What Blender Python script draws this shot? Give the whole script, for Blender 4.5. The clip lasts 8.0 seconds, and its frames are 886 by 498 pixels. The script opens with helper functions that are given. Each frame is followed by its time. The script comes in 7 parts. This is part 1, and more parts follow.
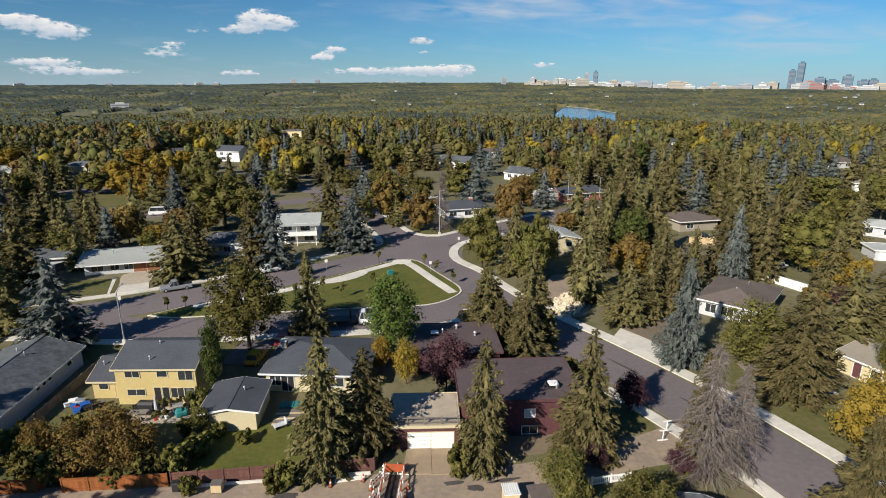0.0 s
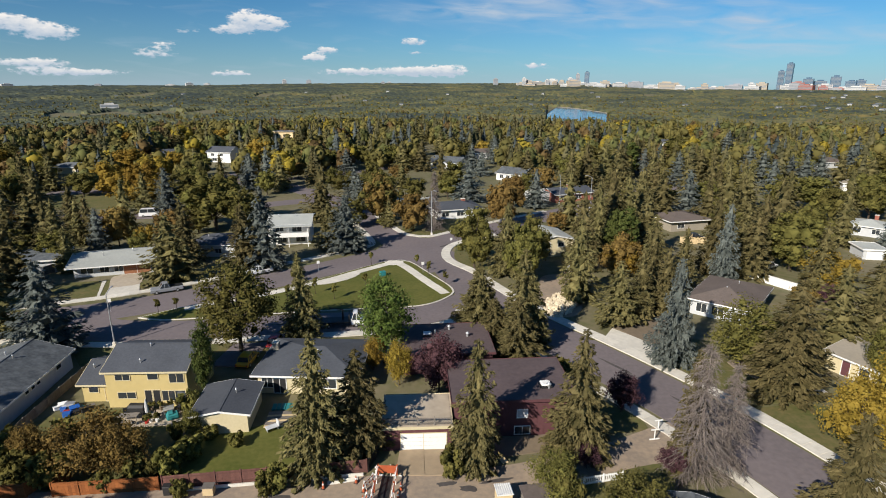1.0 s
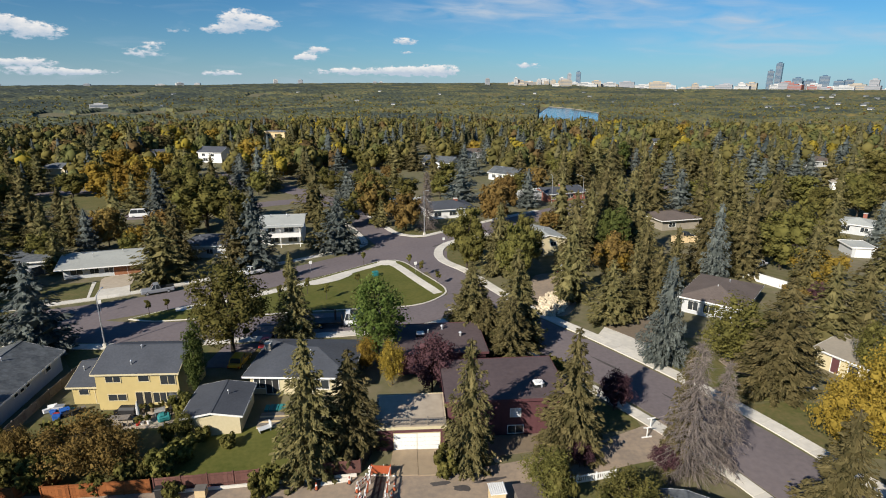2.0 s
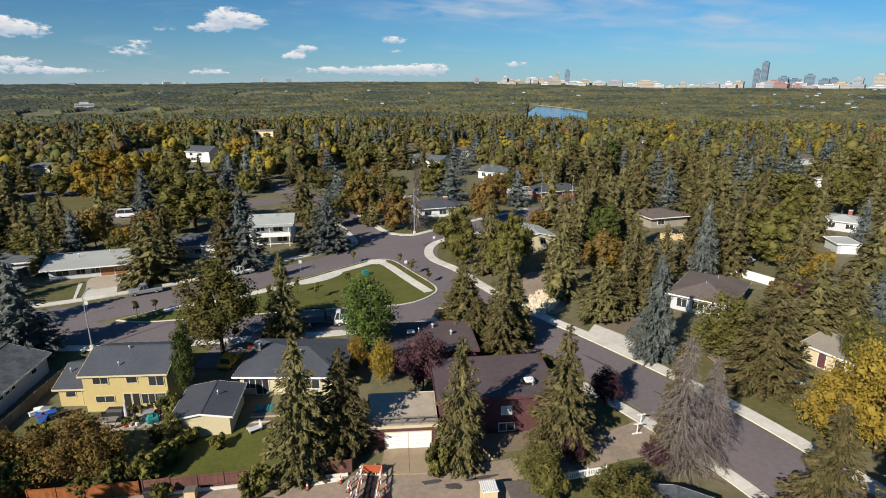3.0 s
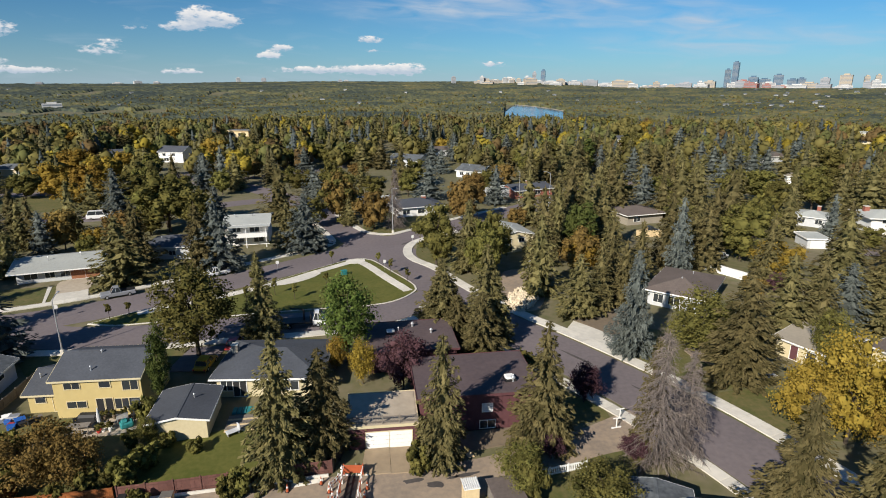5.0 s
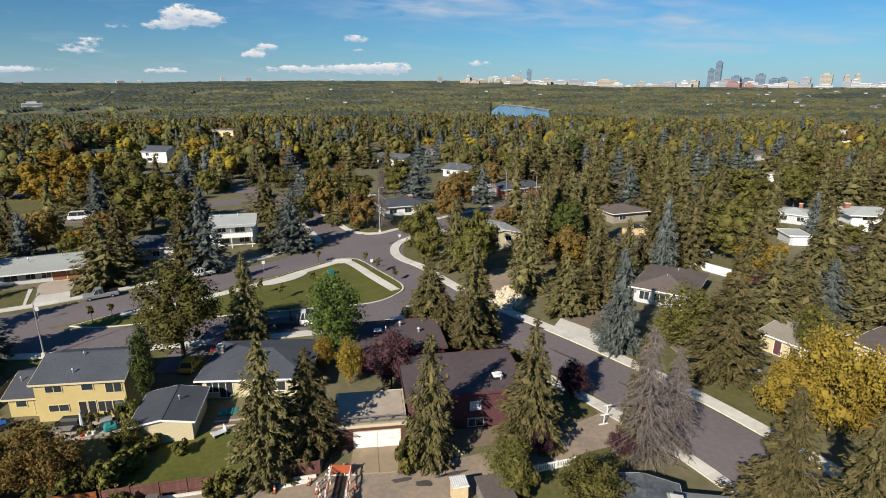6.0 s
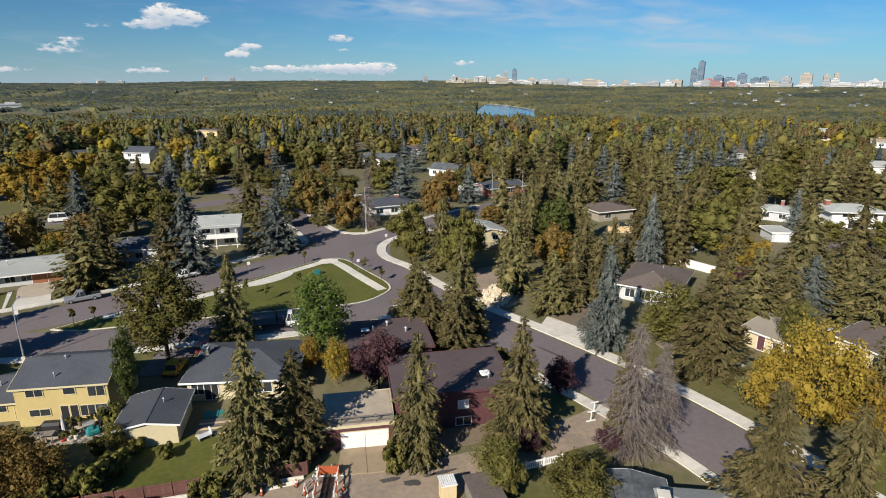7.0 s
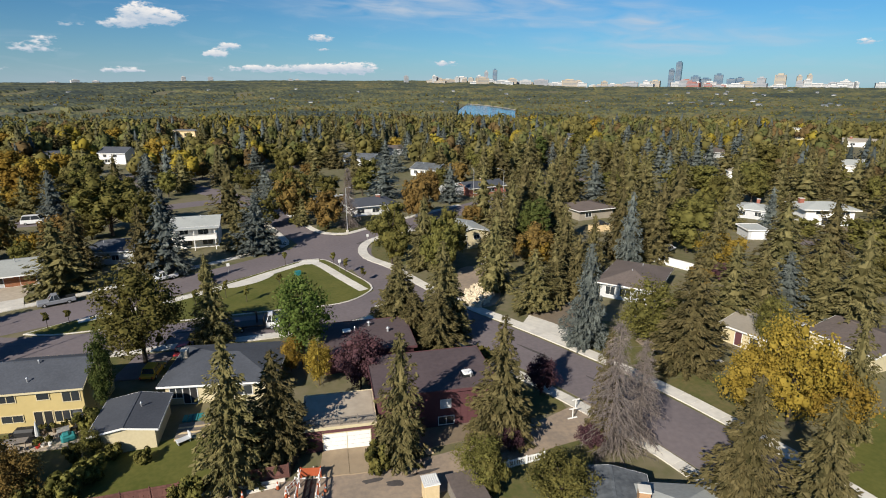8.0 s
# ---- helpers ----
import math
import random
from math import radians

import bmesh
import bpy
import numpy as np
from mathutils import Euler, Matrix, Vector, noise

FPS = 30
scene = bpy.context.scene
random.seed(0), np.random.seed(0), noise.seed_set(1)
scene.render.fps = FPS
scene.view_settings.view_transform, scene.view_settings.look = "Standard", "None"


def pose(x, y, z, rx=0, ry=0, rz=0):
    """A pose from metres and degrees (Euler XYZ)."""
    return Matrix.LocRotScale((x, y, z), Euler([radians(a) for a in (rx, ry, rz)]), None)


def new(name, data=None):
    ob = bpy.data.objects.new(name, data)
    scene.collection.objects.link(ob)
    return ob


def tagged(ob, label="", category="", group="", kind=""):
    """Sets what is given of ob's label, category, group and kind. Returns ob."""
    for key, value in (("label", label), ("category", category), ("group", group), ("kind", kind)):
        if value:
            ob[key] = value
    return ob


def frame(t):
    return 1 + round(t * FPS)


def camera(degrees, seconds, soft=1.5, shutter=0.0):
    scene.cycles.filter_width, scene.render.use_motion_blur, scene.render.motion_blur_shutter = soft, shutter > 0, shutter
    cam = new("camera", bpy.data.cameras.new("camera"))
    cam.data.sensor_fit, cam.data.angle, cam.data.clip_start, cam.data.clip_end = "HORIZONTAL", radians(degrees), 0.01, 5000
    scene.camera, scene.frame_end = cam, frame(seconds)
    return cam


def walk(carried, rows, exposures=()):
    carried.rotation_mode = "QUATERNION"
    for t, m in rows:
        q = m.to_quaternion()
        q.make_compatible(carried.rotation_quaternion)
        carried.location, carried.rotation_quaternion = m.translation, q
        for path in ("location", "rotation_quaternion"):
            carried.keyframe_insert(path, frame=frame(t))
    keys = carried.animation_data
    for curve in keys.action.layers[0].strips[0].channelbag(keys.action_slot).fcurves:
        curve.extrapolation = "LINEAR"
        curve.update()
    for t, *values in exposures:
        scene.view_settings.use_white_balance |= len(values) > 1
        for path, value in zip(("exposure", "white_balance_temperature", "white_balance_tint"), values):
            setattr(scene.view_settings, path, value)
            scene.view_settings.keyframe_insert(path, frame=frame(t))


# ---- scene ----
# the camera hovers, sinks a little and turns to its right
cam = camera(75.9, 8.0, soft=1.0)
EYE = 38.0
ROWS = [
    (0.0, 0.000, 0.000, 0.000, -0.000, -16.300, 0.000),
    (0.5, 0.028, -0.013, 0.036, -0.404, -16.289, -0.001),
    (1.0, 0.044, -0.016, 0.052, -0.788, -16.247, -0.010),
    (1.5, 0.050, -0.010, 0.049, -1.137, -16.240, -0.007),
    (3.0, 0.028, 0.046, -0.048, -2.608, -16.381, 0.026),
    (3.5, 0.015, 0.074, -0.103, -3.147, -16.404, 0.018),
    (4.0, 0.002, 0.105, -0.164, -3.724, -16.408, -0.005),
    (4.5, -0.008, 0.137, -0.232, -4.255, -16.402, 0.006),
    (5.0, -0.014, 0.170, -0.302, -4.842, -16.410, -0.001),
    (6.5, 0.015, 0.260, -0.508, -6.861, -16.483, -0.007),
    (7.0, 0.048, 0.283, -0.569, -7.568, -16.486, 0.034),
    (7.5, 0.096, 0.301, -0.621, -8.471, -16.483, 0.038),
    (8.0, 0.160, 0.313, -0.663, -9.419, -16.478, -0.044),
]
walk(cam, [(t, pose(x, y, EYE + z, 90 + pitch, roll, yaw)) for t, x, y, z, yaw, pitch, roll in ROWS])

# ---- light: a low afternoon sun from behind, to the camera's left, and a blue sky with small clouds ----
SUN_TO, SUN_HEIGHT = 39.0, 31.0            # where the shadows point (degrees right of +y), the sun's height
sun = new("sun", bpy.data.lights.new("sun", "SUN"))
sun.data.energy, sun.data.angle, sun.data.color = 5.0, radians(0.6), (1.0, 0.93, 0.82)
sun.matrix_world = pose(0, 0, 300, 90 - SUN_HEIGHT, 0, -SUN_TO)
scene.view_settings.exposure = 0.46

world = bpy.data.worlds.new("sky")
scene.world = world
world.use_nodes = True
wn, wl = world.node_tree.nodes, world.node_tree.links
wn.clear()


def wmath(op, a, b=None, c=None):
    n = wn.new("ShaderNodeMath")
    n.operation = op
    for i, v in enumerate((a, b, c)):
        if v is None:
            continue
        if isinstance(v, (int, float)):
            n.inputs[i].default_value = v
        else:
            wl.new(v, n.inputs[i])
    return n.outputs[0]


coord = wn.new("ShaderNodeTexCoord")
split = wn.new("ShaderNodeSeparateXYZ")
wl.new(coord.outputs["Generated"], split.inputs[0])
azim = wmath("MULTIPLY", wmath("ARCTAN2", split.outputs[0], split.outputs[1]), 180 / math.pi)
elev = wmath("MULTIPLY", wmath("ARCSINE", split.outputs[2]), 180 / math.pi)
sky = wn.new("ShaderNodeTexSky")
sky.sky_type, sky.sun_disc = "NISHITA", False
sky.sun_elevation, sky.sun_rotation = radians(SUN_HEIGHT), radians(180 + SUN_TO)
sky.altitude, sky.air_density, sky.dust_density, sky.ozone_density = 650, 1.0, 0.4, 2.5
# clouds: degrees right of +y, degrees up, half width, half height, weight
CLOUDS = [
    (-17.0, 5.45, 1.6, 0.80, 1.4), (-15.0, 5.2, 1.7, 0.62, 1.15), (-18.6, 4.6, 1.8, 0.40, 1.0), (-22.2, 4.40, 1.1, 0.30, 0.65), (-34.8, 4.64, 1.9, 0.55, 1.1),
    (-32.5, 3.97, 2.6, 0.68, 1.1), (-33.8, 1.60, 2.6, 0.42, 1.0), (-31.1, 0.90, 4.8, 0.32, 0.95), (-24.9, 2.58, 2.4, 0.58, 0.65), (-24.0, 3.25, 1.3, 0.27, 0.6),
    (-10.2, 3.00, 1.1, 0.36, 1.0), (-11.4, 2.29, 1.3, 0.42, 1.0), (-2.1, 3.80, 1.5, 0.36, 0.95), (-1.9, 2.84, 0.7, 0.25, 0.75), (-7.3, 1.08, 3.8, 0.40, 0.9),
    (-2.7, 1.15, 1.9, 0.48, 1.0), (0.9, 1.15, 2.4, 0.60, 1.2), (-18.8, 0.90, 2.2, 0.32, 0.8), (9.7, 1.64, 1.5, 0.38, 0.75), (44.6, 3.0, 1.0, 0.3, 0.8),
]
cover, under = None, None
for a0, e0, sa, se, w in CLOUDS:
    da = wmath("MULTIPLY", wmath("SUBTRACT", azim, a0), 1 / sa)
    de = wmath("MULTIPLY", wmath("SUBTRACT", elev, e0), 1 / se)
    r2 = wmath("ADD", wmath("MULTIPLY", da, da), wmath("MULTIPLY", de, de))
    g = wmath("MULTIPLY", wmath("EXPONENT", wmath("MULTIPLY", r2, -1.0)), w)
    cover = g if cover is None else wmath("ADD", cover, g)
    part_low = wmath("MULTIPLY", g, de)
    under = part_low if under is None else wmath("ADD", under, part_low)
# high thin veils: as above
sheet = None
for a0, e0, sa, se, w in ((10.2, 6.7, 12.5, 1.3, 1.0), (27.6, 5.4, 3.4, 0.7, 1.3), (30.0, 3.6, 9.0, 1.0, 0.85), (18.5, 5.0, 3.6, 0.28, 0.7), (2.4, 6.4, 5.0, 0.4, 0.6)):
    da = wmath("MULTIPLY", wmath("SUBTRACT", azim, a0), 1 / sa)
    de = wmath("MULTIPLY", wmath("SUBTRACT", elev, e0), 1 / se)
    r2 = wmath("ADD", wmath("MULTIPLY", da, da), wmath("MULTIPLY", de, de))
    g = wmath("MULTIPLY", wmath("EXPONENT", wmath("MULTIPLY", r2, -1.0)), w)
    sheet = g if sheet is None else wmath("ADD", sheet, g)
flat = wn.new("ShaderNodeCombineXYZ")
wl.new(azim, flat.inputs[0])
wl.new(wmath("MULTIPLY", elev, 2.2), flat.inputs[1])
puff = wn.new("ShaderNodeTexNoise")
puff.inputs["Scale"].default_value, puff.inputs["Detail"].default_value, puff.inputs["Roughness"].default_value = 1.25, 8.0, 0.60
wl.new(flat.outputs[0], puff.inputs["Vector"])
# thin streaks everywhere, and the clouds themselves
long_flat = wn.new("ShaderNodeCombineXYZ")
wl.new(wmath("ADD", azim, wmath("MULTIPLY", elev, 1.2)), long_flat.inputs[0])
wl.new(wmath("MULTIPLY", elev, 5.0), long_flat.inputs[1])
thin = wn.new("ShaderNodeTexNoise")
thin.inputs["Scale"].default_value, thin.inputs["Detail"].default_value, thin.inputs["Distortion"].default_value = 0.20, 7.0, 0.6
wl.new(long_flat.outputs[0], thin.inputs["Vector"])
rag = wmath("MULTIPLY", wmath("SUBTRACT", puff.outputs["Fac"], 0.5), 2.3)
full = wmath("MINIMUM", cover, 1.0)
body = wmath("SUBTRACT", wmath("ADD", full, wmath("MULTIPLY", rag, wmath("MINIMUM", wmath("MULTIPLY", cover, 1.8), 1.0))), 0.42)
body = wmath("MINIMUM", wmath("MULTIPLY", wmath("MAXIMUM", body, 0.0), 1.9), 0.92)
veil = wmath("MULTIPLY", wmath("MAXIMUM", wmath("SUBTRACT", thin.outputs["Fac"], 0.54), 0.0), 0.6)
streak = wmath("MULTIPLY", wmath("MAXIMUM", wmath("SUBTRACT", thin.outputs["Fac"], 0.30), 0.0), 2.0)
veil = wmath("ADD", veil, wmath("MULTIPLY", sheet, streak))
low = wmath("MULTIPLY", wmath("EXPONENT", wmath("MULTIPLY", wmath("ABSOLUTE", elev), -0.34)), 0.54)
amount = wmath("MINIMUM", wmath("ADD", wmath("ADD", body, veil), low), 0.95)
shade = wn.new("ShaderNodeMix")
shade.data_type = "RGBA"
shade.inputs[6].default_value, shade.inputs[7].default_value = (8.0, 9.3, 11.0, 1), (15.2, 14.6, 14.0, 1)
# sunlit crowns, greyer undersides
lit = wmath("ADD", wmath("DIVIDE", under, wmath("ADD", cover, 0.05)), wmath("MULTIPLY", rag, 0.7))
lit = wmath("MULTIPLY", wmath("MINIMUM", wmath("MAXIMUM", wmath("ADD", wmath("MULTIPLY", lit, 0.85), 0.32), 0.0), 1.0), wmath("MINIMUM", wmath("MULTIPLY", body, 1.6), 1.0))
wl.new(lit, shade.inputs[0])
tint = wn.new("ShaderNodeMix")
tint.data_type, tint.blend_type = "RGBA", "MULTIPLY"
tint.inputs[0].default_value = 1.0
tint.inputs[7].default_value = (0.40, 1.02, 1.50, 1)
sun_way = (-math.sin(radians(SUN_TO)) * math.cos(radians(SUN_HEIGHT)), -math.cos(radians(SUN_TO)) * math.cos(radians(SUN_HEIGHT)), math.sin(radians(SUN_HEIGHT)))
toward = wn.new("ShaderNodeVectorMath")
toward.operation = "DOT_PRODUCT"
toward.inputs[1].default_value = sun_way
wl.new(coord.outputs["Generated"], toward.inputs[0])
deep = wmath("ADD", wmath("MULTIPLY", wmath("MULTIPLY", toward.outputs["Value"], toward.outputs["Value"]), 0.26), 0.76)
deepened = wn.new("ShaderNodeVectorMath")
deepened.operation = "SCALE"
wl.new(sky.outputs[0], deepened.inputs[0])
wl.new(deep, deepened.inputs["Scale"])
wl.new(deepened.outputs[0], tint.inputs[6])
blend = wn.new("ShaderNodeMix")
blend.data_type = "RGBA"
wl.new(amount, blend.inputs[0])
wl.new(tint.outputs[2], blend.inputs[6])
wl.new(shade.outputs[2], blend.inputs[7])
back = wn.new("ShaderNodeBackground")
back.inputs["Strength"].default_value = 0.046
wl.new(blend.outputs[2], back.inputs["Color"])
out = wn.new("ShaderNodeOutputWorld")
wl.new(back.outputs[0], out.inputs["Surface"])

# ---- materials ----
def mat(name, base, alt=None, rough=0.85, scale=1.0, bump=0.3, metal=0.0, vary=0.0, island=0.0, coarse=0.08, spec=0.3):
    """A surface of two colours mixed by fine and coarse noise in the world's metres, with relief; vary: by object, island: by piece."""
    m = bpy.data.materials.new(name)
    m.use_nodes = True
    n, l = m.node_tree.nodes, m.node_tree.links
    p = n["Principled BSDF"]
    p.inputs["Roughness"].default_value, p.inputs["Metallic"].default_value = rough, metal
    p.inputs["Specular IOR Level"].default_value = spec
    geo = n.new("ShaderNodeNewGeometry")
    fine, wide = n.new("ShaderNodeTexNoise"), n.new("ShaderNodeTexNoise")
    for t, s in ((fine, scale), (wide, scale * coarse)):
        t.inputs["Scale"].default_value, t.inputs["Detail"].default_value = s, 6.0
        l.new(geo.outputs["Position"], t.inputs["Vector"])
    add = n.new("ShaderNodeMath")
    add.operation = "ADD"
    l.new(fine.outputs["Fac"], add.inputs[0])
    l.new(wide.outputs["Fac"], add.inputs[1])
    ramp = n.new("ShaderNodeMapRange")
    ramp.inputs["From Min"].default_value, ramp.inputs["From Max"].default_value = 0.7, 1.3
    l.new(add.outputs[0], ramp.inputs["Value"])
    mix = n.new("ShaderNodeMix")
    mix.data_type = "RGBA"
    alt = alt or tuple(c * 0.75 for c in base)
    mix.inputs[6].default_value, mix.inputs[7].default_value = (*base, 1), (*alt, 1)
    l.new(ramp.outputs[0], mix.inputs[0])
    colour = mix.outputs[2]
    for amount, node, socket in ((vary, "ShaderNodeObjectInfo", "Random"), (island, "ShaderNodeNewGeometry", "Random Per Island")):
        if amount:
            r = n.new(node)
            span = n.new("ShaderNodeMapRange")
            span.inputs["To Min"].default_value, span.inputs["To Max"].default_value = 1 - amount, 1 + amount
            l.new(r.outputs[socket], span.inputs["Value"])
            hsv = n.new("ShaderNodeHueSaturation")
            l.new(colour, hsv.inputs["Color"])
            l.new(span.outputs[0], hsv.inputs["Value"])
            colour = hsv.outputs[0]
    l.new(colour, p.inputs["Base Color"])
    if bump:
        b = n.new("ShaderNodeBump")
        b.inputs["Strength"].default_value, b.inputs["Distance"].default_value = bump, 0.02
        l.new(fine.outputs["Fac"], b.inputs["Height"])
        l.new(b.outputs[0], p.inputs["Normal"])
    return m


def leaf(name, dark, light, vary=0.2, through_light=0.2, patch=0.6, single=0.6):
    """Foliage: each spray takes its own mix of two greens, each tree its own brightness; some light passes through."""
    m = bpy.data.materials.new(name)
    m.use_nodes = True
    n, l = m.node_tree.nodes, m.node_tree.links
    n.clear()
    geo, info = n.new("ShaderNodeNewGeometry"), n.new("ShaderNodeObjectInfo")
    mix = n.new("ShaderNodeMix")
    mix.data_type = "RGBA"
    mix.inputs[6].default_value, mix.inputs[7].default_value = (*dark, 1), (*light, 1)
    wide = n.new("ShaderNodeTexNoise")
    wide.inputs["Scale"].default_value = patch
    l.new(geo.outputs["Position"], wide.inputs["Vector"])
    half = n.new("ShaderNodeMath")
    half.operation = "MULTIPLY_ADD"
    half.inputs[1].default_value = single
    l.new(geo.outputs["Random Per Island"], half.inputs[0])
    shift = n.new("ShaderNodeMath")
    shift.operation = "MULTIPLY_ADD"
    shift.inputs[1].default_value, shift.inputs[2].default_value = 1.2, -0.4
    l.new(wide.outputs["Fac"], shift.inputs[0])
    l.new(shift.outputs[0], half.inputs[2])
    l.new(half.outputs[0], mix.inputs[0])
    span = n.new("ShaderNodeMapRange")
    span.inputs["To Min"].default_value, span.inputs["To Max"].default_value = 1 - vary, 1 + vary
    l.new(info.outputs["Random"], span.inputs["Value"])
    turn = n.new("ShaderNodeMapRange")
    turn.inputs["To Min"].default_value, turn.inputs["To Max"].default_value = 0.488, 0.508
    l.new(info.outputs["Random"], turn.inputs["Value"])
    hsv = n.new("ShaderNodeHueSaturation")
    l.new(mix.outputs[2], hsv.inputs["Color"])
    l.new(span.outputs[0], hsv.inputs["Value"])
    l.new(turn.outputs[0], hsv.inputs["Hue"])
    d, t, s, o = n.new("ShaderNodeBsdfDiffuse"), n.new("ShaderNodeBsdfTranslucent"), n.new("ShaderNodeMixShader"), n.new("ShaderNodeOutputMaterial")
    l.new(hsv.outputs[0], d.inputs["Color"])
    l.new(hsv.outputs[0], t.inputs["Color"])
    s.inputs[0].default_value = through_light
    l.new(d.outputs[0], s.inputs[1])
    l.new(t.outputs[0], s.inputs[2])
    l.new(s.outputs[0], o.inputs["Surface"])
    return m


def glass(name, tint=(0.03, 0.035, 0.04)):
    m = bpy.data.materials.new(name)
    m.use_nodes = True
    p = m.node_tree.nodes["Principled BSDF"]
    p.inputs["Base Color"].default_value, p.inputs["Roughness"].default_value = (*tint, 1), 0.06
    p.inputs["Specular IOR Level"].default_value = 0.6
    return m


GRASS = mat("lawn grass", (0.072, 0.086, 0.022), (0.150, 0.122, 0.050), scale=1.6, bump=0.9, coarse=0.14)
LUSH = mat("watered park grass", (0.072, 0.084, 0.013), (0.124, 0.118, 0.027), scale=1.8, bump=0.8, coarse=0.12)
GROUND = mat("rough ground", (0.105, 0.105, 0.042), (0.185, 0.155, 0.098), scale=0.6, bump=0.8, coarse=0.10)
DIRT = mat("bare earth", (0.20, 0.155, 0.105), (0.14, 0.11, 0.08), scale=1.5, bump=0.9)
GRAVEL = mat("gravel lane", (0.345, 0.265, 0.19), (0.22, 0.178, 0.14), scale=1.8, bump=0.9, coarse=0.15)
ASPHALT = mat("asphalt", (0.185, 0.155, 0.156), (0.135, 0.115, 0.118), scale=1.6, bump=0.35, coarse=0.05)
CONCRETE = mat("concrete", (0.66, 0.62, 0.54), (0.52, 0.49, 0.43), scale=1.4, bump=0.25, coarse=0.1, vary=0.08)
DECKING = mat("worn concrete deck", (0.46, 0.39, 0.30), (0.34, 0.285, 0.22), scale=1.2, bump=0.3)
BARK = mat("bark", (0.085, 0.066, 0.048), (0.05, 0.038, 0.028), scale=6, bump=1.0)
GREYWOOD = mat("dead grey twigs", (0.205, 0.168, 0.146), (0.115, 0.094, 0.083), scale=3, bump=0.6, island=0.25)
SHINGLE = mat("dark shingles", (0.080, 0.087, 0.102), (0.056, 0.061, 0.072), scale=4, bump=0.7, vary=0.1, island=0.12)
SHINGLE_GREY = mat("weathered grey shingles", (0.150, 0.162, 0.170), (0.062, 0.070, 0.078), scale=2.2, bump=0.9, island=0.15, coarse=0.3)
SHINGLE_PALE = mat("pale shingles", (0.40, 0.41, 0.38), (0.31, 0.32, 0.30), scale=3, bump=0.5, vary=0.12, island=0.1)
SHINGLE_BROWN = mat("brown shingles", (0.15, 0.12, 0.105), (0.105, 0.085, 0.075), scale=3, bump=0.6, island=0.12)
SHINGLE_TAN = mat("tan gravel roofing", (0.33, 0.29, 0.23), (0.26, 0.23, 0.185), scale=2.5, bump=0.5)
TARRED = mat("tar and gravel roof", (0.115, 0.085, 0.085), (0.08, 0.06, 0.062), scale=2.0, bump=0.5)
YELLOW = mat("yellow siding", (0.50, 0.395, 0.175), (0.44, 0.345, 0.15), scale=1.5, bump=0.1)
CREAM = mat("cream stucco", (0.58, 0.50, 0.32), (0.50, 0.43, 0.27), scale=3, bump=0.3)
WHITE = mat("white paint", (0.80, 0.79, 0.76), (0.70, 0.69, 0.66), scale=1.5, bump=0.05, rough=0.6)
PALEBLUE = mat("pale grey siding", (0.52, 0.53, 0.53), (0.45, 0.46, 0.47), scale=1.5, bump=0.1)
MAROON = mat("maroon siding", (0.112, 0.045, 0.050), (0.088, 0.036, 0.040), scale=2, bump=0.15)
TANBRICK = mat("tan brick", (0.42, 0.25, 0.13), (0.31, 0.18, 0.10), scale=6, bump=0.6, island=0.2)
BRICK = mat("red brick", (0.30, 0.11, 0.075), (0.21, 0.08, 0.06), scale=6, bump=0.6, island=0.2)
REDWOOD = mat("orange stained boards", (0.29, 0.100, 0.030), (0.21, 0.070, 0.021), scale=3, bump=0.4, vary=0.22)
OLDBOARD = mat("dull red boards", (0.155, 0.072, 0.058), (0.11, 0.05, 0.042), scale=3, bump=0.5, vary=0.22)
GREYBOARD = mat("weathered grey boards", (0.20, 0.175, 0.15), (0.13, 0.115, 0.10), scale=3, bump=0.5, vary=0.2)
PLANK = mat("new pale lumber", (0.62, 0.48, 0.28), (0.52, 0.39, 0.22), scale=3, bump=0.3, vary=0.15)
BROWNDOOR = mat("brown garage door", (0.30, 0.13, 0.065), (0.25, 0.105, 0.055), scale=2, bump=0.2)
DARK = mat("dark metal", (0.03, 0.03, 0.032), (0.02, 0.02, 0.02), rough=0.5, bump=0)
STEEL = mat("galvanised steel", (0.55, 0.56, 0.57), (0.42, 0.43, 0.44), rough=0.45, metal=0.6, scale=4, bump=0.1)
PANE = glass("window glass")
ORANGE = mat("safety orange plastic", (0.42, 0.10, 0.040), (0.32, 0.075, 0.03), rough=0.5, scale=4, bump=0.05)
TEAL = mat("teal canvas", (0.03, 0.22, 0.22), (0.02, 0.16, 0.17), scale=4, bump=0.2)
BLUE = mat("blue plastic", (0.03, 0.12, 0.42), (0.02, 0.09, 0.33), rough=0.45, scale=4, bump=0.05)
RED = mat("red plastic", (0.45, 0.04, 0.03), (0.36, 0.03, 0.025), rough=0.45, scale=4, bump=0.05)
TYRE = mat("tyre rubber", (0.02, 0.02, 0.02), (0.03, 0.03, 0.03), bump=0.1)
ROCK = mat("pale quarry stone", (0.62, 0.52, 0.37), (0.48, 0.40, 0.29), scale=2, bump=0.6, island=0.2)
WATER = mat("river water", (0.045, 0.115, 0.21), (0.04, 0.10, 0.19), rough=0.12, scale=0.2, bump=0.05, spec=0.5)
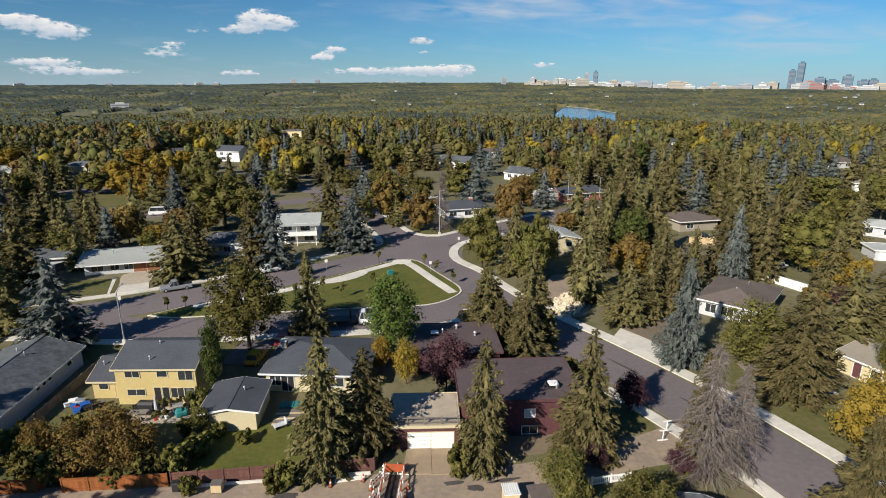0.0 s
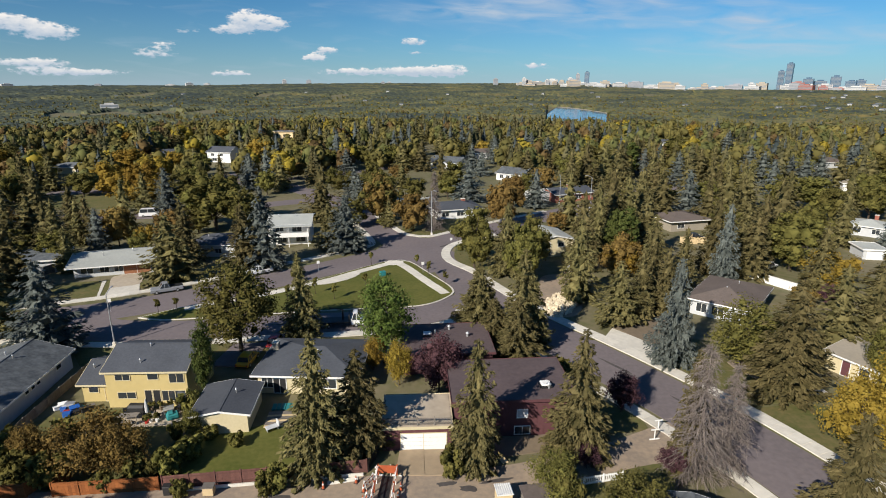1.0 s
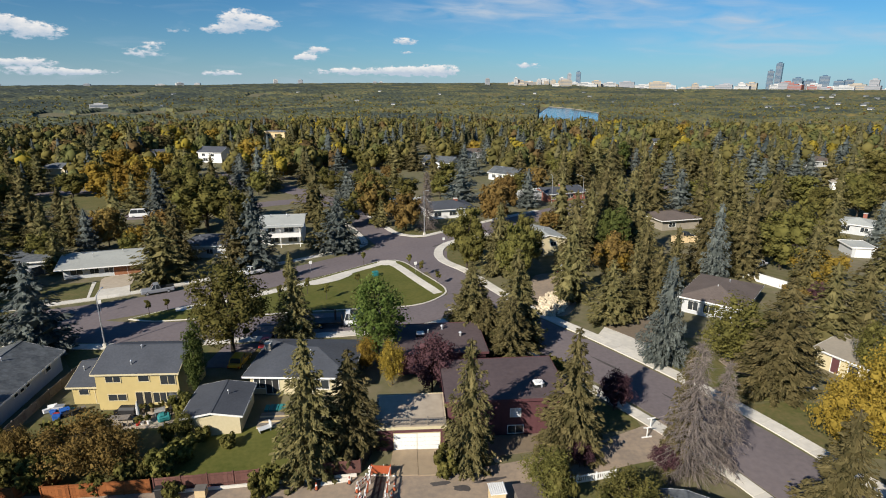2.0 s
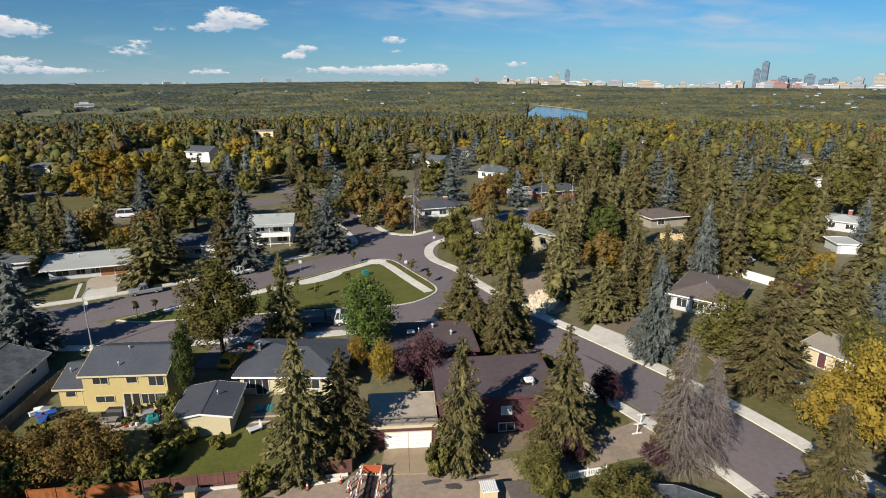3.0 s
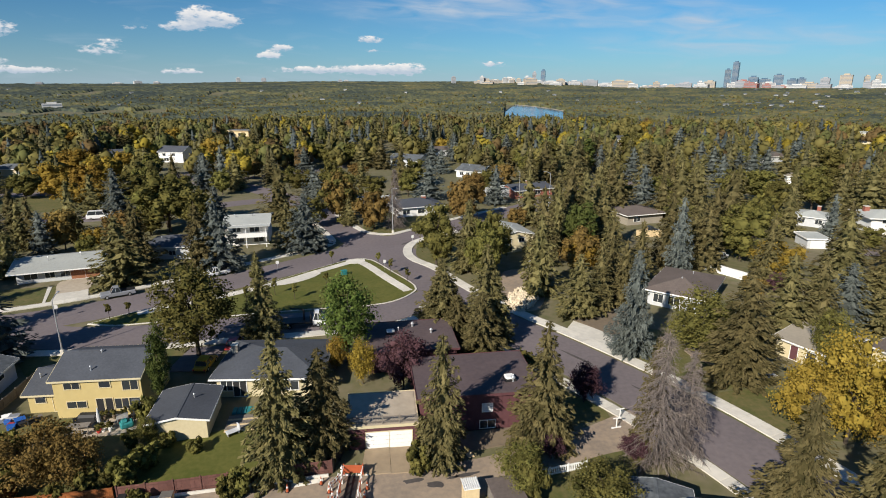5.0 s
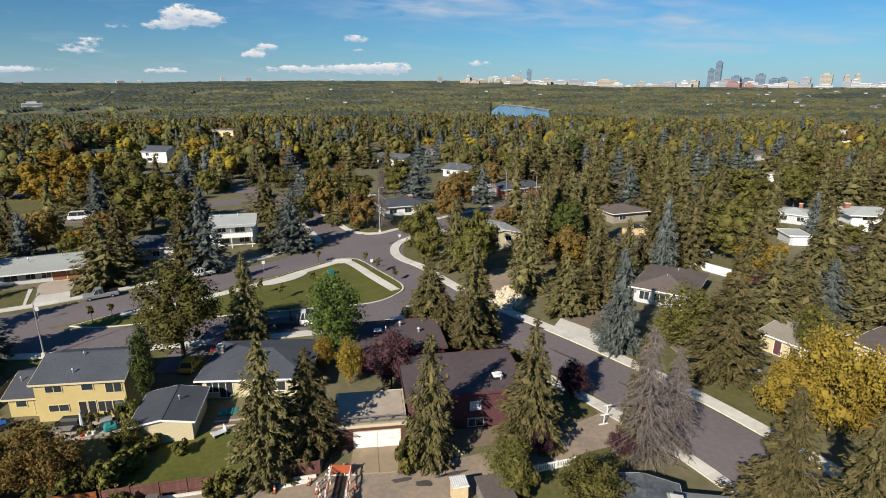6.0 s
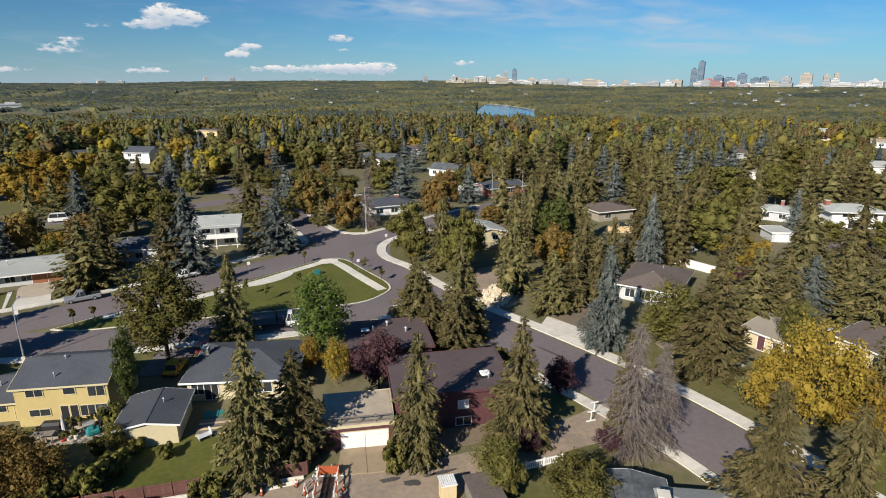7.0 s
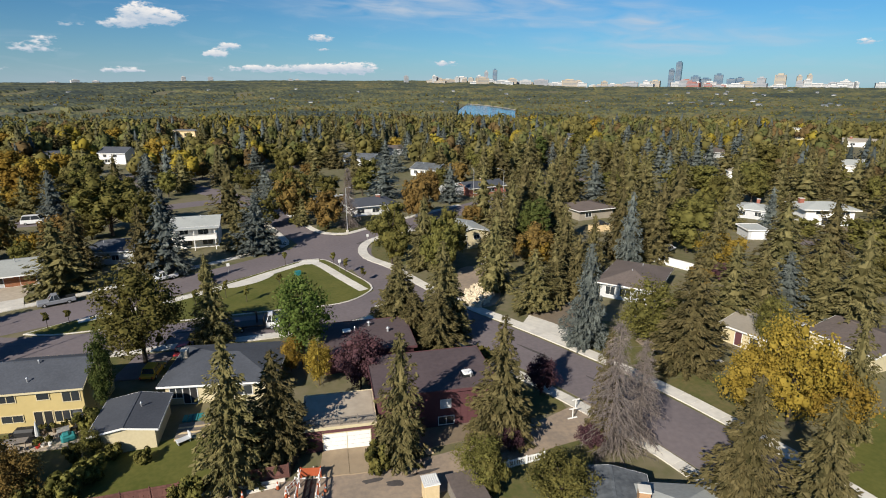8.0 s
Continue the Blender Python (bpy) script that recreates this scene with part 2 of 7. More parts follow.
LEAF = {
    "spruce": leaf("olive green spruce needles", (0.046, 0.045, 0.018), (0.222, 0.188, 0.082)),
    "blue": leaf("blue spruce needles", (0.040, 0.050, 0.047), (0.180, 0.196, 0.174)),
    "green": leaf("green maple leaves", (0.044, 0.070, 0.015), (0.140, 0.172, 0.046)),
    "olive": leaf("olive leaves turning", (0.050, 0.051, 0.016), (0.188, 0.168, 0.050)),
    "yellow": leaf("yellow autumn leaves", (0.145, 0.100, 0.018), (0.330, 0.226, 0.046)),
    "rust": leaf("rust brown autumn leaves", (0.096, 0.066, 0.024), (0.245, 0.165, 0.052)),
    "plum": leaf("purple plum leaves", (0.042, 0.022, 0.028), (0.120, 0.062, 0.070)),
    "aspen": leaf("dark green aspen leaves", (0.032, 0.048, 0.014), (0.112, 0.128, 0.038)),
    "dead": GREYWOOD,
}
# far foliage: most tones carry painted haze, greyer and bluer than near leaves
FAR_LEAF = {
    "spruce": leaf("distant spruce needles", (0.038, 0.041, 0.022), (0.172, 0.152, 0.074), 0.0, 0.12, 0.13, 0.5),
    "blue": leaf("distant blue spruce needles", (0.036, 0.046, 0.045), (0.130, 0.146, 0.136), 0.0, 0.12, 0.13, 0.5),
    "green": leaf("distant green leaves", (0.054, 0.062, 0.024), (0.176, 0.172, 0.062), 0.0, 0.12, 0.09, 0.5),
    "olive": leaf("distant olive leaves", (0.064, 0.061, 0.023), (0.220, 0.184, 0.060), 0.0, 0.12, 0.09, 0.5),
    "yellow": leaf("distant yellow leaves", (0.150, 0.118, 0.020), (0.34, 0.265, 0.042), 0.0, 0.12, 0.09, 0.5),
    "rust": leaf("distant rust leaves", (0.078, 0.054, 0.027), (0.168, 0.114, 0.046), 0.0, 0.12, 0.09, 0.5),
}


# ---- builders ----
def mesh_of(name, verts, faces, material, smooth=False):
    me = bpy.data.meshes.new(name)
    me.from_pydata([tuple(v) for v in verts], [], [tuple(f) for f in faces])
    me.materials.append(material)
    if smooth:
        me.polygons.foreach_set("use_smooth", [True] * len(me.polygons))
    me.update()
    return me


def part(name, bm, material, parent=None, label=""):
    """Links a bmesh as one mesh object under a thing or a part."""
    me = bpy.data.meshes.new(name)
    bm.normal_update()
    bm.to_mesh(me)
    bm.free()
    me.materials.append(material)
    ob = new(name, me)
    if parent:
        ob.parent = parent
    return tagged(ob, label)


def box(bm, x0, x1, y0, y1, z0, z1, bevel=0.0):
    made = bmesh.ops.create_cube(bm, size=1.0, matrix=Matrix.Translation(((x0 + x1) / 2, (y0 + y1) / 2, (z0 + z1) / 2)) @ Matrix.Diagonal((x1 - x0, y1 - y0, z1 - z0, 1)))
    if bevel:
        edges = list({e for v in made["verts"] for e in v.link_edges})
        bmesh.ops.bevel(bm, geom=edges, offset=bevel, segments=1, affect="EDGES")
    return bm


def boxes(*rows, bevel=0.0):
    bm = bmesh.new()
    for r in rows:
        box(bm, *r, bevel=bevel)
    return bm


def rod(bm, a, b, r0, r1=None, sides=8):
    a, b = Vector(a), Vector(b)
    way = b - a
    m = Matrix.Translation((a + b) / 2) @ way.to_track_quat("Z", "Y").to_matrix().to_4x4()
    bmesh.ops.create_cone(bm, cap_ends=True, segments=sides, radius1=r0, radius2=r0 if r1 is None else r1, depth=way.length, matrix=m)
    return bm


def curve_points(pts, step=2.0):
    """A smooth line through the points."""
    p = [np.array(q, float) for q in pts]
    p = [2 * p[0] - p[1]] + p + [2 * p[-1] - p[-2]]
    res = []
    for a, b, c, d in zip(p, p[1:], p[2:], p[3:]):
        n = max(2, int(np.linalg.norm(c - b) / step))
        for k in range(n):
            t = k / n
            res.append(0.5 * (2 * b + (c - a) * t + (2 * a - 5 * b + 4 * c - d) * t * t + (3 * b - a - 3 * c + d) * t ** 3))
    res.append(p[-2])
    return np.array(res)


def sides_of(pts, width):
    tan = np.gradient(pts, axis=0)
    tan /= np.linalg.norm(tan, axis=1)[:, None]
    nor = np.stack([-tan[:, 1], tan[:, 0]], 1)
    return pts + nor * width / 2, pts - nor * width / 2


def ribbon(name, pts, width, z0, z1, material, label, category, parent=None):
    line = curve_points(pts)
    a, b = sides_of(line, width)
    n = len(line)
    verts = [(*q, z1) for q in a] + [(*q, z1) for q in b] + [(*q, z0) for q in a] + [(*q, z0) for q in b]
    faces = []
    for i in range(n - 1):
        faces += [(n + i, n + i + 1, i + 1, i), (i, i + 1, 2 * n + i + 1, 2 * n + i), (3 * n + i, 3 * n + i + 1, n + i + 1, n + i)]
    faces += [(0, 2 * n, 3 * n, n), (n - 1, 2 * n - 1, 4 * n - 1, 3 * n - 1)]
    return tagged(new(name, mesh_of(name, verts, faces, material)), label, category, kind="structure")


def pad(name, pts, z0, z1, material, label, category, rounded=False):
    q = curve_points(list(pts) + [pts[0]], 1.5)[:-1] if rounded else np.array(pts, float)
    area = sum(q[i][0] * q[(i + 1) % len(q)][1] - q[(i + 1) % len(q)][0] * q[i][1] for i in range(len(q)))
    q = q if area > 0 else q[::-1]
    n = len(q)
    verts = [(*v, z1) for v in q] + [(*v, z0) for v in q]
    faces = [tuple(range(n))] + [((i + 1) % n, i, n + i, n + (i + 1) % n) for i in range(n)]
    return tagged(new(name, mesh_of(name, verts, faces, material)), label, category, kind="structure")


def slabs(name, pts, width, material, label, length=1.9, top=0.15):
    """A pavement of single slabs with open joints, on a bed."""
    line = curve_points(pts, 0.4)
    run = np.concatenate([[0], np.cumsum(np.linalg.norm(np.diff(line, axis=0), axis=1))])
    base = ribbon(name, pts, width - 0.02, 0.0, top - 0.03, material, label, "pavement")
    a, b = sides_of(line, width)
    s = 0.0
    while s + length <= run[-1]:
        c = []
        for u in (s + 0.02, s + length - 0.02):
            for side in (a, b):
                c.append([np.interp(u, run, side[:, 0]), np.interp(u, run, side[:, 1])])
        mid = np.mean(c, axis=0)
        c = np.array(c) - mid
        lift = random.uniform(-0.006, 0.006)
        v = [(*c[k], h) for h in (top - 0.06 + lift, top + lift) for k in (0, 1, 3, 2)]
        f = [(4, 5, 6, 7), (0, 1, 5, 4), (1, 2, 6, 5), (2, 3, 7, 6), (3, 0, 4, 7)]
        me = mesh_of("slab", v, [q[::-1] for q in f], material)
        me.validate()
        ob = new("slab", me)
        ob.location = (*mid, 0)
        ob.parent = base
        s += length
    return base


# ---- the land: one sheet, a plateau that falls to the river valley and rises beyond it ----
def ease(a, b, x):
    t = min(1.0, max(0.0, (x - a) / (b - a)))
    return t * t * (3 - 2 * t)


def land(x, y):
    d = math.hypot(x, y)
    az = math.degrees(math.atan2(x, y))
    rim = 14 + 16 * ease(-24, -8, az) - 46 * ease(13, 24, az)
    wave = noise.noise((x / 500, y / 500, 3.0))
    z = -37 * ease(430, 950, d) + 37 * ease(2000, 3000, d) + rim * ease(2900, 4600, d)
    return z + 5 * wave * ease(900, 1600, d) * (1 - ease(1000, 1900, d) * (1 - ease(2000, 2600, d)))


RADII = [0] + [30 * (4950 / 30) ** (k / 84) for k in range(85)]
verts, faces, SECTORS = [(0, 0, 0)], [], 200
for r in RADII[1:]:
    for k in range(SECTORS):
        a = 2 * math.pi * k / SECTORS
        x, y = r * math.sin(a), r * math.cos(a)
        verts.append((x, y, land(x, y)))
for i in range(len(RADII) - 1):
    for k in range(SECTORS):
        k2 = (k + 1) % SECTORS
        if i == 0:
            faces.append((0, 1 + k2, 1 + k))
        else:
            o, p = 1 + (i - 1) * SECTORS, 1 + i * SECTORS
            faces.append((o + k, o + k2, p + k2, p + k))
tagged(new("ground", mesh_of("ground", verts, faces, GROUND, True)), "dry autumn grass and bare earth reaching the horizon", "ground", kind="structure")

# ---- roads ----
S1 = [(-150, 56), (-100, 77), (-75, 86.8), (-58, 92.5), (-45, 99.5), (-32, 109), (-18, 120.5), (-8, 129.5), (3, 138.5), (20, 154), (40, 171), (62, 190), (100, 222), (150, 250)]
S2 = [(-62, 88), (-52, 84.6), (-40, 84.4), (-28, 86.1), (-15, 87.6), (-4, 89.5), (8, 98)]
STREET = [(-3, 133), (2, 122), (6, 108), (9.8, 96.5), (15, 86), (21, 77), (27.2, 67), (32, 58.3), (36.2, 49), (40, 38), (44, 20), (46, -20)]
NORTH = [(-8, 134), (-13.5, 147), (-19, 161), (-27, 178), (-42, 200), (-62, 222), (-95, 250)]
for pts, w, z, what in ((S1, 9.2, 0.030, "curving residential street of grey asphalt"), (S2, 8.0, 0.034, "narrow asphalt crescent below the park"), (STREET, 9.0, 0.038, "straight asphalt street lined with pale pavements"), (NORTH, 8.6, 0.042, "side street climbing away from the junction")):
    ribbon("road", pts, w, -0.05, z, ASPHALT, what, "road")
pad("road", [(-14, 130), (-9, 143), (-2, 140.5), (4, 146), (9, 143), (2.5, 133), (1, 125), (3, 118), (-3, 112), (-11, 121)], -0.05, 0.046, ASPHALT, "wide asphalt junction of three streets", "road", True)
ribbon("road", [(-150, 150), (-120, 163), (-95, 165), (-72, 172), (-50, 186), (-34, 192)], 8, -0.05, 0.03, ASPHALT, "asphalt street behind the bungalows", "road")
ribbon("road", [(-140, 205), (-98, 214), (-60, 236), (-20, 268)], 7, -0.05, 0.03, ASPHALT, "far street of asphalt among trees", "road")
ribbon("lane", [(-75, 43), (-45, 43.8), (-27, 44.6), (-7, 46), (6, 47.2), (17, 50.2), (24, 53.3), (28.5, 55.5)], 5.4, -0.05, 0.022, GRAVEL, "back lane of worn gravel and patched asphalt", "lane")

# ---- the little park between the streets ----
PARK = [(-50.2, 89.4), (-44, 94.5), (-31, 102.4), (-24, 108.2), (-12.5, 119.2), (-9, 121.4), (-5.5, 120.2), (-1, 112), (3.4, 103), (2.4, 98.5), (-2.4, 94.4), (-12, 93.1), (-22, 91.8), (-32, 90.3), (-41, 89.0), (-46, 88.4)]
pad("kerb", PARK, 0, 0.15, CONCRETE, "pale concrete kerb round the park", "kerb", True)
mid = np.mean(PARK, axis=0)
pad("lawn", [tuple(mid + (np.array(q) - mid) * 0.985 ) for q in PARK], 0.05, 0.158, LUSH, "mown green park lawn ringed by a kerb", "lawn", True)
slabs("park_path", [(-44, 93.2), (-37.5, 96.8), (-30.4, 101.2), (-21.5, 108.0), (-16.8, 112.6), (-10.2, 118.8)], 1.9, CONCRETE, "pale concrete path along the park's upper edge", top=0.2)
slabs("park_path", [(-9, 119.9), (-6.5, 116.6), (-2.2, 108), (1.9, 100.2)], 1.9, CONCRETE, "pale concrete path down the park's side", top=0.2)
pad("park_path", [(-24.5, 105.2), (-20.4, 108.6), (-17, 112.4), (-15.6, 111.8), (-17.5, 108.4), (-21.5, 105.6)], 0.1, 0.204, CONCRETE, "concrete bay for a bench beside the path", "path", True)
pad("park_path", [(-11.4, 118.3), (-10.5, 120.6), (-7.2, 120.6), (-7.4, 118.4), (-9.2, 117.6)], 0.1, 0.206, CONCRETE, "concrete corner where the paths meet", "path", True)

# ---- pavements ----
slabs("pavement", [(-100, 84.2), (-77, 93), (-60.6, 99.5), (-48, 107), (-36.2, 116.8), (-22.3, 127.4), (-16.5, 132.6), (-15.8, 137), (-18.5, 145), (-23.6, 158)], 1.7, CONCRETE, "pale concrete pavement with driveway crossings")
slabs("pavement", [(-17.3, 166), (-13.6, 157), (-9.4, 147.2), (-6.2, 143.2), (-1.4, 142.2), (2.8, 145.4), (16, 157.2), (34, 172)], 1.6, CONCRETE, "pale pavement curving round the junction corner")
slabs("pavement", [(16, 143.8), (9.5, 139.4), (4.4, 134.0), (2.5, 128), (3.3, 121), (8.2, 113.2), (11.6, 105), (15.6, 96.5), (20.6, 88), (26.4, 79.6), (32.3, 70.2), (37.2, 61.4), (41.6, 51.4), (45.5, 40), (49, 26)], 2.1, CONCRETE, "broad pale pavement along the straight street")
slabs("pavement", [(4.2, 92.6), (9.6, 82.6), (15.4, 73.9), (21.9, 63.9), (26.6, 55.8), (31, 46.8), (35, 35)], 1.7, CONCRETE, "pale pavement between lawns and the street")
slabs("pavement", [(-100, 68), (-78, 78), (-66, 80.6), (-54, 79.2), (-40, 79.4), (-28, 81.0), (-14, 82.6), (-2, 84.8), (3, 87.6)], 1.8, CONCRETE, "pale pavement below the crescent")

# ---- lawns, yards and drives ----
for k, (pts, m, what) in enumerate((
        ([(-31, 48.2), (-12, 49.2), (-12, 57), (-19, 58), (-27, 55), (-31, 57)], LUSH, "fenced green back lawn in long shadows"),
        ([(-46, 48), (-31.5, 48.3), (-30, 60), (-46, 60)], GRASS, "patchy back lawn strewn with leaves"),
        ([(-50, 72.6), (-30, 72.8), (-11, 75), (-12, 81), (-28, 79.6), (-52, 78.2)], GRASS, "front lawn behind the pavement"),
        ([(17.8, 55.4), (24.4, 56.6), (21.4, 61.8), (17.6, 62.6)], GRASS, "corner lawn beside the pavement"),
        ([(39.2, 60.6), (44, 51), (60, 50), (60, 58), (46, 61)], GRASS, "sloping green front lawn"),
        ([(33.4, 72), (38.2, 62.8), (46, 62.5), (52, 70), (44, 78), (38, 80), (35, 76)], GRASS, "dry front lawn under big conifers"),
        ([(-78, 97), (-60, 101.2), (-58.4, 108.8), (-76, 106)], GRASS, "shaded front lawn of the bungalow"),
        ([(-56, 104.8), (-49, 108.6), (-50, 115), (-58, 112)], GRASS, "dry front lawn by the driveway"),
        ([(5, 133), (12, 139.5), (22, 134), (18, 118), (9.4, 115), (4.6, 121.8)], GRASS, "corner lawn behind the curved pavement"),
        ([(-9, 149), (-5.6, 144.6), (-1.6, 143.4), (14, 157.4), (6, 168), (-8, 164)], GRASS, "corner lawn with shrubs at the junction"),
        ([(50, 30), (60, 20), (85, 40), (78, 52), (62, 50), (47, 42)], LUSH, "green lawn under a yellow tree"),
        ([(-140, 176), (-98, 178), (-78, 190), (-95, 206), (-140, 196)], GRASS, "open green verge with yellow trees"),
        ([(8, 41), (20, 43.5), (26, 50), (20, 49.4), (9, 45.2)], GRASS, "small lawn behind a white picket fence"))):
    pad("lawn", pts, -0.05, 0.045 + 0.004 * k, m, what, "lawn", True)
for k, (pts, m, what) in enumerate((
        ([(26.2, 80.6), (28.6, 84.2), (33.6, 77.4), (31.0, 73.6)], CONCRETE, "pale concrete driveway apron"),
        ([(28.8, 84.6), (32.6, 90), (38.8, 89.6), (37.6, 83.0), (33.9, 77.6)], DIRT, "bare tan driveway pad"),
        ([(18.5, 94), (22, 110), (30, 108), (25.5, 92), (22, 89)], GRAVEL, "dug-over bare earth yard"),
        ([(-61.2, 98.6), (-56.0, 101.6), (-58.3, 106.4), (-63.0, 104.0)], CONCRETE, "pale concrete driveway crossing"),
        ([(-63.1, 104.1), (-58.4, 106.5), (-61.2, 112.6), (-65.8, 111.0)], DECKING, "worn tan concrete driveway before a garage"),
        ([(-62.4, 98.6), (-61.8, 98.2), (-65.9, 108.4), (-66.6, 108.2)], CONCRETE, "narrow concrete walk beside a driveway"),
        ([(2.2, 49.4), (7, 51.4), (17, 53.6), (17, 55.6), (6, 54.6), (2.2, 52.6)], DIRT, "worn bare earth beside the lane"),
        ([(40.5, 63.5), (50, 65.2), (50.2, 64.0), (40.8, 62.2)], CONCRETE, "narrow concrete garden walk"),
        ([(43.6, 66.5), (47.5, 64.8), (49.5, 67.2), (46.5, 70.6), (42, 73), (41.5, 70.6)], GRAVEL, "curved gravel bed edged in grey"),
        ([(-31.5, 72), (-26, 72), (-25.4, 79.6), (-30.6, 79.2)], ASPHALT, "dark driveway between two houses"),
        ([(117, 118), (124, 117), (130, 127.5), (124.5, 129)], DIRT, "tan concrete driveway"),
        ([(100, 115), (140, 108), (140, 113), (101, 120)], ASPHALT, "far street seen between trees"))):
    pad("drive", pts, -0.05, 0.100 + 0.004 * k, m, what, "drive", m is not CONCRETE and m is not ASPHALT)
APRON = mat("stained tan concrete", (0.34, 0.26, 0.17), (0.26, 0.20, 0.135), scale=1.2, bump=0.4, coarse=0.2)
for x0, x1, x2, x3 in ((-3.9, -1.32, -1.12, -4.1), (-1.28, 1.3, 1.6, -1.08)):
    pad("drive", [(x0, 52.75), (x1, 52.85), (x2, 48.7), (x3, 48.6)], -0.05, 0.148, APRON, "stained tan concrete garage apron slab", "drive")
TAR = mat("tar patch", (0.055, 0.048, 0.046), (0.09, 0.08, 0.075), scale=2.5, bump=0.3)
for k, (x, y, a, b, rot) in enumerate(((1.0, 47.4, 1.1, 0.35, 8), (3.2, 46.7, 0.9, 0.5, -5), (5.0, 47.6, 0.7, 0.22, 15), (6.4, 47.9, 1.3, 0.28, 12), (-15.0, 45.6, 1.4, 0.4, 3), (31.0, 61.5, 2.6, 0.25, -58), (25.2, 71.5, 3.0, 0.22, -56), (-25, 86.6, 3.2, 0.3, 8), (-40, 103.4, 3.0, 0.3, 36), (2.5, 133.5, 2.4, 0.5, 42))):
    ring = []
    for j in range(14):
        t = 6.283 * j / 14
        q = random.uniform(0.7, 1.15)
        u, v = a * q * math.cos(t), b * q * math.sin(t)
        ring.append((x + u * math.cos(radians(rot)) - v * math.sin(radians(rot)), y + u * math.sin(radians(rot)) + v * math.cos(radians(rot))))
    pad("tar_patch", ring, 0.0, 0.052 if k > 4 else 0.03, TAR, "irregular dark tar patch on worn paving", "road patch")


# ---- trees ----
def quads_mesh(name, centre, along, across, sag, material, extra=None):
    """Many small folded leaf sprays: each a diamond of four corners with its middle raised."""
    n = len(centre)
    v = np.empty((n, 4, 3))
    v[:, 0] = centre - along * 0.5
    v[:, 1] = centre + across * 0.5 + sag
    v[:, 2] = centre + along * 0.5 + sag * 0.6
    v[:, 3] = centre - across * 0.5 + sag
    verts = v.reshape(-1, 3)
    f = np.arange(4 * n).reshape(n, 4)
    verts, faces = verts.tolist(), f.tolist()
    if extra:
        o = len(verts)
        verts += [tuple(q) for q in extra[0]]
        faces += [tuple(i + o for i in q) for q in extra[1]]
    return mesh_of(name, verts, faces, material)


def trunk_mesh(name, h, r, material, limbs=(), lean=0.0):
    bm = bmesh.new()
    z = 0.0
    p = Vector((0, 0, -0.2))
    steps = 5
    for k in range(steps):
        q = Vector((lean * (k + 1) / steps, 0.15 * math.sin(k * 2.1) * r, h * (k + 1) / steps))
        rod(bm, p, q, r * (1 - 0.85 * k / steps), r * (1 - 0.85 * (k + 1) / steps), 7)
        p = q
    for a, b, ra, rb in limbs:
        rod(bm, a, b, ra, rb, 5)
    me = bpy.data.meshes.new(name)
    bm.to_mesh(me)
    bm.free()
    me.materials.append(material)
    return me


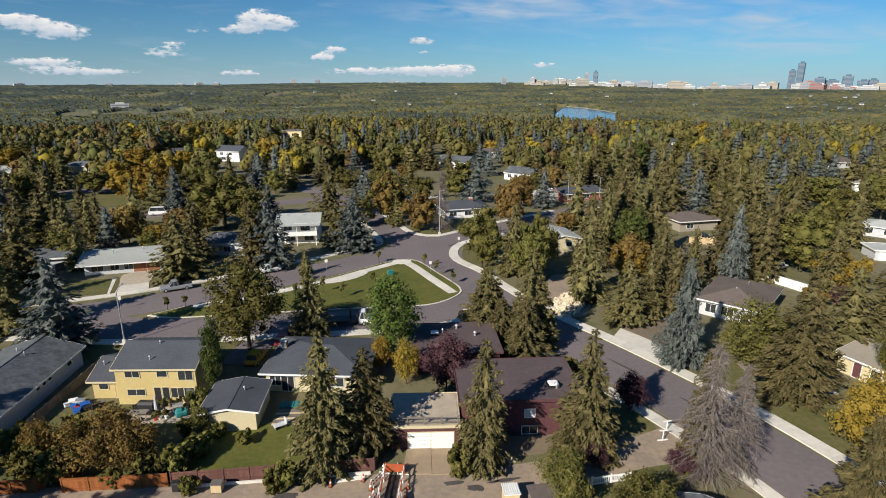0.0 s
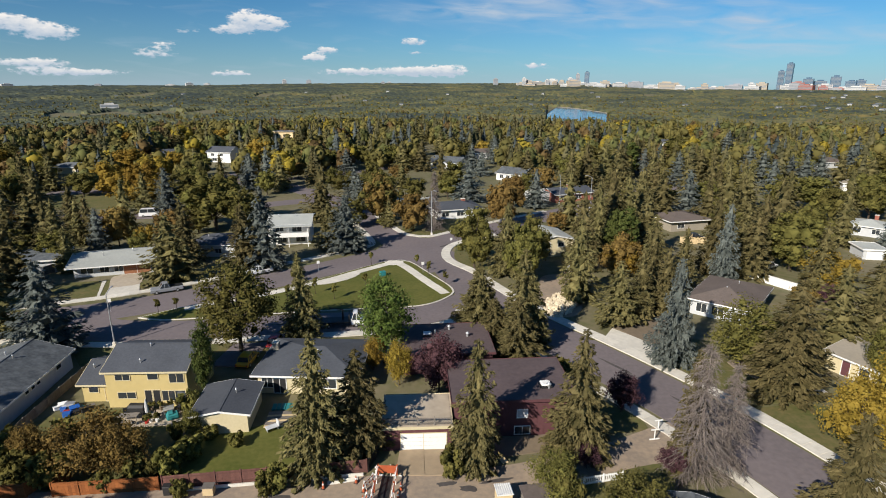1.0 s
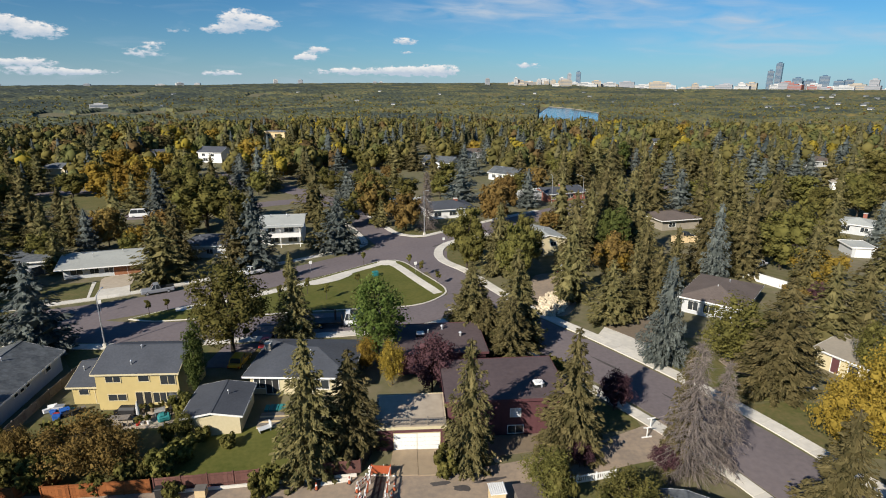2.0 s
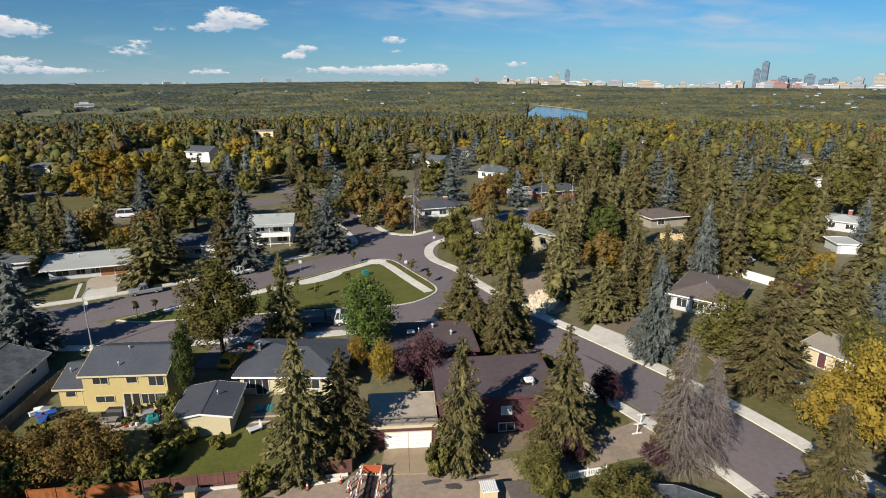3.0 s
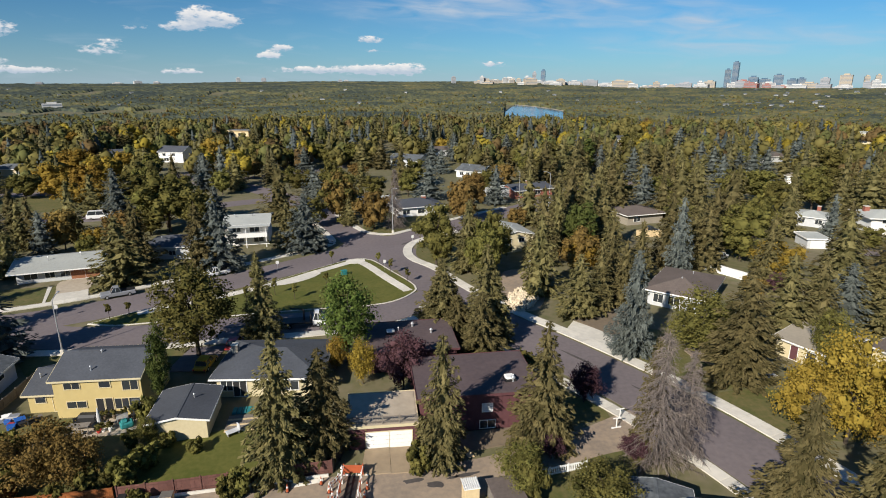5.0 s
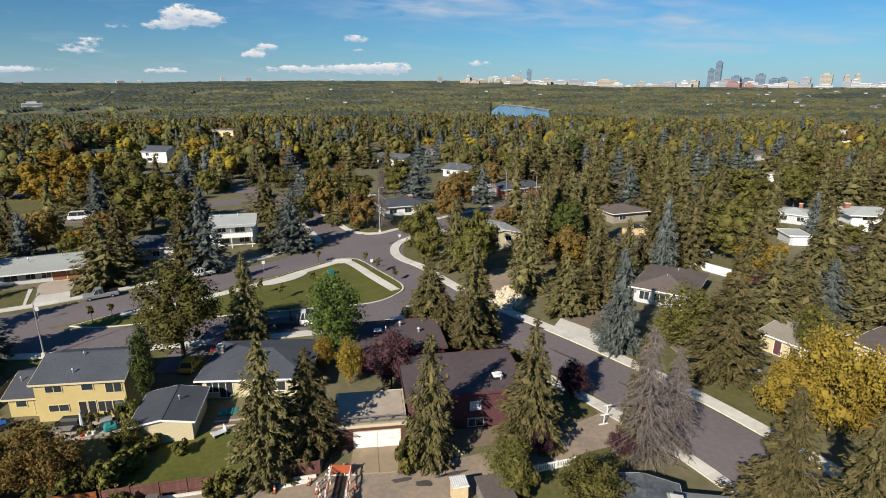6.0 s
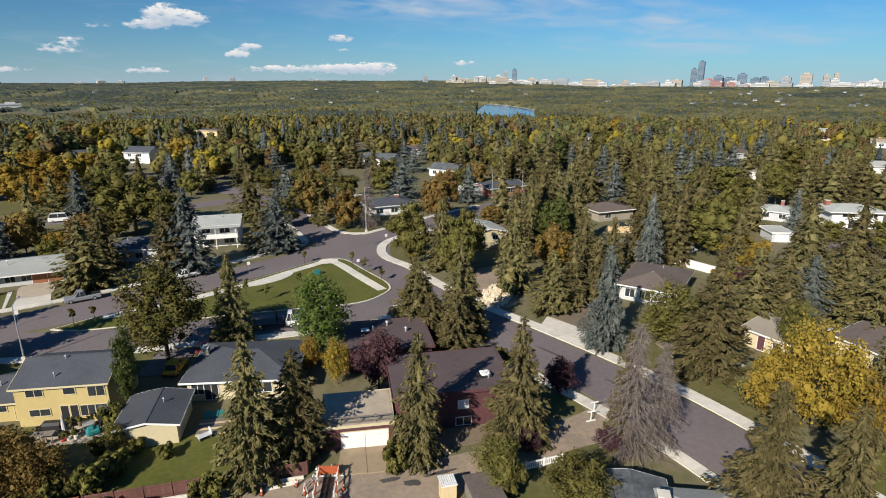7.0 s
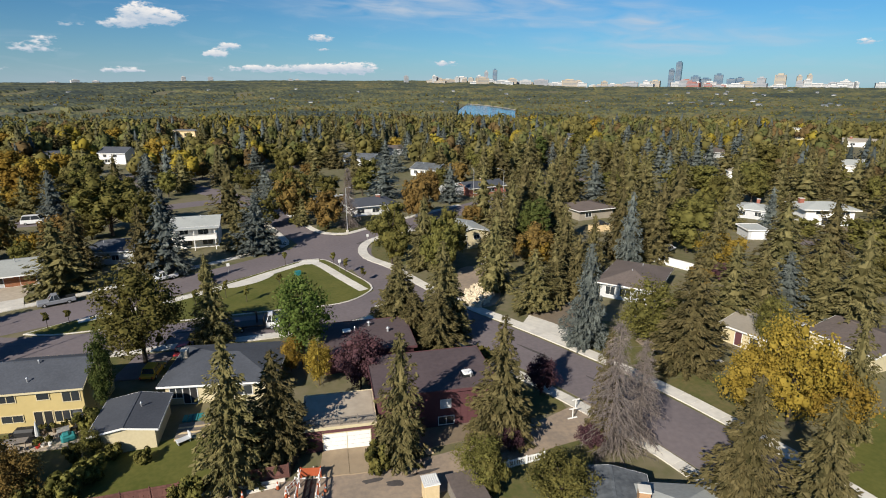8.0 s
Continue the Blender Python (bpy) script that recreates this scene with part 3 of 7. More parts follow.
def conifer_meshes(h, r, whorls, arms, sprays, seed, material, coarse=1.0):
    """A spruce: whorls of single drooping boughs, each a clump of small sprays, with dark gaps between and an uneven outline."""
    g = np.random.default_rng(seed)
    cen, alo, acr, sag = [], [], [], []
    lop = g.uniform(0, 6.283, 3)
    taper = g.uniform(0.60, 0.82)
    for k in range(whorls):
        u = max(0.0, min(0.995, (k + g.uniform(-0.5, 0.5)) / whorls))
        z = h * (0.06 + 0.93 * u)
        full = r * (1 - u) ** taper * (1.0 if u > 0.14 else 0.75 + 1.8 * u) + 0.12
        na = max(4, int(arms * (0.42 + 0.58 * (1 - u))))
        off = g.uniform(0, 6.283)
        for j in range(na):
            ang = off + 6.283 * j / na + g.normal(0, 0.22)
            uneven = 1 + 0.13 * math.sin(2 * ang + lop[0] + 5 * u) + 0.10 * math.sin(3 * ang + lop[1] - 9 * u)
            length = full * uneven * g.choice([g.uniform(0.92, 1.16), g.uniform(0.55, 0.92)], p=[0.55, 0.45])
            d = np.array([math.cos(ang), math.sin(ang), 0.0])
            s = np.array([-d[1], d[0], 0.0])
            ns = max(4, int(sprays * (0.30 + 0.70 * (1 - u))))
            droop = g.uniform(0.10, 0.42)
            thick = 0.10 + 0.055 * full
            for i in range(ns):
                w = 0.30 + 0.74 * ((i + g.uniform(0, 1)) / ns) ** 0.62
                fan = g.normal(0, 0.55)
                zz = z - droop * length * (w - 0.42 * w * w) + 0.07 * length * w ** 3
                side = fan * 0.22 * length * (1.12 - w) + g.normal(0, 0.04)
                c = np.array([0, 0, zz + g.normal(-0.5, 0.8) * thick]) + d * length * w + s * side
                size = g.uniform(0.65, 1.3) * (0.22 + 0.050 * full) * coarse
                way = d + s * fan * 0.9 + np.array([0, 0, g.normal(-0.45, 0.40)])
                way /= np.linalg.norm(way)
                cen.append(c)
                alo.append(way * size * 1.3)
                acr.append((np.cross(way, [0, 0, 1.0]) + g.normal(0, 0.42, 3)) * size * 0.52)
                sag.append([0, 0, -0.22 * size * g.uniform(0.2, 1.6)])
    crown = quads_mesh("crown", np.array(cen), np.array(alo), np.array(acr), np.array(sag), material)
    # the dense inner boughs
    trunk = trunk_mesh("trunk", h * 0.97, 0.022 * h * 0.75, BARK)
    inner = crown
    bm = bmesh.new()
    bm.from_mesh(inner)
    nseg, nrow, rows = 9, 17, []
    heart = 0.44 if coarse < 1.2 else 0.52
    for a in range(nrow):
        t = a / (nrow - 1)
        tier = 1.12 if a % 2 == 0 else 0.66
        turn = 0.5 * (a % 2)
        rows.append([(q * math.cos(6.283 * (b + turn) / nseg), q * math.sin(6.283 * (b + turn) / nseg), h * (0.07 + 0.89 * t) + g.normal(0, 0.15)) for b in range(nseg) for q in [heart * r * (1 - t) ** taper * tier * g.uniform(0.65, 1.2) + 0.03]])
    for a in range(nrow - 1):
        for b in range(nseg):
            bm.faces.new([bm.verts.new(v) for v in (rows[a][b], rows[a][(b + 1) % nseg], rows[a + 1][(b + 1) % nseg], rows[a + 1][b])])
    bm.to_mesh(inner)
    bm.free()
    return trunk, crown


def dead_meshes(h, r, seed):
    """A dying spruce: a grey tangle of bare drooping twigs."""
    g = np.random.default_rng(seed)
    verts, faces = [], []

    def twig(a, b, w):
        a, b = np.array(a), np.array(b)
        d = b - a
        s = np.cross(d, g.normal(0, 1, 3))
        s = s / (np.linalg.norm(s) + 1e-9) * w
        s2 = np.cross(d / (np.linalg.norm(d) + 1e-9), s)
        o = len(verts)
        verts.extend([tuple(a + s), tuple(a - 0.5 * s + 0.87 * s2), tuple(a - 0.5 * s - 0.87 * s2), tuple(b)])
        faces.extend([(o, o + 1, o + 3), (o + 1, o + 2, o + 3), (o + 2, o, o + 3)])

    for k in range(34):
        u = k / 34
        z = h * (0.06 + 0.92 * u)
        reach = r * (1 - u) ** 0.75 + 0.25
        for j in range(int(7 + 6 * (1 - u))):
            ang = g.uniform(0, 6.283)
            d = np.array([math.cos(ang), math.sin(ang), 0.0])
            length = reach * g.uniform(0.5, 1.15)
            p0 = np.array([0, 0, z])
            p1 = p0 + d * length * 0.5 + np.array([0, 0, -0.10 * length])
            p2 = p0 + d * length + np.array([0, 0, -0.30 * length * g.uniform(0.4, 1.4)])
            twig(p0, p1, 0.045)
            twig(p1, p2, 0.035)
            for q in range(15):
                w = g.uniform(0.15, 1.0)
                b0 = p0 + (p1 - p0) * w * 2 if w < 0.5 else p1 + (p2 - p1) * (w * 2 - 1)
                e = b0 + d * g.uniform(0.0, 0.5) + g.normal(0, 0.32, 3) + np.array([0, 0, -g.uniform(0.1, 0.9) * (0.30 + 0.18 * reach)])
                twig(b0, e, 0.026)
    return trunk_mesh("trunk", h * 0.98, 0.2, GREYWOOD), mesh_of("bare_crown", verts, faces, GREYWOOD)


BALL = bmesh.new()
bmesh.ops.create_icosphere(BALL, subdivisions=1, radius=1.0)
BALL.verts.index_update()
BALL_VERTS, BALL_FACES = np.array([tuple(q.co) for q in BALL.verts]), [tuple(q.index for q in face.verts) for face in BALL.faces]
BALL.free()


def broadleaf_meshes(h, r, clumps, leaves, seed, material, column=False, low=0.22):
    """A leafy tree: trunk, limbs to each clump, and uneven clumps of small folded leaves round a dense heart."""
    g = np.random.default_rng(seed)
    cen, alo, acr, sag, limbs, hv, hf = [], [], [], [], [], [], []
    mid = h * (0.5 + low / 2)
    half = h * (0.5 - low / 2)
    size = (0.24 if leaves > 60 else 0.34 if leaves > 45 else 0.48) * (0.6 + 0.1 * r)
    for k in range(clumps):
        zz = g.uniform(-1, 1)
        ang = g.uniform(0, 6.283)
        depth = g.uniform(0.5, 0.92)
        ring = math.sqrt(1 - zz * zz) * depth * g.uniform(0.8, 1.14)
        c = np.array([r * ring * math.cos(ang), r * ring * math.sin(ang), mid + half * zz * depth * (1.0 if zz > 0 else 0.9)])
        spread = (0.30 if not column else 0.40) * r * g.uniform(0.65, 1.3)
        limbs.append(((0, 0, max(h * 0.18, c[2] * 0.55)), tuple(c), 0.010 * h, 0.02))
        o = len(hv)
        hv += [tuple(c + q * spread * (0.33 if leaves > 60 else 0.60) * g.uniform(0.75, 1.15)) for q in BALL_VERTS]
        hf += [tuple(i + o for i in q) for q in BALL_FACES]
        for i in range(leaves):
            n = g.normal(0, 1, 3) + np.array([0, 0, 0.25])
            n /= np.linalg.norm(n)
            p = c + n * spread * g.uniform(0.5, 1.2) ** 0.8
            tilt = n + g.normal(0, 0.55 if leaves > 60 else 0.32, 3)
            way = np.cross(tilt, g.normal(0, 1, 3))
            way /= np.linalg.norm(way) + 1e-9
            side = np.cross(tilt / np.linalg.norm(tilt), way)
            s = size * g.uniform(0.55, 1.3)
            cen.append(p)
            alo.append(way * s * 1.15)
            acr.append(side * s * 0.85)
            sag.append(-n * 0.18 * s)
    # large inner masses close the heart of the crown
    bulk = 0.28 if leaves <= 60 else 0.14
    for k in range(12):
        zz, ang, depth = g.uniform(-0.9, 0.55), 2.4 * k, g.uniform(0.2, 0.42)
        c = np.array([r * depth * math.cos(ang), r * depth * math.sin(ang), mid + half * zz * 0.55])
        o = len(hv)
        hv += [tuple(c + q * np.array([r, r, half]) * bulk * g.uniform(0.75, 1.2)) for q in BALL_VERTS]
        hf += [tuple(i + o for i in q) for q in BALL_FACES]
    crown = quads_mesh("crown", np.array(cen), np.array(alo), np.array(acr), np.array(sag), material, (hv, hf))
    return trunk_mesh("trunk", h * 0.7, 0.020 * h, BARK, () if column else limbs[::4]), crown


KINDS = {  # kind: (name, category, label, leaf material)
    "S": ("spruce_tree", "spruce", "tall olive-green spruce with drooping boughs", "spruce"),
    "B": ("blue_spruce_tree", "spruce", "dense silvery blue spruce", "blue"),
    "D": ("dead_spruce_tree", "dead tree", "dying grey spruce with bare drooping twigs", "dead"),
    "G": ("maple_tree", "tree", "full green leafy tree", "green"),
    "K": ("poplar_tree", "tree", "olive-green leafy tree beginning to turn", "olive"),
    "Y": ("yellow_tree", "tree", "leafy tree in bright yellow autumn colour", "yellow"),
    "O": ("rust_tree", "tree", "leafy tree in rusty brown autumn colour", "rust"),
    "R": ("plum_tree", "tree", "dark purple-leaved plum tree", "plum"),
    "P": ("columnar_aspen", "tree", "slender columnar tree with dark green leaves", "aspen"),
    "H": ("shrub", "shrub", "round yellow-green garden shrub", "olive"),
}
STANDARD = {"S": (14, 3.2), "B": (13, 3.4), "D": (15, 4.0), "G": (11, 4), "K": (11, 4), "Y": (9, 4), "O": (8, 3.6), "R": (7, 3.4), "P": (10, 1.4), "H": (2.4, 1.6)}
PROTOTYPES = {}
planted = []


def plant(kind, x, y, h, r, group=""):
    """Stands a tree of that kind, height and crown radius on the ground at x, y; near ones are the finest."""
    d = math.hypot(x, y)
    level = 0 if d < 88 else 1 if d < 140 else 2
    variants = (3, 3, 2)[level] if kind in "SBKYO" else 1 if kind != "D" else 2
    key = (kind, level, len(planted) % variants)
    planted.append((x, y, r))
    if key not in PROTOTYPES:
        h0, r0 = STANDARD[kind]
        seed = 7 * ord(kind) + 100 * level + key[2]
        m = LEAF[KINDS[kind][3]]
        if kind in "SB":
            # finer boughs near by, coarser far off
            trunk, crown = conifer_meshes(h0, r0, (27, 23, 19)[level], (12, 10, 8)[level], (44, 29, 16)[level], seed, m, (1.08, 1.32, 1.62)[level])
        elif kind == "D":
            trunk, crown = dead_meshes(h0, r0, seed)
        elif kind == "H":
            trunk, crown = broadleaf_meshes(h0, r0, (26, 14, 8)[level], (45, 30, 18)[level], seed, m, low=0.05)
        else:
            trunk, crown = broadleaf_meshes(h0, r0, (80, 56, 40)[level], (92, 60, 40)[level], seed, m, kind == "P", 0.05 if kind in "PYKO" else 0.14)
        PROTOTYPES[key] = (trunk, crown)
    trunk, crown = PROTOTYPES[key]
    name, category, label, _ = KINDS[kind]
    ob = new(name)
    for n, me in (("trunk", trunk), ("bare_crown" if kind == "D" else "crown", crown)):
        child = new(n, me)
        child.parent = ob
    h0, r0 = STANDARD[kind]
    z = land(x, y)
    ob.matrix_basis = pose(x, y, z, random.uniform(-1.5, 1.5), random.uniform(-1.5, 1.5), random.uniform(0, 360)) @ Matrix.Diagonal((r / r0, r / r0, h / h0, 1))
    size = "small" if h < 8 else "very tall" if h > 16 else ""
    return tagged(ob, (size + " " + label).strip(), category, group or "neighbourhood " + category + "s")


NEAR_YARD = [
    ("S", -11.8, 49.4, 16.1, 3.6), ("S", -8.2, 52.4, 12.5, 3.7), ("S", 4.0, 49.8, 15.0, 2.9), ("S", 14.9, 51.6, 15.0, 3.6),
    ("S", 7.0, 82.1, 11.6, 4.0), ("S", 11.7, 73.0, 10.3, 3.7), ("S", -20.5, 80.8, 13.6, 3.3), ("B", -56.1, 76.2, 15.0, 5.6),
    ("B", 33.0, 71.8, 16.3, 3.1), ("D", 26.0, 47.9, 15.4, 3.9), ("D", 29.7, 49.2, 12.4, 2.9), ("S", 25.9, 49.8, 14.0, 2.0),
    ("S", 43.9, 63.2, 16.3, 5.2), ("K", 42.9, 71.3, 10.5, 5.0), ("G", -7.2, 73.0, 12.7, 4.2), ("Y", -4.8, 66.7, 6.3, 1.8),
    ("Y", -8.6, 71.0, 5.1, 1.8), ("R", 0.4, 64.6, 7.5, 3.3), ("O", -35.0, 49.6, 6.9, 3.6), ("O", -31.0, 49.2, 5.9, 2.4),
    ("K", -28.6, 76.6, 14.0, 6.1),
]
NEXT = [
    ("P", -28.6, 63.2, 11.7, 1.2), ("H", 1.7, 48.3, 3.5, 1.5), ("K", 11.2, 44.8, 5.5, 2.5), ("K", 17.8, 40.9, 6.0, 3.2),
    ("H", 11.8, 43.8, 4.0, 1.6), ("S", 32.6, 37.1, 15.0, 3.7), ("S", 36.1, 32.9, 15.0, 3.9), ("Y", 48.0, 49.5, 13.0, 4.7),
    ("Y", 44.5, 51.1, 10.0, 3.4), ("Y", 51.0, 46.6, 9.0, 3.3), ("S", -81.9, 104.8, 15.0, 5.4), ("S", -68.6, 82.4, 14.0, 4.8),
    ("S", -53.1, 109.1, 14.1, 5.9), ("S", -40.2, 115.7, 15.0, 4.6), ("B", -36.6, 116.5, 15.7, 5.4), ("S", -32.1, 158.8, 17.0, 6.8),
    ("B", -21.0, 129.0, 14.2, 5.8), ("S", -24.9, 130.4, 12.3, 4.0), ("S", -60.1, 218.2, 13.0, 5.2), ("B", -71.5, 218.2, 13.0, 5.4),
]
MIDLEFT = [
    ("S", -83.5, 173.7, 14.0, 3.7), ("K", -78.8, 180.3, 12.0, 6.8), ("K", -58.9, 149.6, 16.9, 7.6), ("S", -141.4, 209.5, 14.0, 5.4),
    ("S", -100.3, 137.8, 13.0, 5.3), ("S", -87.4, 135.7, 12.0, 3.6), ("B", -78.8, 129.2, 11.0, 3.4), ("O", -77.0, 134.4, 10.2, 3.9),
    ("S", -218.6, 290.8, 14.0, 5.9), ("Y", -130.5, 243.6, 12.0, 7.4), ("Y", -125.0, 217.1, 11.0, 6.8), ("Y", -111.7, 227.9, 11.0, 6.8),
    ("Y", -108.3, 191.6, 10.0, 5.8), ("Y", -106.8, 207.2, 11.0, 6.2), ("Y", -101.1, 186.4, 7.0, 4.4), ("Y", -95.6, 187.3, 7.2, 4.5),
    ("Y", -121.4, 266.8, 9.0, 5.6), ("Y", -135.1, 365.3, 11.0, 6.8), ("Y", -85.0, 280.9, 14.0, 8.7), ("Y", -273.8, 435.0, 10.0, 6.2),
    ("B", -27.9, 195.4, 11.0, 4.3), ("K", -14.9, 159.6, 14.4, 6.4), ("O", -5.8, 147.8, 10.4, 5.0),
]
MIDCENTRE = [
    ("D", -0.4, 147.8, 16.4, 3.4), ("S", -6.1, 257.7, 14.0, 5.9), ("S", -12.5, 213.3, 10.0, 4.2), ("B", 5.8, 370.9, 12.0, 5.0),
    ("S", -5.4, 394.2, 13.0, 5.5), ("B", 16.7, 257.7, 13.0, 5.4), ("B", 11.2, 185.5, 14.2, 6.0), ("K", 8.3, 115.3, 14.1, 4.9),
    ("O", 18.7, 154.1, 12.4, 5.3), ("S", 15.4, 116.7, 15.0, 3.3), ("K", 19.7, 111.3, 13.0, 3.8), ("B", 31.8, 176.6, 12.9, 4.8),
    ("K", 30.8, 194.4, 9.0, 4.9), ("B", 51.8, 310.1, 13.0, 5.5), ("B", 55.3, 280.9, 14.0, 5.5), ("B", 31.0, 299.4, 13.0, 5.3),
    ("S", 55.1, 260.4, 14.0, 5.1), ("K", -22.0, 151.4, 9.0, 3.8), ("O", -57.3, 237.6, 7.0, 3.5), ("Y", 26.5, 314.6, 9.0, 5.6),
]
MIDRIGHT = [
    ("S", 56.9, 211.7, 17.0, 5.9), ("S", 67.1, 223.3, 18.0, 6.5), ("S", 67.1, 204.8, 18.0, 5.2), ("S", 30.5, 112.9, 18.0, 4.2),
    ("S", 49.3, 141.8, 17.0, 4.5), ("P", 40.2, 114.7, 14.0, 2.4), ("P", 38.5, 116.7, 13.0, 2.2), ("O", 37.8, 109.1, 9.0, 4.6),
    ("S", 30.0, 86.3, 11.1, 4.5), ("S", 25.6, 96.3, 16.2, 4.1), ("S", 64.1, 156.6, 16.0, 5.0), ("S", 38.7, 95.1, 16.0, 3.3),
    ("S", 34.1, 87.6, 13.0, 2.8), ("B", 73.1, 161.0, 15.0, 5.5), ("S", 56.5, 110.3, 17.0, 4.0), ("B", 56.1, 104.3, 17.0, 2.9),
    ("S", 64.2, 109.0, 16.0, 4.4), ("K", 75.0, 113.2, 13.0, 6.1), ("S", 105.4, 166.1, 14.0, 4.8), ("B", 120.0, 199.0, 13.0, 5.1),
]
RIGHT = [
    ("B", 136.4, 207.1, 14.0, 5.6), ("B", 144.4, 210.5, 14.0, 5.4), ("B", 180.3, 244.8, 13.0, 5.5), ("K", 124.6, 157.8, 12.0, 5.3),
    ("B", 108.1, 129.0, 12.0, 2.8), ("S", 81.1, 92.3, 18.0, 5.6), ("S", 72.3, 100.3, 14.0, 3.6), ("S", 98.2, 131.6, 14.0, 4.3),
    ("Y", 75.0, 101.0, 8.0, 5.0), ("S", 135.7, 245.1, 14.0, 5.9), ("S", 86.3, 155.8, 14.0, 4.9), ("S", 115.0, 234.0, 14.0, 5.9),
    ("K", 109.6, 118.0, 6.0, 3.2), ("K", 112.0, 105.0, 9.0, 5.0), ("S", 137.0, 151.0, 16.0, 6.5), ("S", 150.0, 147.0, 16.0, 6.5), ("S", 74.2, 68.3, 18.0, 5.0), ("S", 58.8, 75.4, 14.0, 5.1),
    ("S", 77.4, 87.8, 17.0, 5.4), ("S", 62.9, 74.7, 14.0, 3.8), ("B", 69.2, 76.5, 11.8, 4.3), ("S", 52.5, 46.5, 15.0, 2.9),
]
RIGHT_MORE = [
    ("K", 57.7, 65.2, 9.0, 2.6), ("H", 78.8, 75.3, 3.0, 2.8), ("B", 68.5, 67.6, 4.0, 1.5), ("S", 72.3, 71.9, 13.0, 3.9),
    ("K", 88.3, 128.5, 12.0, 4.3), ("S", 65.6, 115.4, 15.0, 3.8), ("K", 136.2, 175.5, 12.0, 5.8), ("S", 152.0, 210.4, 14.0, 5.9),
    ("B", 134.6, 212.2, 13.0, 5.5), ("B", 130.5, 224.3, 13.0, 5.5), ("Y", 37.8, 109.0, 8.0, 4.0), ("S", 37.1, 124.8, 16.0, 3.5),
    ("H", 16.7, 67.2, 3.0, 1.9), ("R", 22.3, 59.9, 5.0, 2.0), ("O", 32.7, 148.0, 5.0, 3.1), ("H", -26.9, 49.2, 3.0, 1.7),
    ("H", -15.5, 46.8, 2.5, 1.6), ("H", -16.3, 45.9, 2.5, 1.1),
]
YARD_SHRUBS = [
    ("H", -40.9, 67.6, 2.0, 1.7), ("H", -41.8, 51.8, 2.5, 1.8), ("H", -40.2, 54.2, 3.0, 1.5), ("H", 15.5, 66.5, 3.0, 1.5),
    ("H", -24.5, 45.9, 1.6, 1.1), ("H", -14.8, 154.6, 2.0, 2.1), ("H", -29.1, 60.1, 3.0, 1.4), ("H", 14.9, 51.5, 2.0, 1.2),
    ("R", 15.5, 49.6, 3.0, 1.3), ("R", 24.1, 48.9, 2.5, 1.6), ("O", 33.8, 150.4, 5.0, 3.1), ("O", 64.7, 92.7, 4.0, 2.5),
    ("R", 70.0, 93.6, 4.0, 1.8), ("K", -67.7, 126.0, 6.0, 2.6), ("Y", -69.1, 131.5, 6.0, 2.7), ("O", -14.5, 227.6, 7.0, 4.1),
]
ADD_LEFT = [
    ("S", -92.3, 141.7, 14.0, 4.4), ("S", -84.9, 136.4, 13.0, 3.5), ("S", -85.3, 124.7, 14.0, 3.8), ("B", -79.2, 166.3, 15.0, 4.9),
    ("S", -54.3, 119.9, 14.8, 4.3), ("K", -61.0, 154.1, 14.5, 8.0), ("K", -62.5, 146.4, 7.4, 4.6), ("B", -68.2, 209.7, 14.0, 4.7),
    ("S", -57.1, 209.0, 14.0, 4.7), ("B", -51.3, 164.5, 10.0, 3.7), ("S", -28.3, 110.8, 5.7, 1.5), ("S", -58.6, 309.2, 13.0, 5.5),
    ("B", -39.7, 254.8, 11.0, 4.6), ("B", -41.4, 366.8, 11.0, 4.6), ("K", -36.6, 284.5, 10.0, 6.2), ("K", -21.5, 272.9, 10.0, 6.2),
    ("K", -65.3, 275.8, 10.0, 6.2), ("K", -31.1, 200.0, 9.0, 5.6), ("B", -24.9, 185.2, 10.0, 3.9),
]
ADD_CENTRE = [
    ("O", -15.8, 157.7, 13.5, 5.0), ("S", -12.8, 153.0, 8.0, 3.2), ("S", -14.6, 260.3, 14.0, 5.9), ("S", -9.7, 371.9, 14.0, 5.9),
    ("S", 3.1, 323.2, 14.0, 5.9), ("B", 19.6, 242.0, 11.0, 4.6), ("K", 15.2, 297.1, 9.0, 5.6), ("B", 29.7, 279.1, 12.0, 5.0),
    ("B", 55.7, 281.4, 13.0, 5.5), ("S", 37.5, 230.9, 13.0, 5.1), ("S", 13.0, 77.9, 15.6, 4.2), ("S", 14.7, 110.9, 15.7, 4.1),
    ("S", 14.2, 79.0, 12.0, 3.0), ("S", 6.9, 84.1, 11.7, 3.9), ("K", 17.1, 104.5, 13.1, 3.8), ("S", 8.9, 78.4, 7.8, 3.0),
    ("S", 38.8, 131.7, 18.0, 4.8), ("S", 45.0, 141.0, 18.0, 5.1), ("S", 36.1, 148.9, 17.0, 4.6),
]
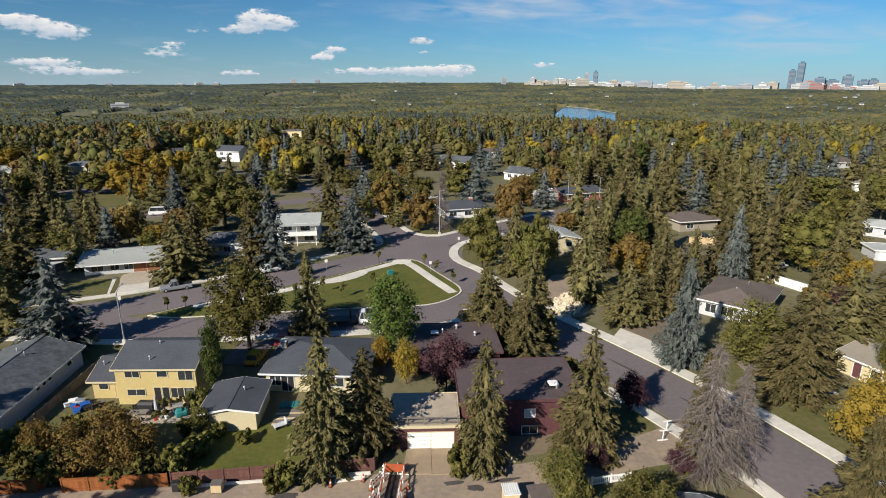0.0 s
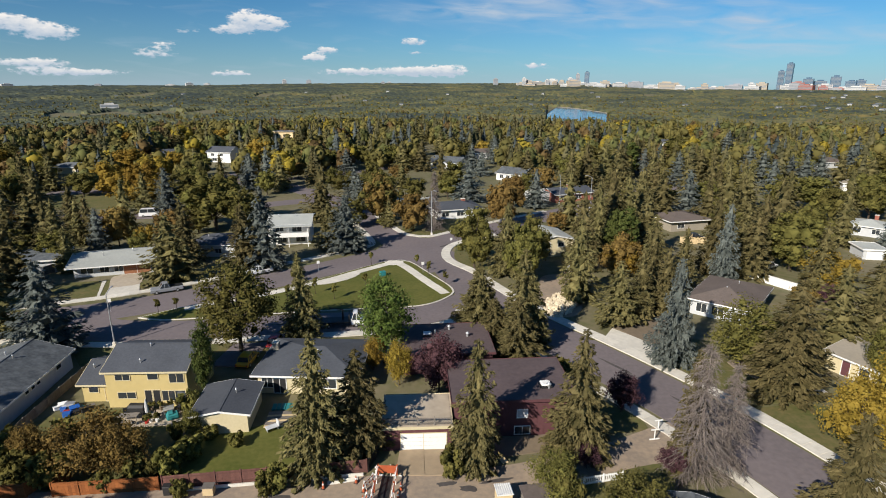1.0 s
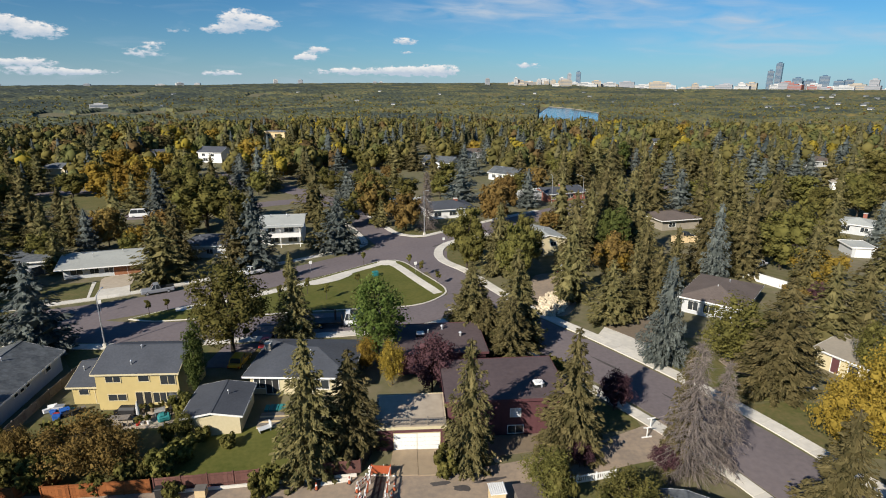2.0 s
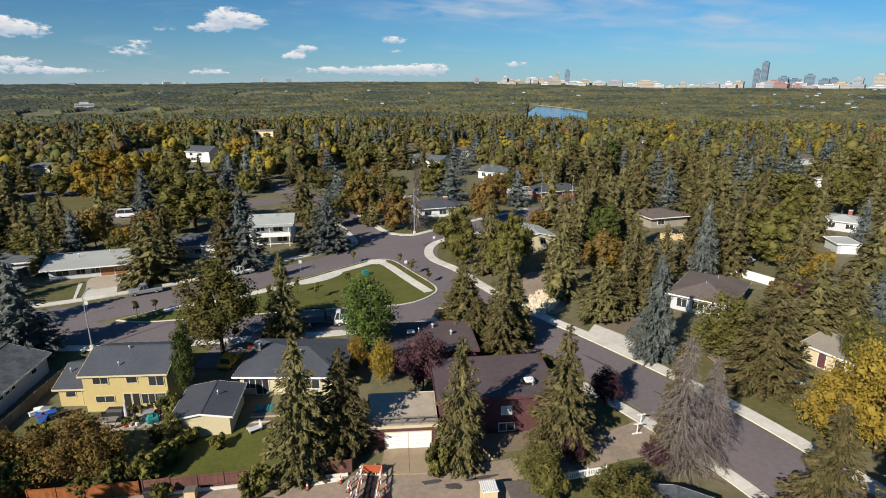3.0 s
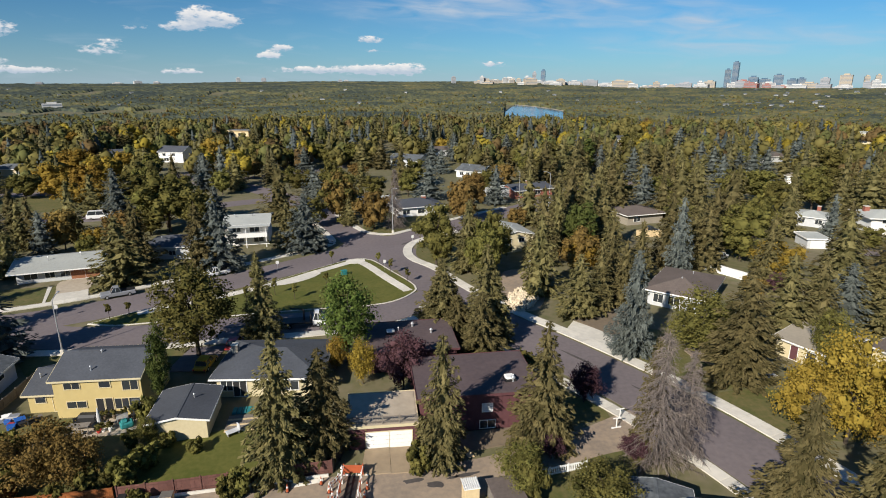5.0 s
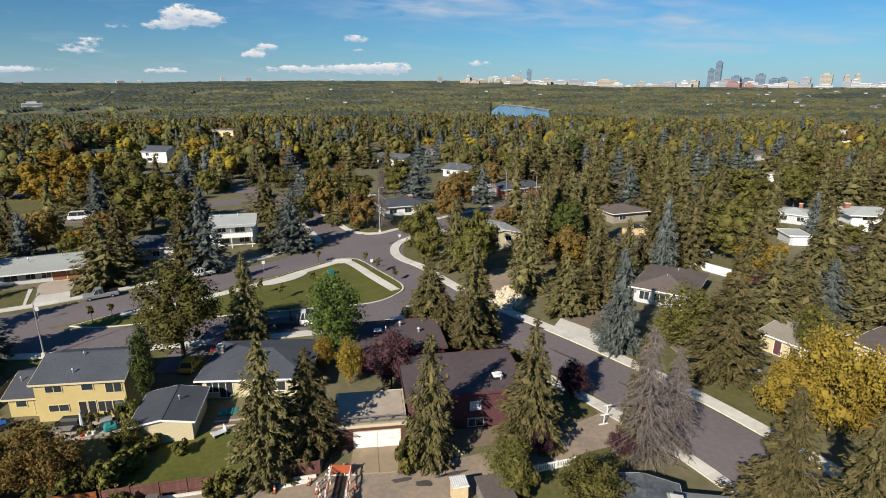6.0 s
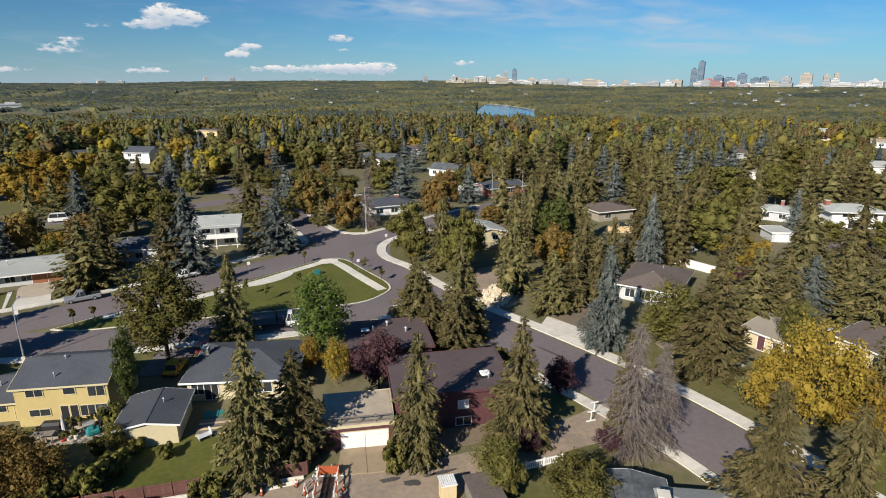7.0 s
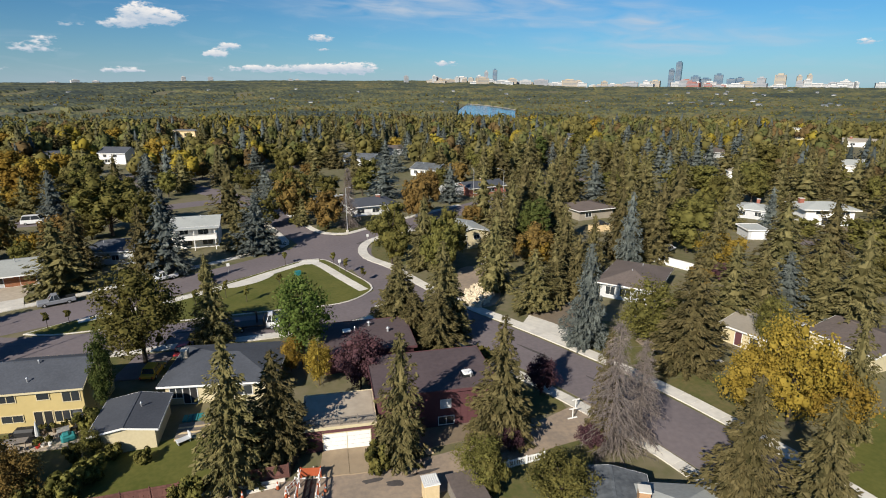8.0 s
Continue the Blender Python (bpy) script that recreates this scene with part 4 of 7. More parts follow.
ADD_RIGHT = [
    ("K", 73.4, 252.0, 12.0, 7.4), ("K", 124.0, 293.5, 13.0, 8.1), ("Y", 181.5, 405.9, 11.0, 6.8), ("P", 84.4, 242.9, 15.0, 3.2),
    ("B", 87.3, 236.5, 13.0, 4.3), ("S", 91.4, 228.7, 14.0, 5.3), ("B", 93.9, 217.8, 14.0, 5.1), ("S", 106.5, 227.7, 14.0, 5.9),
    ("B", 158.3, 309.9, 13.0, 5.5), ("S", 74.7, 151.8, 15.0, 4.7), ("B", 131.9, 237.7, 14.0, 5.9), ("K", 107.4, 170.3, 12.0, 5.9),
    ("S", 74.6, 123.6, 15.0, 4.3), ("K", 286.0, 383.4, 12.0, 7.4), ("K", 116.1, 169.7, 12.0, 5.9), ("S", 188.1, 224.5, 14.0, 5.9),
    ("S", 151.9, 195.2, 14.0, 5.9), ("K", 179.5, 222.4, 12.0, 7.0), ("S", 38.4, 89.1, 13.0, 3.0),
]
ADD_FAR_LEFT = [
    ("K", -203.8, 274.9, 10.0, 6.2), ("Y", -203.5, 266.8, 9.0, 5.6), ("K", -205.5, 383.8, 10.0, 6.2), ("Y", -191.7, 364.0, 9.0, 5.6),
    ("S", -162.1, 366.7, 13.0, 5.5), ("S", -159.3, 377.2, 13.0, 5.5), ("S", -164.7, 356.7, 13.0, 5.5), ("K", -66.9, 284.7, 9.0, 5.6),
    ("K", -48.4, 266.8, 9.0, 5.6), ("K", -30.0, 266.8, 9.0, 5.6), ("K", -19.3, 284.7, 9.0, 5.6), ("S", -84.8, 356.4, 12.0, 5.0),
    ("Y", -86.8, 397.5, 9.0, 5.6), ("K", -123.3, 198.4, 9.0, 5.6), ("S", -92.6, 132.2, 12.0, 3.8), ("S", -76.9, 115.0, 10.0, 3.0),
    ("K", -92.6, 120.6, 8.0, 3.7), ("K", -83.3, 120.6, 8.0, 3.5), ("S", -88.4, 171.0, 13.0, 4.3),
]
SHADE_LEFT = [
    ("H", -41.6, 48.3, 3.0, 2.0), ("H", -37.9, 47.6, 3.5, 1.9), ("O", -41.6, 50.6, 5.0, 1.7), ("H", -45.5, 52.1, 3.0, 1.8),
    ("H", -29.8, 48.3, 3.0, 1.4), ("H", -32.1, 47.0, 2.0, 1.1), ("H", -28.4, 48.0, 2.2, 1.1), ("H", -25.8, 51.8, 2.5, 1.5),
    ("H", -28.8, 55.2, 2.0, 0.9), ("H", -25.1, 55.2, 1.5, 1.1), ("H", -21.8, 53.9, 1.4, 1.0), ("K", -27.1, 55.4, 4.0, 1.1),
]
for row in NEAR_YARD + NEXT + MIDLEFT + MIDCENTRE + MIDRIGHT + RIGHT + RIGHT_MORE + YARD_SHRUBS + ADD_LEFT + ADD_CENTRE + ADD_RIGHT + ADD_FAR_LEFT + SHADE_LEFT:
    plant(*row)



# ---- houses ----
def placed(ob, x, y, rot, z=0.0):
    ob.matrix_basis = pose(x, y, z, 0, 0, rot)
    return ob


def on_face(face, w, d):
    """The frame of a house's face: u along it, v out of it, z up."""
    return {"f": pose(0, 0, 0, 0, 0, 0), "b": pose(w, d, 0, 0, 0, 180), "l": pose(0, d, 0, 0, 0, -90), "r": pose(w, 0, 0, 0, 0, 90)}[face]


def frame_ring(ww, hh, t=0.08, deep=0.07):
    bm = boxes((-ww / 2 - t, ww / 2 + t, -deep, 0.02, -t, 0), (-ww / 2 - t, ww / 2 + t, -deep, 0.02, hh, hh + t), (-ww / 2 - t, -ww / 2, -deep, 0.02, 0, hh), (ww / 2, ww / 2 + t, -deep, 0.02, 0, hh))
    if ww > 1.2:
        box(bm, -0.03, 0.03, -deep + 0.015, 0.02, 0, hh)
    return bm


def opening(parent, face, w, d, u, z, ww, hh, trim=None, kind="window", fill=None):
    trim = trim or WHITE
    at = on_face(face, w, d) @ pose(u, 0, z)
    ob = part(kind, frame_ring(ww, hh), trim, parent)
    ob.matrix_basis = at
    bm = boxes((-ww / 2, ww / 2, -0.030, 0.0, 0, hh))
    if kind == "garage_door":
        bm.free()
        n = 4
        bm = boxes(*[(-ww / 2, ww / 2, -0.035, 0.0, hh * k / n + 0.012, hh * (k + 1) / n - 0.012) for k in range(n)], bevel=0.008)
    if kind == "door":
        for k in range(2):
            box(bm, -ww * 0.32, ww * 0.32, -0.045, -0.028, hh * (0.12 + 0.45 * k), hh * (0.45 + 0.45 * k))
    part("panel" if kind != "window" else "pane", bm, fill or PANE, ob)
    return ob


def house(label, x, y, w, d, h, rot, roof="gable", rise=1.4, wall=CREAM, cover=SHINGLE, eave=0.55, windows=(), doors=(), garages=(), chimneys=(), vents=(), trim=None, category="house", name="house"):
    """A house whose front left corner stands at x, y; windows: (face, along, sill, width, height)."""
    trim = trim or WHITE
    ob = tagged(new(name), label, category, "houses of the neighbourhood" if category == "house" else "")
    placed(ob, x, y, rot)
    bm = boxes((0, w, 0, d, -0.3, h))
    t = 0.16
    if roof in ("gable", "gable_front"):
        along = roof == "gable"
        span, run = (d, w) if along else (w, d)
        slope = rise / (span / 2)
        prof = [(-eave, h - eave * slope), (span / 2, h + rise), (span + eave, h - eave * slope)]
        ring = [(a, b + t) for a, b in prof] + [(a, b) for a, b in prof[::-1]]
        # the gable ends of the wall
        for q in (0.0, run - 0.2):
            tri = [(0.0, h - 0.01), (span, h - 0.01), (span / 2, h + rise - 0.03)]
            vs = []
            for c in (q, q + 0.2):
                vs.append([bm.verts.new((c, a, b) if along else (a, c, b)) for a, b in tri])
            bm.faces.new(vs[0])
            bm.faces.new(vs[1][::-1])
            for i in range(3):
                bm.faces.new((vs[0][i], vs[0][(i + 1) % 3], vs[1][(i + 1) % 3], vs[1][i]))
        rb = bmesh.new()
        vs = []
        for c in (-eave * 0.7, run + eave * 0.7):
            vs.append([rb.verts.new((c, a, b) if along else (a, c, b)) for a, b in ring])
        n = len(ring)
        for i in range(n):
            rb.faces.new((vs[0][i], vs[0][(i + 1) % n], vs[1][(i + 1) % n], vs[1][i]))
        rb.faces.new((vs[0][0], vs[0][1], vs[0][4], vs[0][5]))
        rb.faces.new((vs[0][1], vs[0][2], vs[0][3], vs[0][4]))
        rb.faces.new((vs[1][5], vs[1][4], vs[1][1], vs[1][0]))
        rb.faces.new((vs[1][4], vs[1][3], vs[1][2], vs[1][1]))
        bmesh.ops.recalc_face_normals(rb, faces=rb.faces)
        part("roof", rb, cover, ob)
        for a in (-eave, span + eave):
            zz = h - eave * slope
            lo, hi = (a - 0.035, a - 0.004) if a < 0 else (a + 0.004, a + 0.035)
            row = (-eave * 0.7, w + eave * 0.7, lo, hi) if along else (lo, hi, -eave * 0.7, d + eave * 0.7)
            part("fascia", boxes((*row, zz - 0.08, zz + t - 0.01)), trim, ob)
        # raking boards up the gable
        for c in (-eave * 0.7 - 0.04, run + eave * 0.7 + 0.04):
            for (a0, b0), (a1, b1) in ((prof[0], prof[1]), (prof[1], prof[2])):
                fb = bmesh.new()
                vs = []
                for dc in (-0.02, 0.02):
                    vs.append([fb.verts.new((c + dc, a, b) if along else (a, c + dc, b)) for a, b in ((a0, b0 - 0.06), (a1, b1 - 0.06), (a1, b1 + t - 0.01), (a0, b0 + t - 0.01))])
                fb.faces.new(vs[0])
                fb.faces.new(vs[1][::-1])
                for i in range(4):
                    fb.faces.new((vs[0][i], vs[0][(i + 1) % 4], vs[1][(i + 1) % 4], vs[1][i]))
                bmesh.ops.recalc_face_normals(fb, faces=fb.faces)
                part("bargeboard", fb, trim, ob)
        cap = boxes((-eave * 0.7, w + eave * 0.7, d / 2 - 0.14, d / 2 + 0.14, h + rise + t - 0.03, h + rise + t + 0.025)) if along else boxes((w / 2 - 0.14, w / 2 + 0.14, -eave * 0.7, d + eave * 0.7, h + rise + t - 0.03, h + rise + t + 0.025))
        part("ridge_cap", cap, cover, ob)
    elif roof == "hip":
        rb = bmesh.new()
        lo = [rb.verts.new(v) for v in ((-eave, -eave, h), (w + eave, -eave, h), (w + eave, d + eave, h), (-eave, d + eave, h))]
        mi = [rb.verts.new((v.co.x, v.co.y, h + t)) for v in lo]
        k = min(w, d) / 2
        if w >= d:
            a, b = rb.verts.new((k, d / 2, h + rise + t)), rb.verts.new((w - k + 0.01, d / 2, h + rise + t))
            tops = ((mi[0], mi[1], b, a), (mi[1], mi[2], b), (mi[2], mi[3], a, b), (mi[3], mi[0], a))
        else:
            a, b = rb.verts.new((w / 2, k, h + rise + t)), rb.verts.new((w / 2, d - k + 0.01, h + rise + t))
            tops = ((mi[0], mi[1], a), (mi[1], mi[2], b, a), (mi[2], mi[3], b), (mi[3], mi[0], a, b))
        rb.faces.new(lo[::-1])
        for i in range(4):
            rb.faces.new((lo[i], lo[(i + 1) % 4], mi[(i + 1) % 4], mi[i]))
        for f in tops:
            rb.faces.new(f)
        part("roof", rb, cover, ob)
        e = eave + 0.03
        for row in ((-e, w + e, -e, -e + 0.026), (-e, w + e, d + e - 0.026, d + e), (-e, -e + 0.026, -e + 0.03, d + e - 0.03), (w + e - 0.026, w + e, -e + 0.03, d + e - 0.03)):
            part("fascia", boxes((*row, h - 0.1, h + t - 0.02)), trim, ob)
    else:
        part("roof", boxes((-eave, w + eave, -eave, d + eave, h, h + 0.14), (-eave + 0.2, w + eave - 0.2, -eave + 0.2, d + eave - 0.2, h + 0.13, h + 0.18)), cover, ob)
        e = eave + 0.025
        for row in ((-e, w + e, -e, -eave - 0.002), (-e, w + e, d + eave + 0.002, d + e), (-e, -eave - 0.002, -eave, d + eave), (w + eave + 0.002, w + e, -eave, d + eave)):
            part("fascia", boxes((*row, h - 0.12, h + 0.22)), trim, ob)
    bmesh.ops.recalc_face_normals(bm, faces=bm.faces)
    part("wall", bm, wall, ob)
    for row in windows:
        opening(ob, row[0], w, d, *row[1:], trim=trim)
    for row in doors:
        opening(ob, row[0], w, d, *row[1:5], trim=trim, kind="door", fill=row[5])
    for row in garages:
        opening(ob, row[0], w, d, *row[1:5], trim=trim, kind="garage_door", fill=row[5])
    for cx, cy, cw, top, m in chimneys:
        c = part("chimney", boxes((cx - cw / 2, cx + cw / 2, cy - cw / 2, cy + cw / 2, h - 0.4, top), bevel=0.02), m, ob)
        part("chimney_cap", boxes((cx - cw / 2 - 0.06, cx + cw / 2 + 0.06, cy - cw / 2 - 0.06, cy + cw / 2 + 0.06, top - 0.04, top + 0.08), bevel=0.015), CONCRETE, c)
    for vx, vy, vz in vents:
        vb = rod(bmesh.new(), (vx, vy, vz - 0.3), (vx, vy, vz + 0.55), 0.07, 0.07, 8)
        rod(vb, (vx, vy, vz + 0.55), (vx, vy, vz + 0.70), 0.14, 0.05, 8)
        part("vent_pipe", vb, STEEL, ob)
    return ob


house("two-storey house with yellow siding and dark roof", -39.8, 61.8, 9.7, 8.2, 4.95, 1, "gable", 1.5, YELLOW, SHINGLE, eave=0.4, windows=[
    ("f", 2.1, 3.7, 1.7, 0.75), ("f", 5.7, 3.75, 1.2, 0.7), ("f", 8.5, 3.3, 1.7, 1.15), ("f", 2.3, 1.25, 2.1, 0.8), ("f", 7.3, 0.9, 1.5, 1.3), ("f", 8.75, 0.9, 1.2, 1.3)],
    doors=[("f", 4.9, 0.3, 0.8, 2.0, DARK), ("f", 5.9, 0.3, 0.8, 2.0, DARK)], trim=CREAM, vents=[(4.2, 3.6, 6.2), (4.0, 1.0, 5.4)])
house("single-storey yellow wing with a dark shingled roof", -43.7, 63.2, 3.9, 7.0, 2.65, 1, "gable", 1.3, YELLOW, SHINGLE, windows=[("f", 1.4, 1.3, 1.1, 0.8)], doors=[("f", 3.2, 0.1, 0.9, 2.0, YELLOW)], vents=[(0.7, 2.0, 3.5)], trim=CREAM, category="house wing", name="house_wing")
house("detached garage with cream gable and dark roof", -27.2, 56.0, 6.0, 6.7, 2.4, 4, "gable_front", 0.5, CREAM, SHINGLE, eave=0.45, vents=[(3.9, 3.9, 2.8)], category="garage", name="garage")
house("low house with dark hipped roof and white fascia", -22.6, 65.0, 12.4, 9.6, 2.7, -3, "hip", 1.5, CREAM, SHINGLE, eave=0.7, windows=[("f", 1.2, 0.9, 1.4, 1.3), ("f", 9.0, 0.9, 2.0, 1.2)], doors=[("f", 2.8, 0.1, 1.6, 2.05, DARK)], chimneys=[(0.6, 6.0, 0.8, 4.3, SHINGLE_TAN)], vents=[(7.0, 3.5, 3.9)])
house("long pale house with weathered grey shingle roof", -58.6, 50.0, 9.6, 21.5, 2.75, 4, "gable_front", 1.5, PALEBLUE, SHINGLE_GREY, windows=[("r", 11.6, 1.7, 0.7, 0.5), ("r", 12.8, 1.7, 0.7, 0.5), ("r", 14.0, 1.7, 0.7, 0.5), ("r", 18.4, 1.5, 1.1, 0.9)], vents=[(4.0, 17.5, 4.0), (5.5, 16.5, 4.0)])
# maroon house: garage under a terrace, flat-roofed body, lower block behind
mh = house("flat-roofed house of dark maroon siding", 2.1, 55.0, 13.4, 9.2, 4.5, 3, "flat", 0, MAROON, TARRED, eave=0.35, trim=MAROON)
opening(mh, "f", 13.4, 9.2, 7.55, 2.35, 1.1, 0.95, kind="window", fill=PALEBLUE)
opening(mh, "f", 13.4, 9.2, 7.6, 0.25, 1.7, 0.95, kind="window")
house("flat-roofed maroon garage under a concrete terrace", -5.6, 52.8, 7.3, 6.4, 2.75, 2, "flat", 0, MAROON, DECKING, eave=0.18, trim=CREAM, garages=[("f", 4.3, 0.05, 4.9, 2.0, WHITE)], category="garage", name="garage")
house("low flat-roofed block of the maroon house", -4.2, 69.4, 12.0, 9.4, 2.9, 4, "flat", 0, MAROON, TARRED, eave=0.4, trim=MAROON, windows=[("f", 3, 0.9, 1.6, 1.1)], vents=[(4.6, 6.4, 3.0)], category="house wing", name="house_wing")
# wall greyed from white and eave widened, both to put the front in shade
house("bungalow with pale low roof and brown garage", -73.3, 110.2, 14.6, 10.0, 2.7, 16, "gable", 1.1, PALEBLUE, SHINGLE_PALE, eave=1.5, windows=[("f", 2.4, 0.8, 2.2, 1.3), ("f", 5.6, 0.8, 1.6, 1.2), ("f", 8.2, 0.8, 1.6, 1.2)], garages=[("f", 11.6, 0.05, 5.0, 2.1, BROWNDOOR)], vents=[(5, 3, 3.7), (10.5, 4, 3.8)])
balcony_house = house("white two-storey house with balcony and grey roof", -40.4, 134.4, 9.8, 10.5, 5.2, 8, "gable", 1.0, WHITE, SHINGLE_PALE, eave=0.8, windows=[("f", 2.5, 3.4, 1.8, 1.1), ("f", 6.6, 3.2, 2.2, 1.6), ("f", 3.0, 0.7, 2.0, 1.2), ("f", 7.4, 0.7, 2.2, 1.3)], vents=[(2, 4, 6.1), (6, 4, 6.1)])
part("balcony", boxes((0.2, 9.6, -2.6, 0.0, 2.45, 2.65), bevel=0.02), WHITE, balcony_house)
part("balcony_rail", boxes((0.2, 9.6, -2.6, -2.52, 2.65, 3.55), (0.2, 0.28, -2.52, 0.0, 2.65, 3.55), (9.52, 9.6, -2.52, 0.0, 2.65, 3.55)), WHITE, balcony_house)
# slab carries the wide eave forward, added to shade the white front
part("porch_roof", boxes((-0.6, 10.4, -2.9, -0.81, 5.0, 5.16), bevel=0.02), SHINGLE_PALE, balcony_house)
for px in (0.4, 4.8, 9.3):
    part("porch_post", boxes((px - 0.09, px + 0.09, -2.58, -2.40, 0, 2.45)), WHITE, balcony_house)
    part("porch_post", boxes((px - 0.07, px + 0.07, -2.50, -2.36, 3.55, 5.0)), WHITE, balcony_house)
house("dark bungalow with grey hipped roof under spruces", -55.4, 124.8, 11.5, 9, 2.8, 0, "hip", 1.5, PALEBLUE, SHINGLE, windows=[("f", 2, 0.9, 1.4, 1.1), ("f", 6, 0.9, 1.4, 1.1)], vents=[(3, 3, 3.8)])
house("bungalow with dark grey hipped roof and white fascia", 43.9, 90.6, 9.2, 13.5, 2.8, -40, "hip", 1.7, PALEBLUE, SHINGLE_BROWN, eave=0.8, windows=[("f", 1.8, 0.7, 1.6, 1.5), ("f", 4.4, 0.7, 1.8, 1.5), ("r", 4, 0.9, 1.6, 1.2)], vents=[(4.5, 4.0, 4.1), (5.5, 8.0, 4.2)])
house("cream cottage with tan gravel roof and red door", 54.2, 70.6, 6.6, 9.6, 2.7, -66, "gable", 0.7, CREAM, SHINGLE_TAN, eave=0.6, windows=[("f", 4.9, 0.9, 1.2, 1.2)], doors=[("f", 2.6, 0.1, 1.0, 2.05, MAROON)], vents=[(4.6, 5.0, 3.2)])
house("bungalow with brown roof crossed by tree shade", 65.4, 66.4, 9.0, 11.0, 2.7, -78, "gable", 1.1, CREAM, SHINGLE_BROWN, eave=0.6, windows=[("f", 3, 0.9, 1.8, 1.2), ("f", 6, 0.9, 1.2, 1.0)])
house("white split-level house with broad pale roof", 121.2, 131.8, 12.4, 9.0, 4.3, -15, "hip", 1.3, WHITE, SHINGLE_PALE, eave=1.1, windows=[("f", 4.0, 3.0, 3.0, 0.9), ("f", 10.0, 2.9, 2.0, 1.0)], garages=[("f", 6.2, 0.05, 3.8, 2.1, DARK)], chimneys=[(1.2, 6.0, 1.2, 6.2, BRICK)])
house("pale cottage with pale hipped roof", 108.6, 143.6, 8, 8, 2.6, -45, "hip", 1.2, PALEBLUE, SHINGLE_PALE, windows=[("f", 2, 0.9, 1.6, 1.2), ("f", 6, 0.9, 1.6, 1.2)], chimneys=[(5.0, 6.0, 0.9, 4.8, BRICK)])
house("small flat-roofed white garage", 96.2, 121.0, 4.6, 6.0, 2.3, -12, "flat", 0, PALEBLUE, SHINGLE_PALE, eave=0.4, garages=[("f", 2.3, 0.05, 3.0, 2.0, WHITE)], category="garage", name="garage")
house("house with pale green hipped roof beside the street", 21.6, 29.6, 6.2, 10.2, 2.6, -14, "hip", 1.2, CREAM, SHINGLE_PALE, eave=0.6, windows=[("b", 3, 0.9, 1.6, 1.1)])
# the mottled grey cover paints dappled tree shade onto this roof
house("shaded wing with tree shade in its roof colour and brick chimney", 17.8, 36.4, 5.6, 6.6, 2.6, -20, "gable_front", 0.5, CREAM, SHINGLE_GREY, eave=0.5, chimneys=[(5.2, 3.0, 0.95, 4.1, TANBRICK)], category="house wing", name="house_wing")
house("cream two-storey house with grey roof and white gable", 23.4, 123.2, 8.4, 10, 3.9, 12, "gable_front", 1.0, CREAM, SHINGLE_PALE, eave=0.5, windows=[("f", 2.0, 2.3, 1.6, 1.0), ("f", 5.4, 2.3, 1.4, 1.0), ("f", 2.2, 0.5, 1.6, 1.0)], vents=[(5, 5, 4.6)])
house("brick bungalow with low grey roof and red chimney", 39.8, 184.6, 15.0, 10.0, 2.8, 21, "gable", 1.2, BRICK, SHINGLE, eave=0.7, windows=[("f", 3, 0.9, 2.2, 1.2), ("f", 9, 0.9, 2.0, 1.2)], chimneys=[(8.0, 4.4, 1.3, 4.9, BRICK)])
house("pale blue-roofed wing of the brick bungalow", 33.4, 186.0, 6.2, 10.0, 2.7, 21, "gable_front", 1.0, PALEBLUE, SHINGLE_PALE, eave=0.4, category="house wing", name="house_wing")
house("bungalow with grey roof and brick chimney", 0.6, 160.4, 13.5, 10, 2.8, 16, "hip", 1.5, WHITE, SHINGLE, eave=0.7, windows=[("f", 2.5, 0.9, 2.0, 1.2), ("f", 7, 0.9, 2.0, 1.2)], chimneys=[(9.6, 5.4, 1.1, 4.8, BRICK)])
house("white bungalow with pale flat roof", -9.6, 168.6, 10.2, 9, 2.8, 12, "flat", 0, WHITE, SHINGLE_PALE, eave=0.7, windows=[("f", 3, 0.9, 2.2, 1.2), ("f", 7, 0.9, 1.4, 1.2)])
house("white house with grey gabled roof among spruces", 25.2, 232.6, 12.0, 11, 2.9, -38, "gable", 1.9, WHITE, SHINGLE_GREY, windows=[("f", 2.5, 0.9, 1.6, 1.3), ("f", 5.5, 0.9, 1.6, 1.3), ("f", 9, 0.9, 1.6, 1.3)], vents=[(4, 4, 4.4)])
house("long white house with grey gabled roof", -3.0, 268.0, 15.5, 12, 3, -30, "gable", 2.0, WHITE, SHINGLE_GREY, windows=[("f", 3, 0.9, 1.8, 1.3), ("f", 8, 0.9, 1.8, 1.3), ("f", 12, 0.9, 1.8, 1.3)])
# the tan wall colour holds the eave's shade; white was too bright
house("brown house with low maroon-brown roof in shade", 62.8, 146.0, 11.5, 10, 2.8, 14, "hip", 1.2, SHINGLE_TAN, SHINGLE_BROWN, eave=0.9, windows=[("f", 3, 0.9, 2, 1.2)])
house("white two-storey house with dark steep roof", -114.4, 288.8, 13.0, 10, 5.2, -15, "gable", 2.2, WHITE, SHINGLE, windows=[("f", 3, 3.2, 1.6, 1.2), ("f", 8, 3.2, 1.8, 1.2), ("f", 4, 0.8, 2.4, 1.4)])
house("unfinished house sheathed in pale orange lumber", -109.4, 387, 17, 12, 7.2, -20, "flat", 0, PLANK, SHINGLE_GREY, eave=0.5, windows=[("f", 4, 4.2, 3, 1.6), ("f", 11, 4.2, 3, 1.6), ("f", 7, 0.8, 3, 1.8)], trim=PLANK)
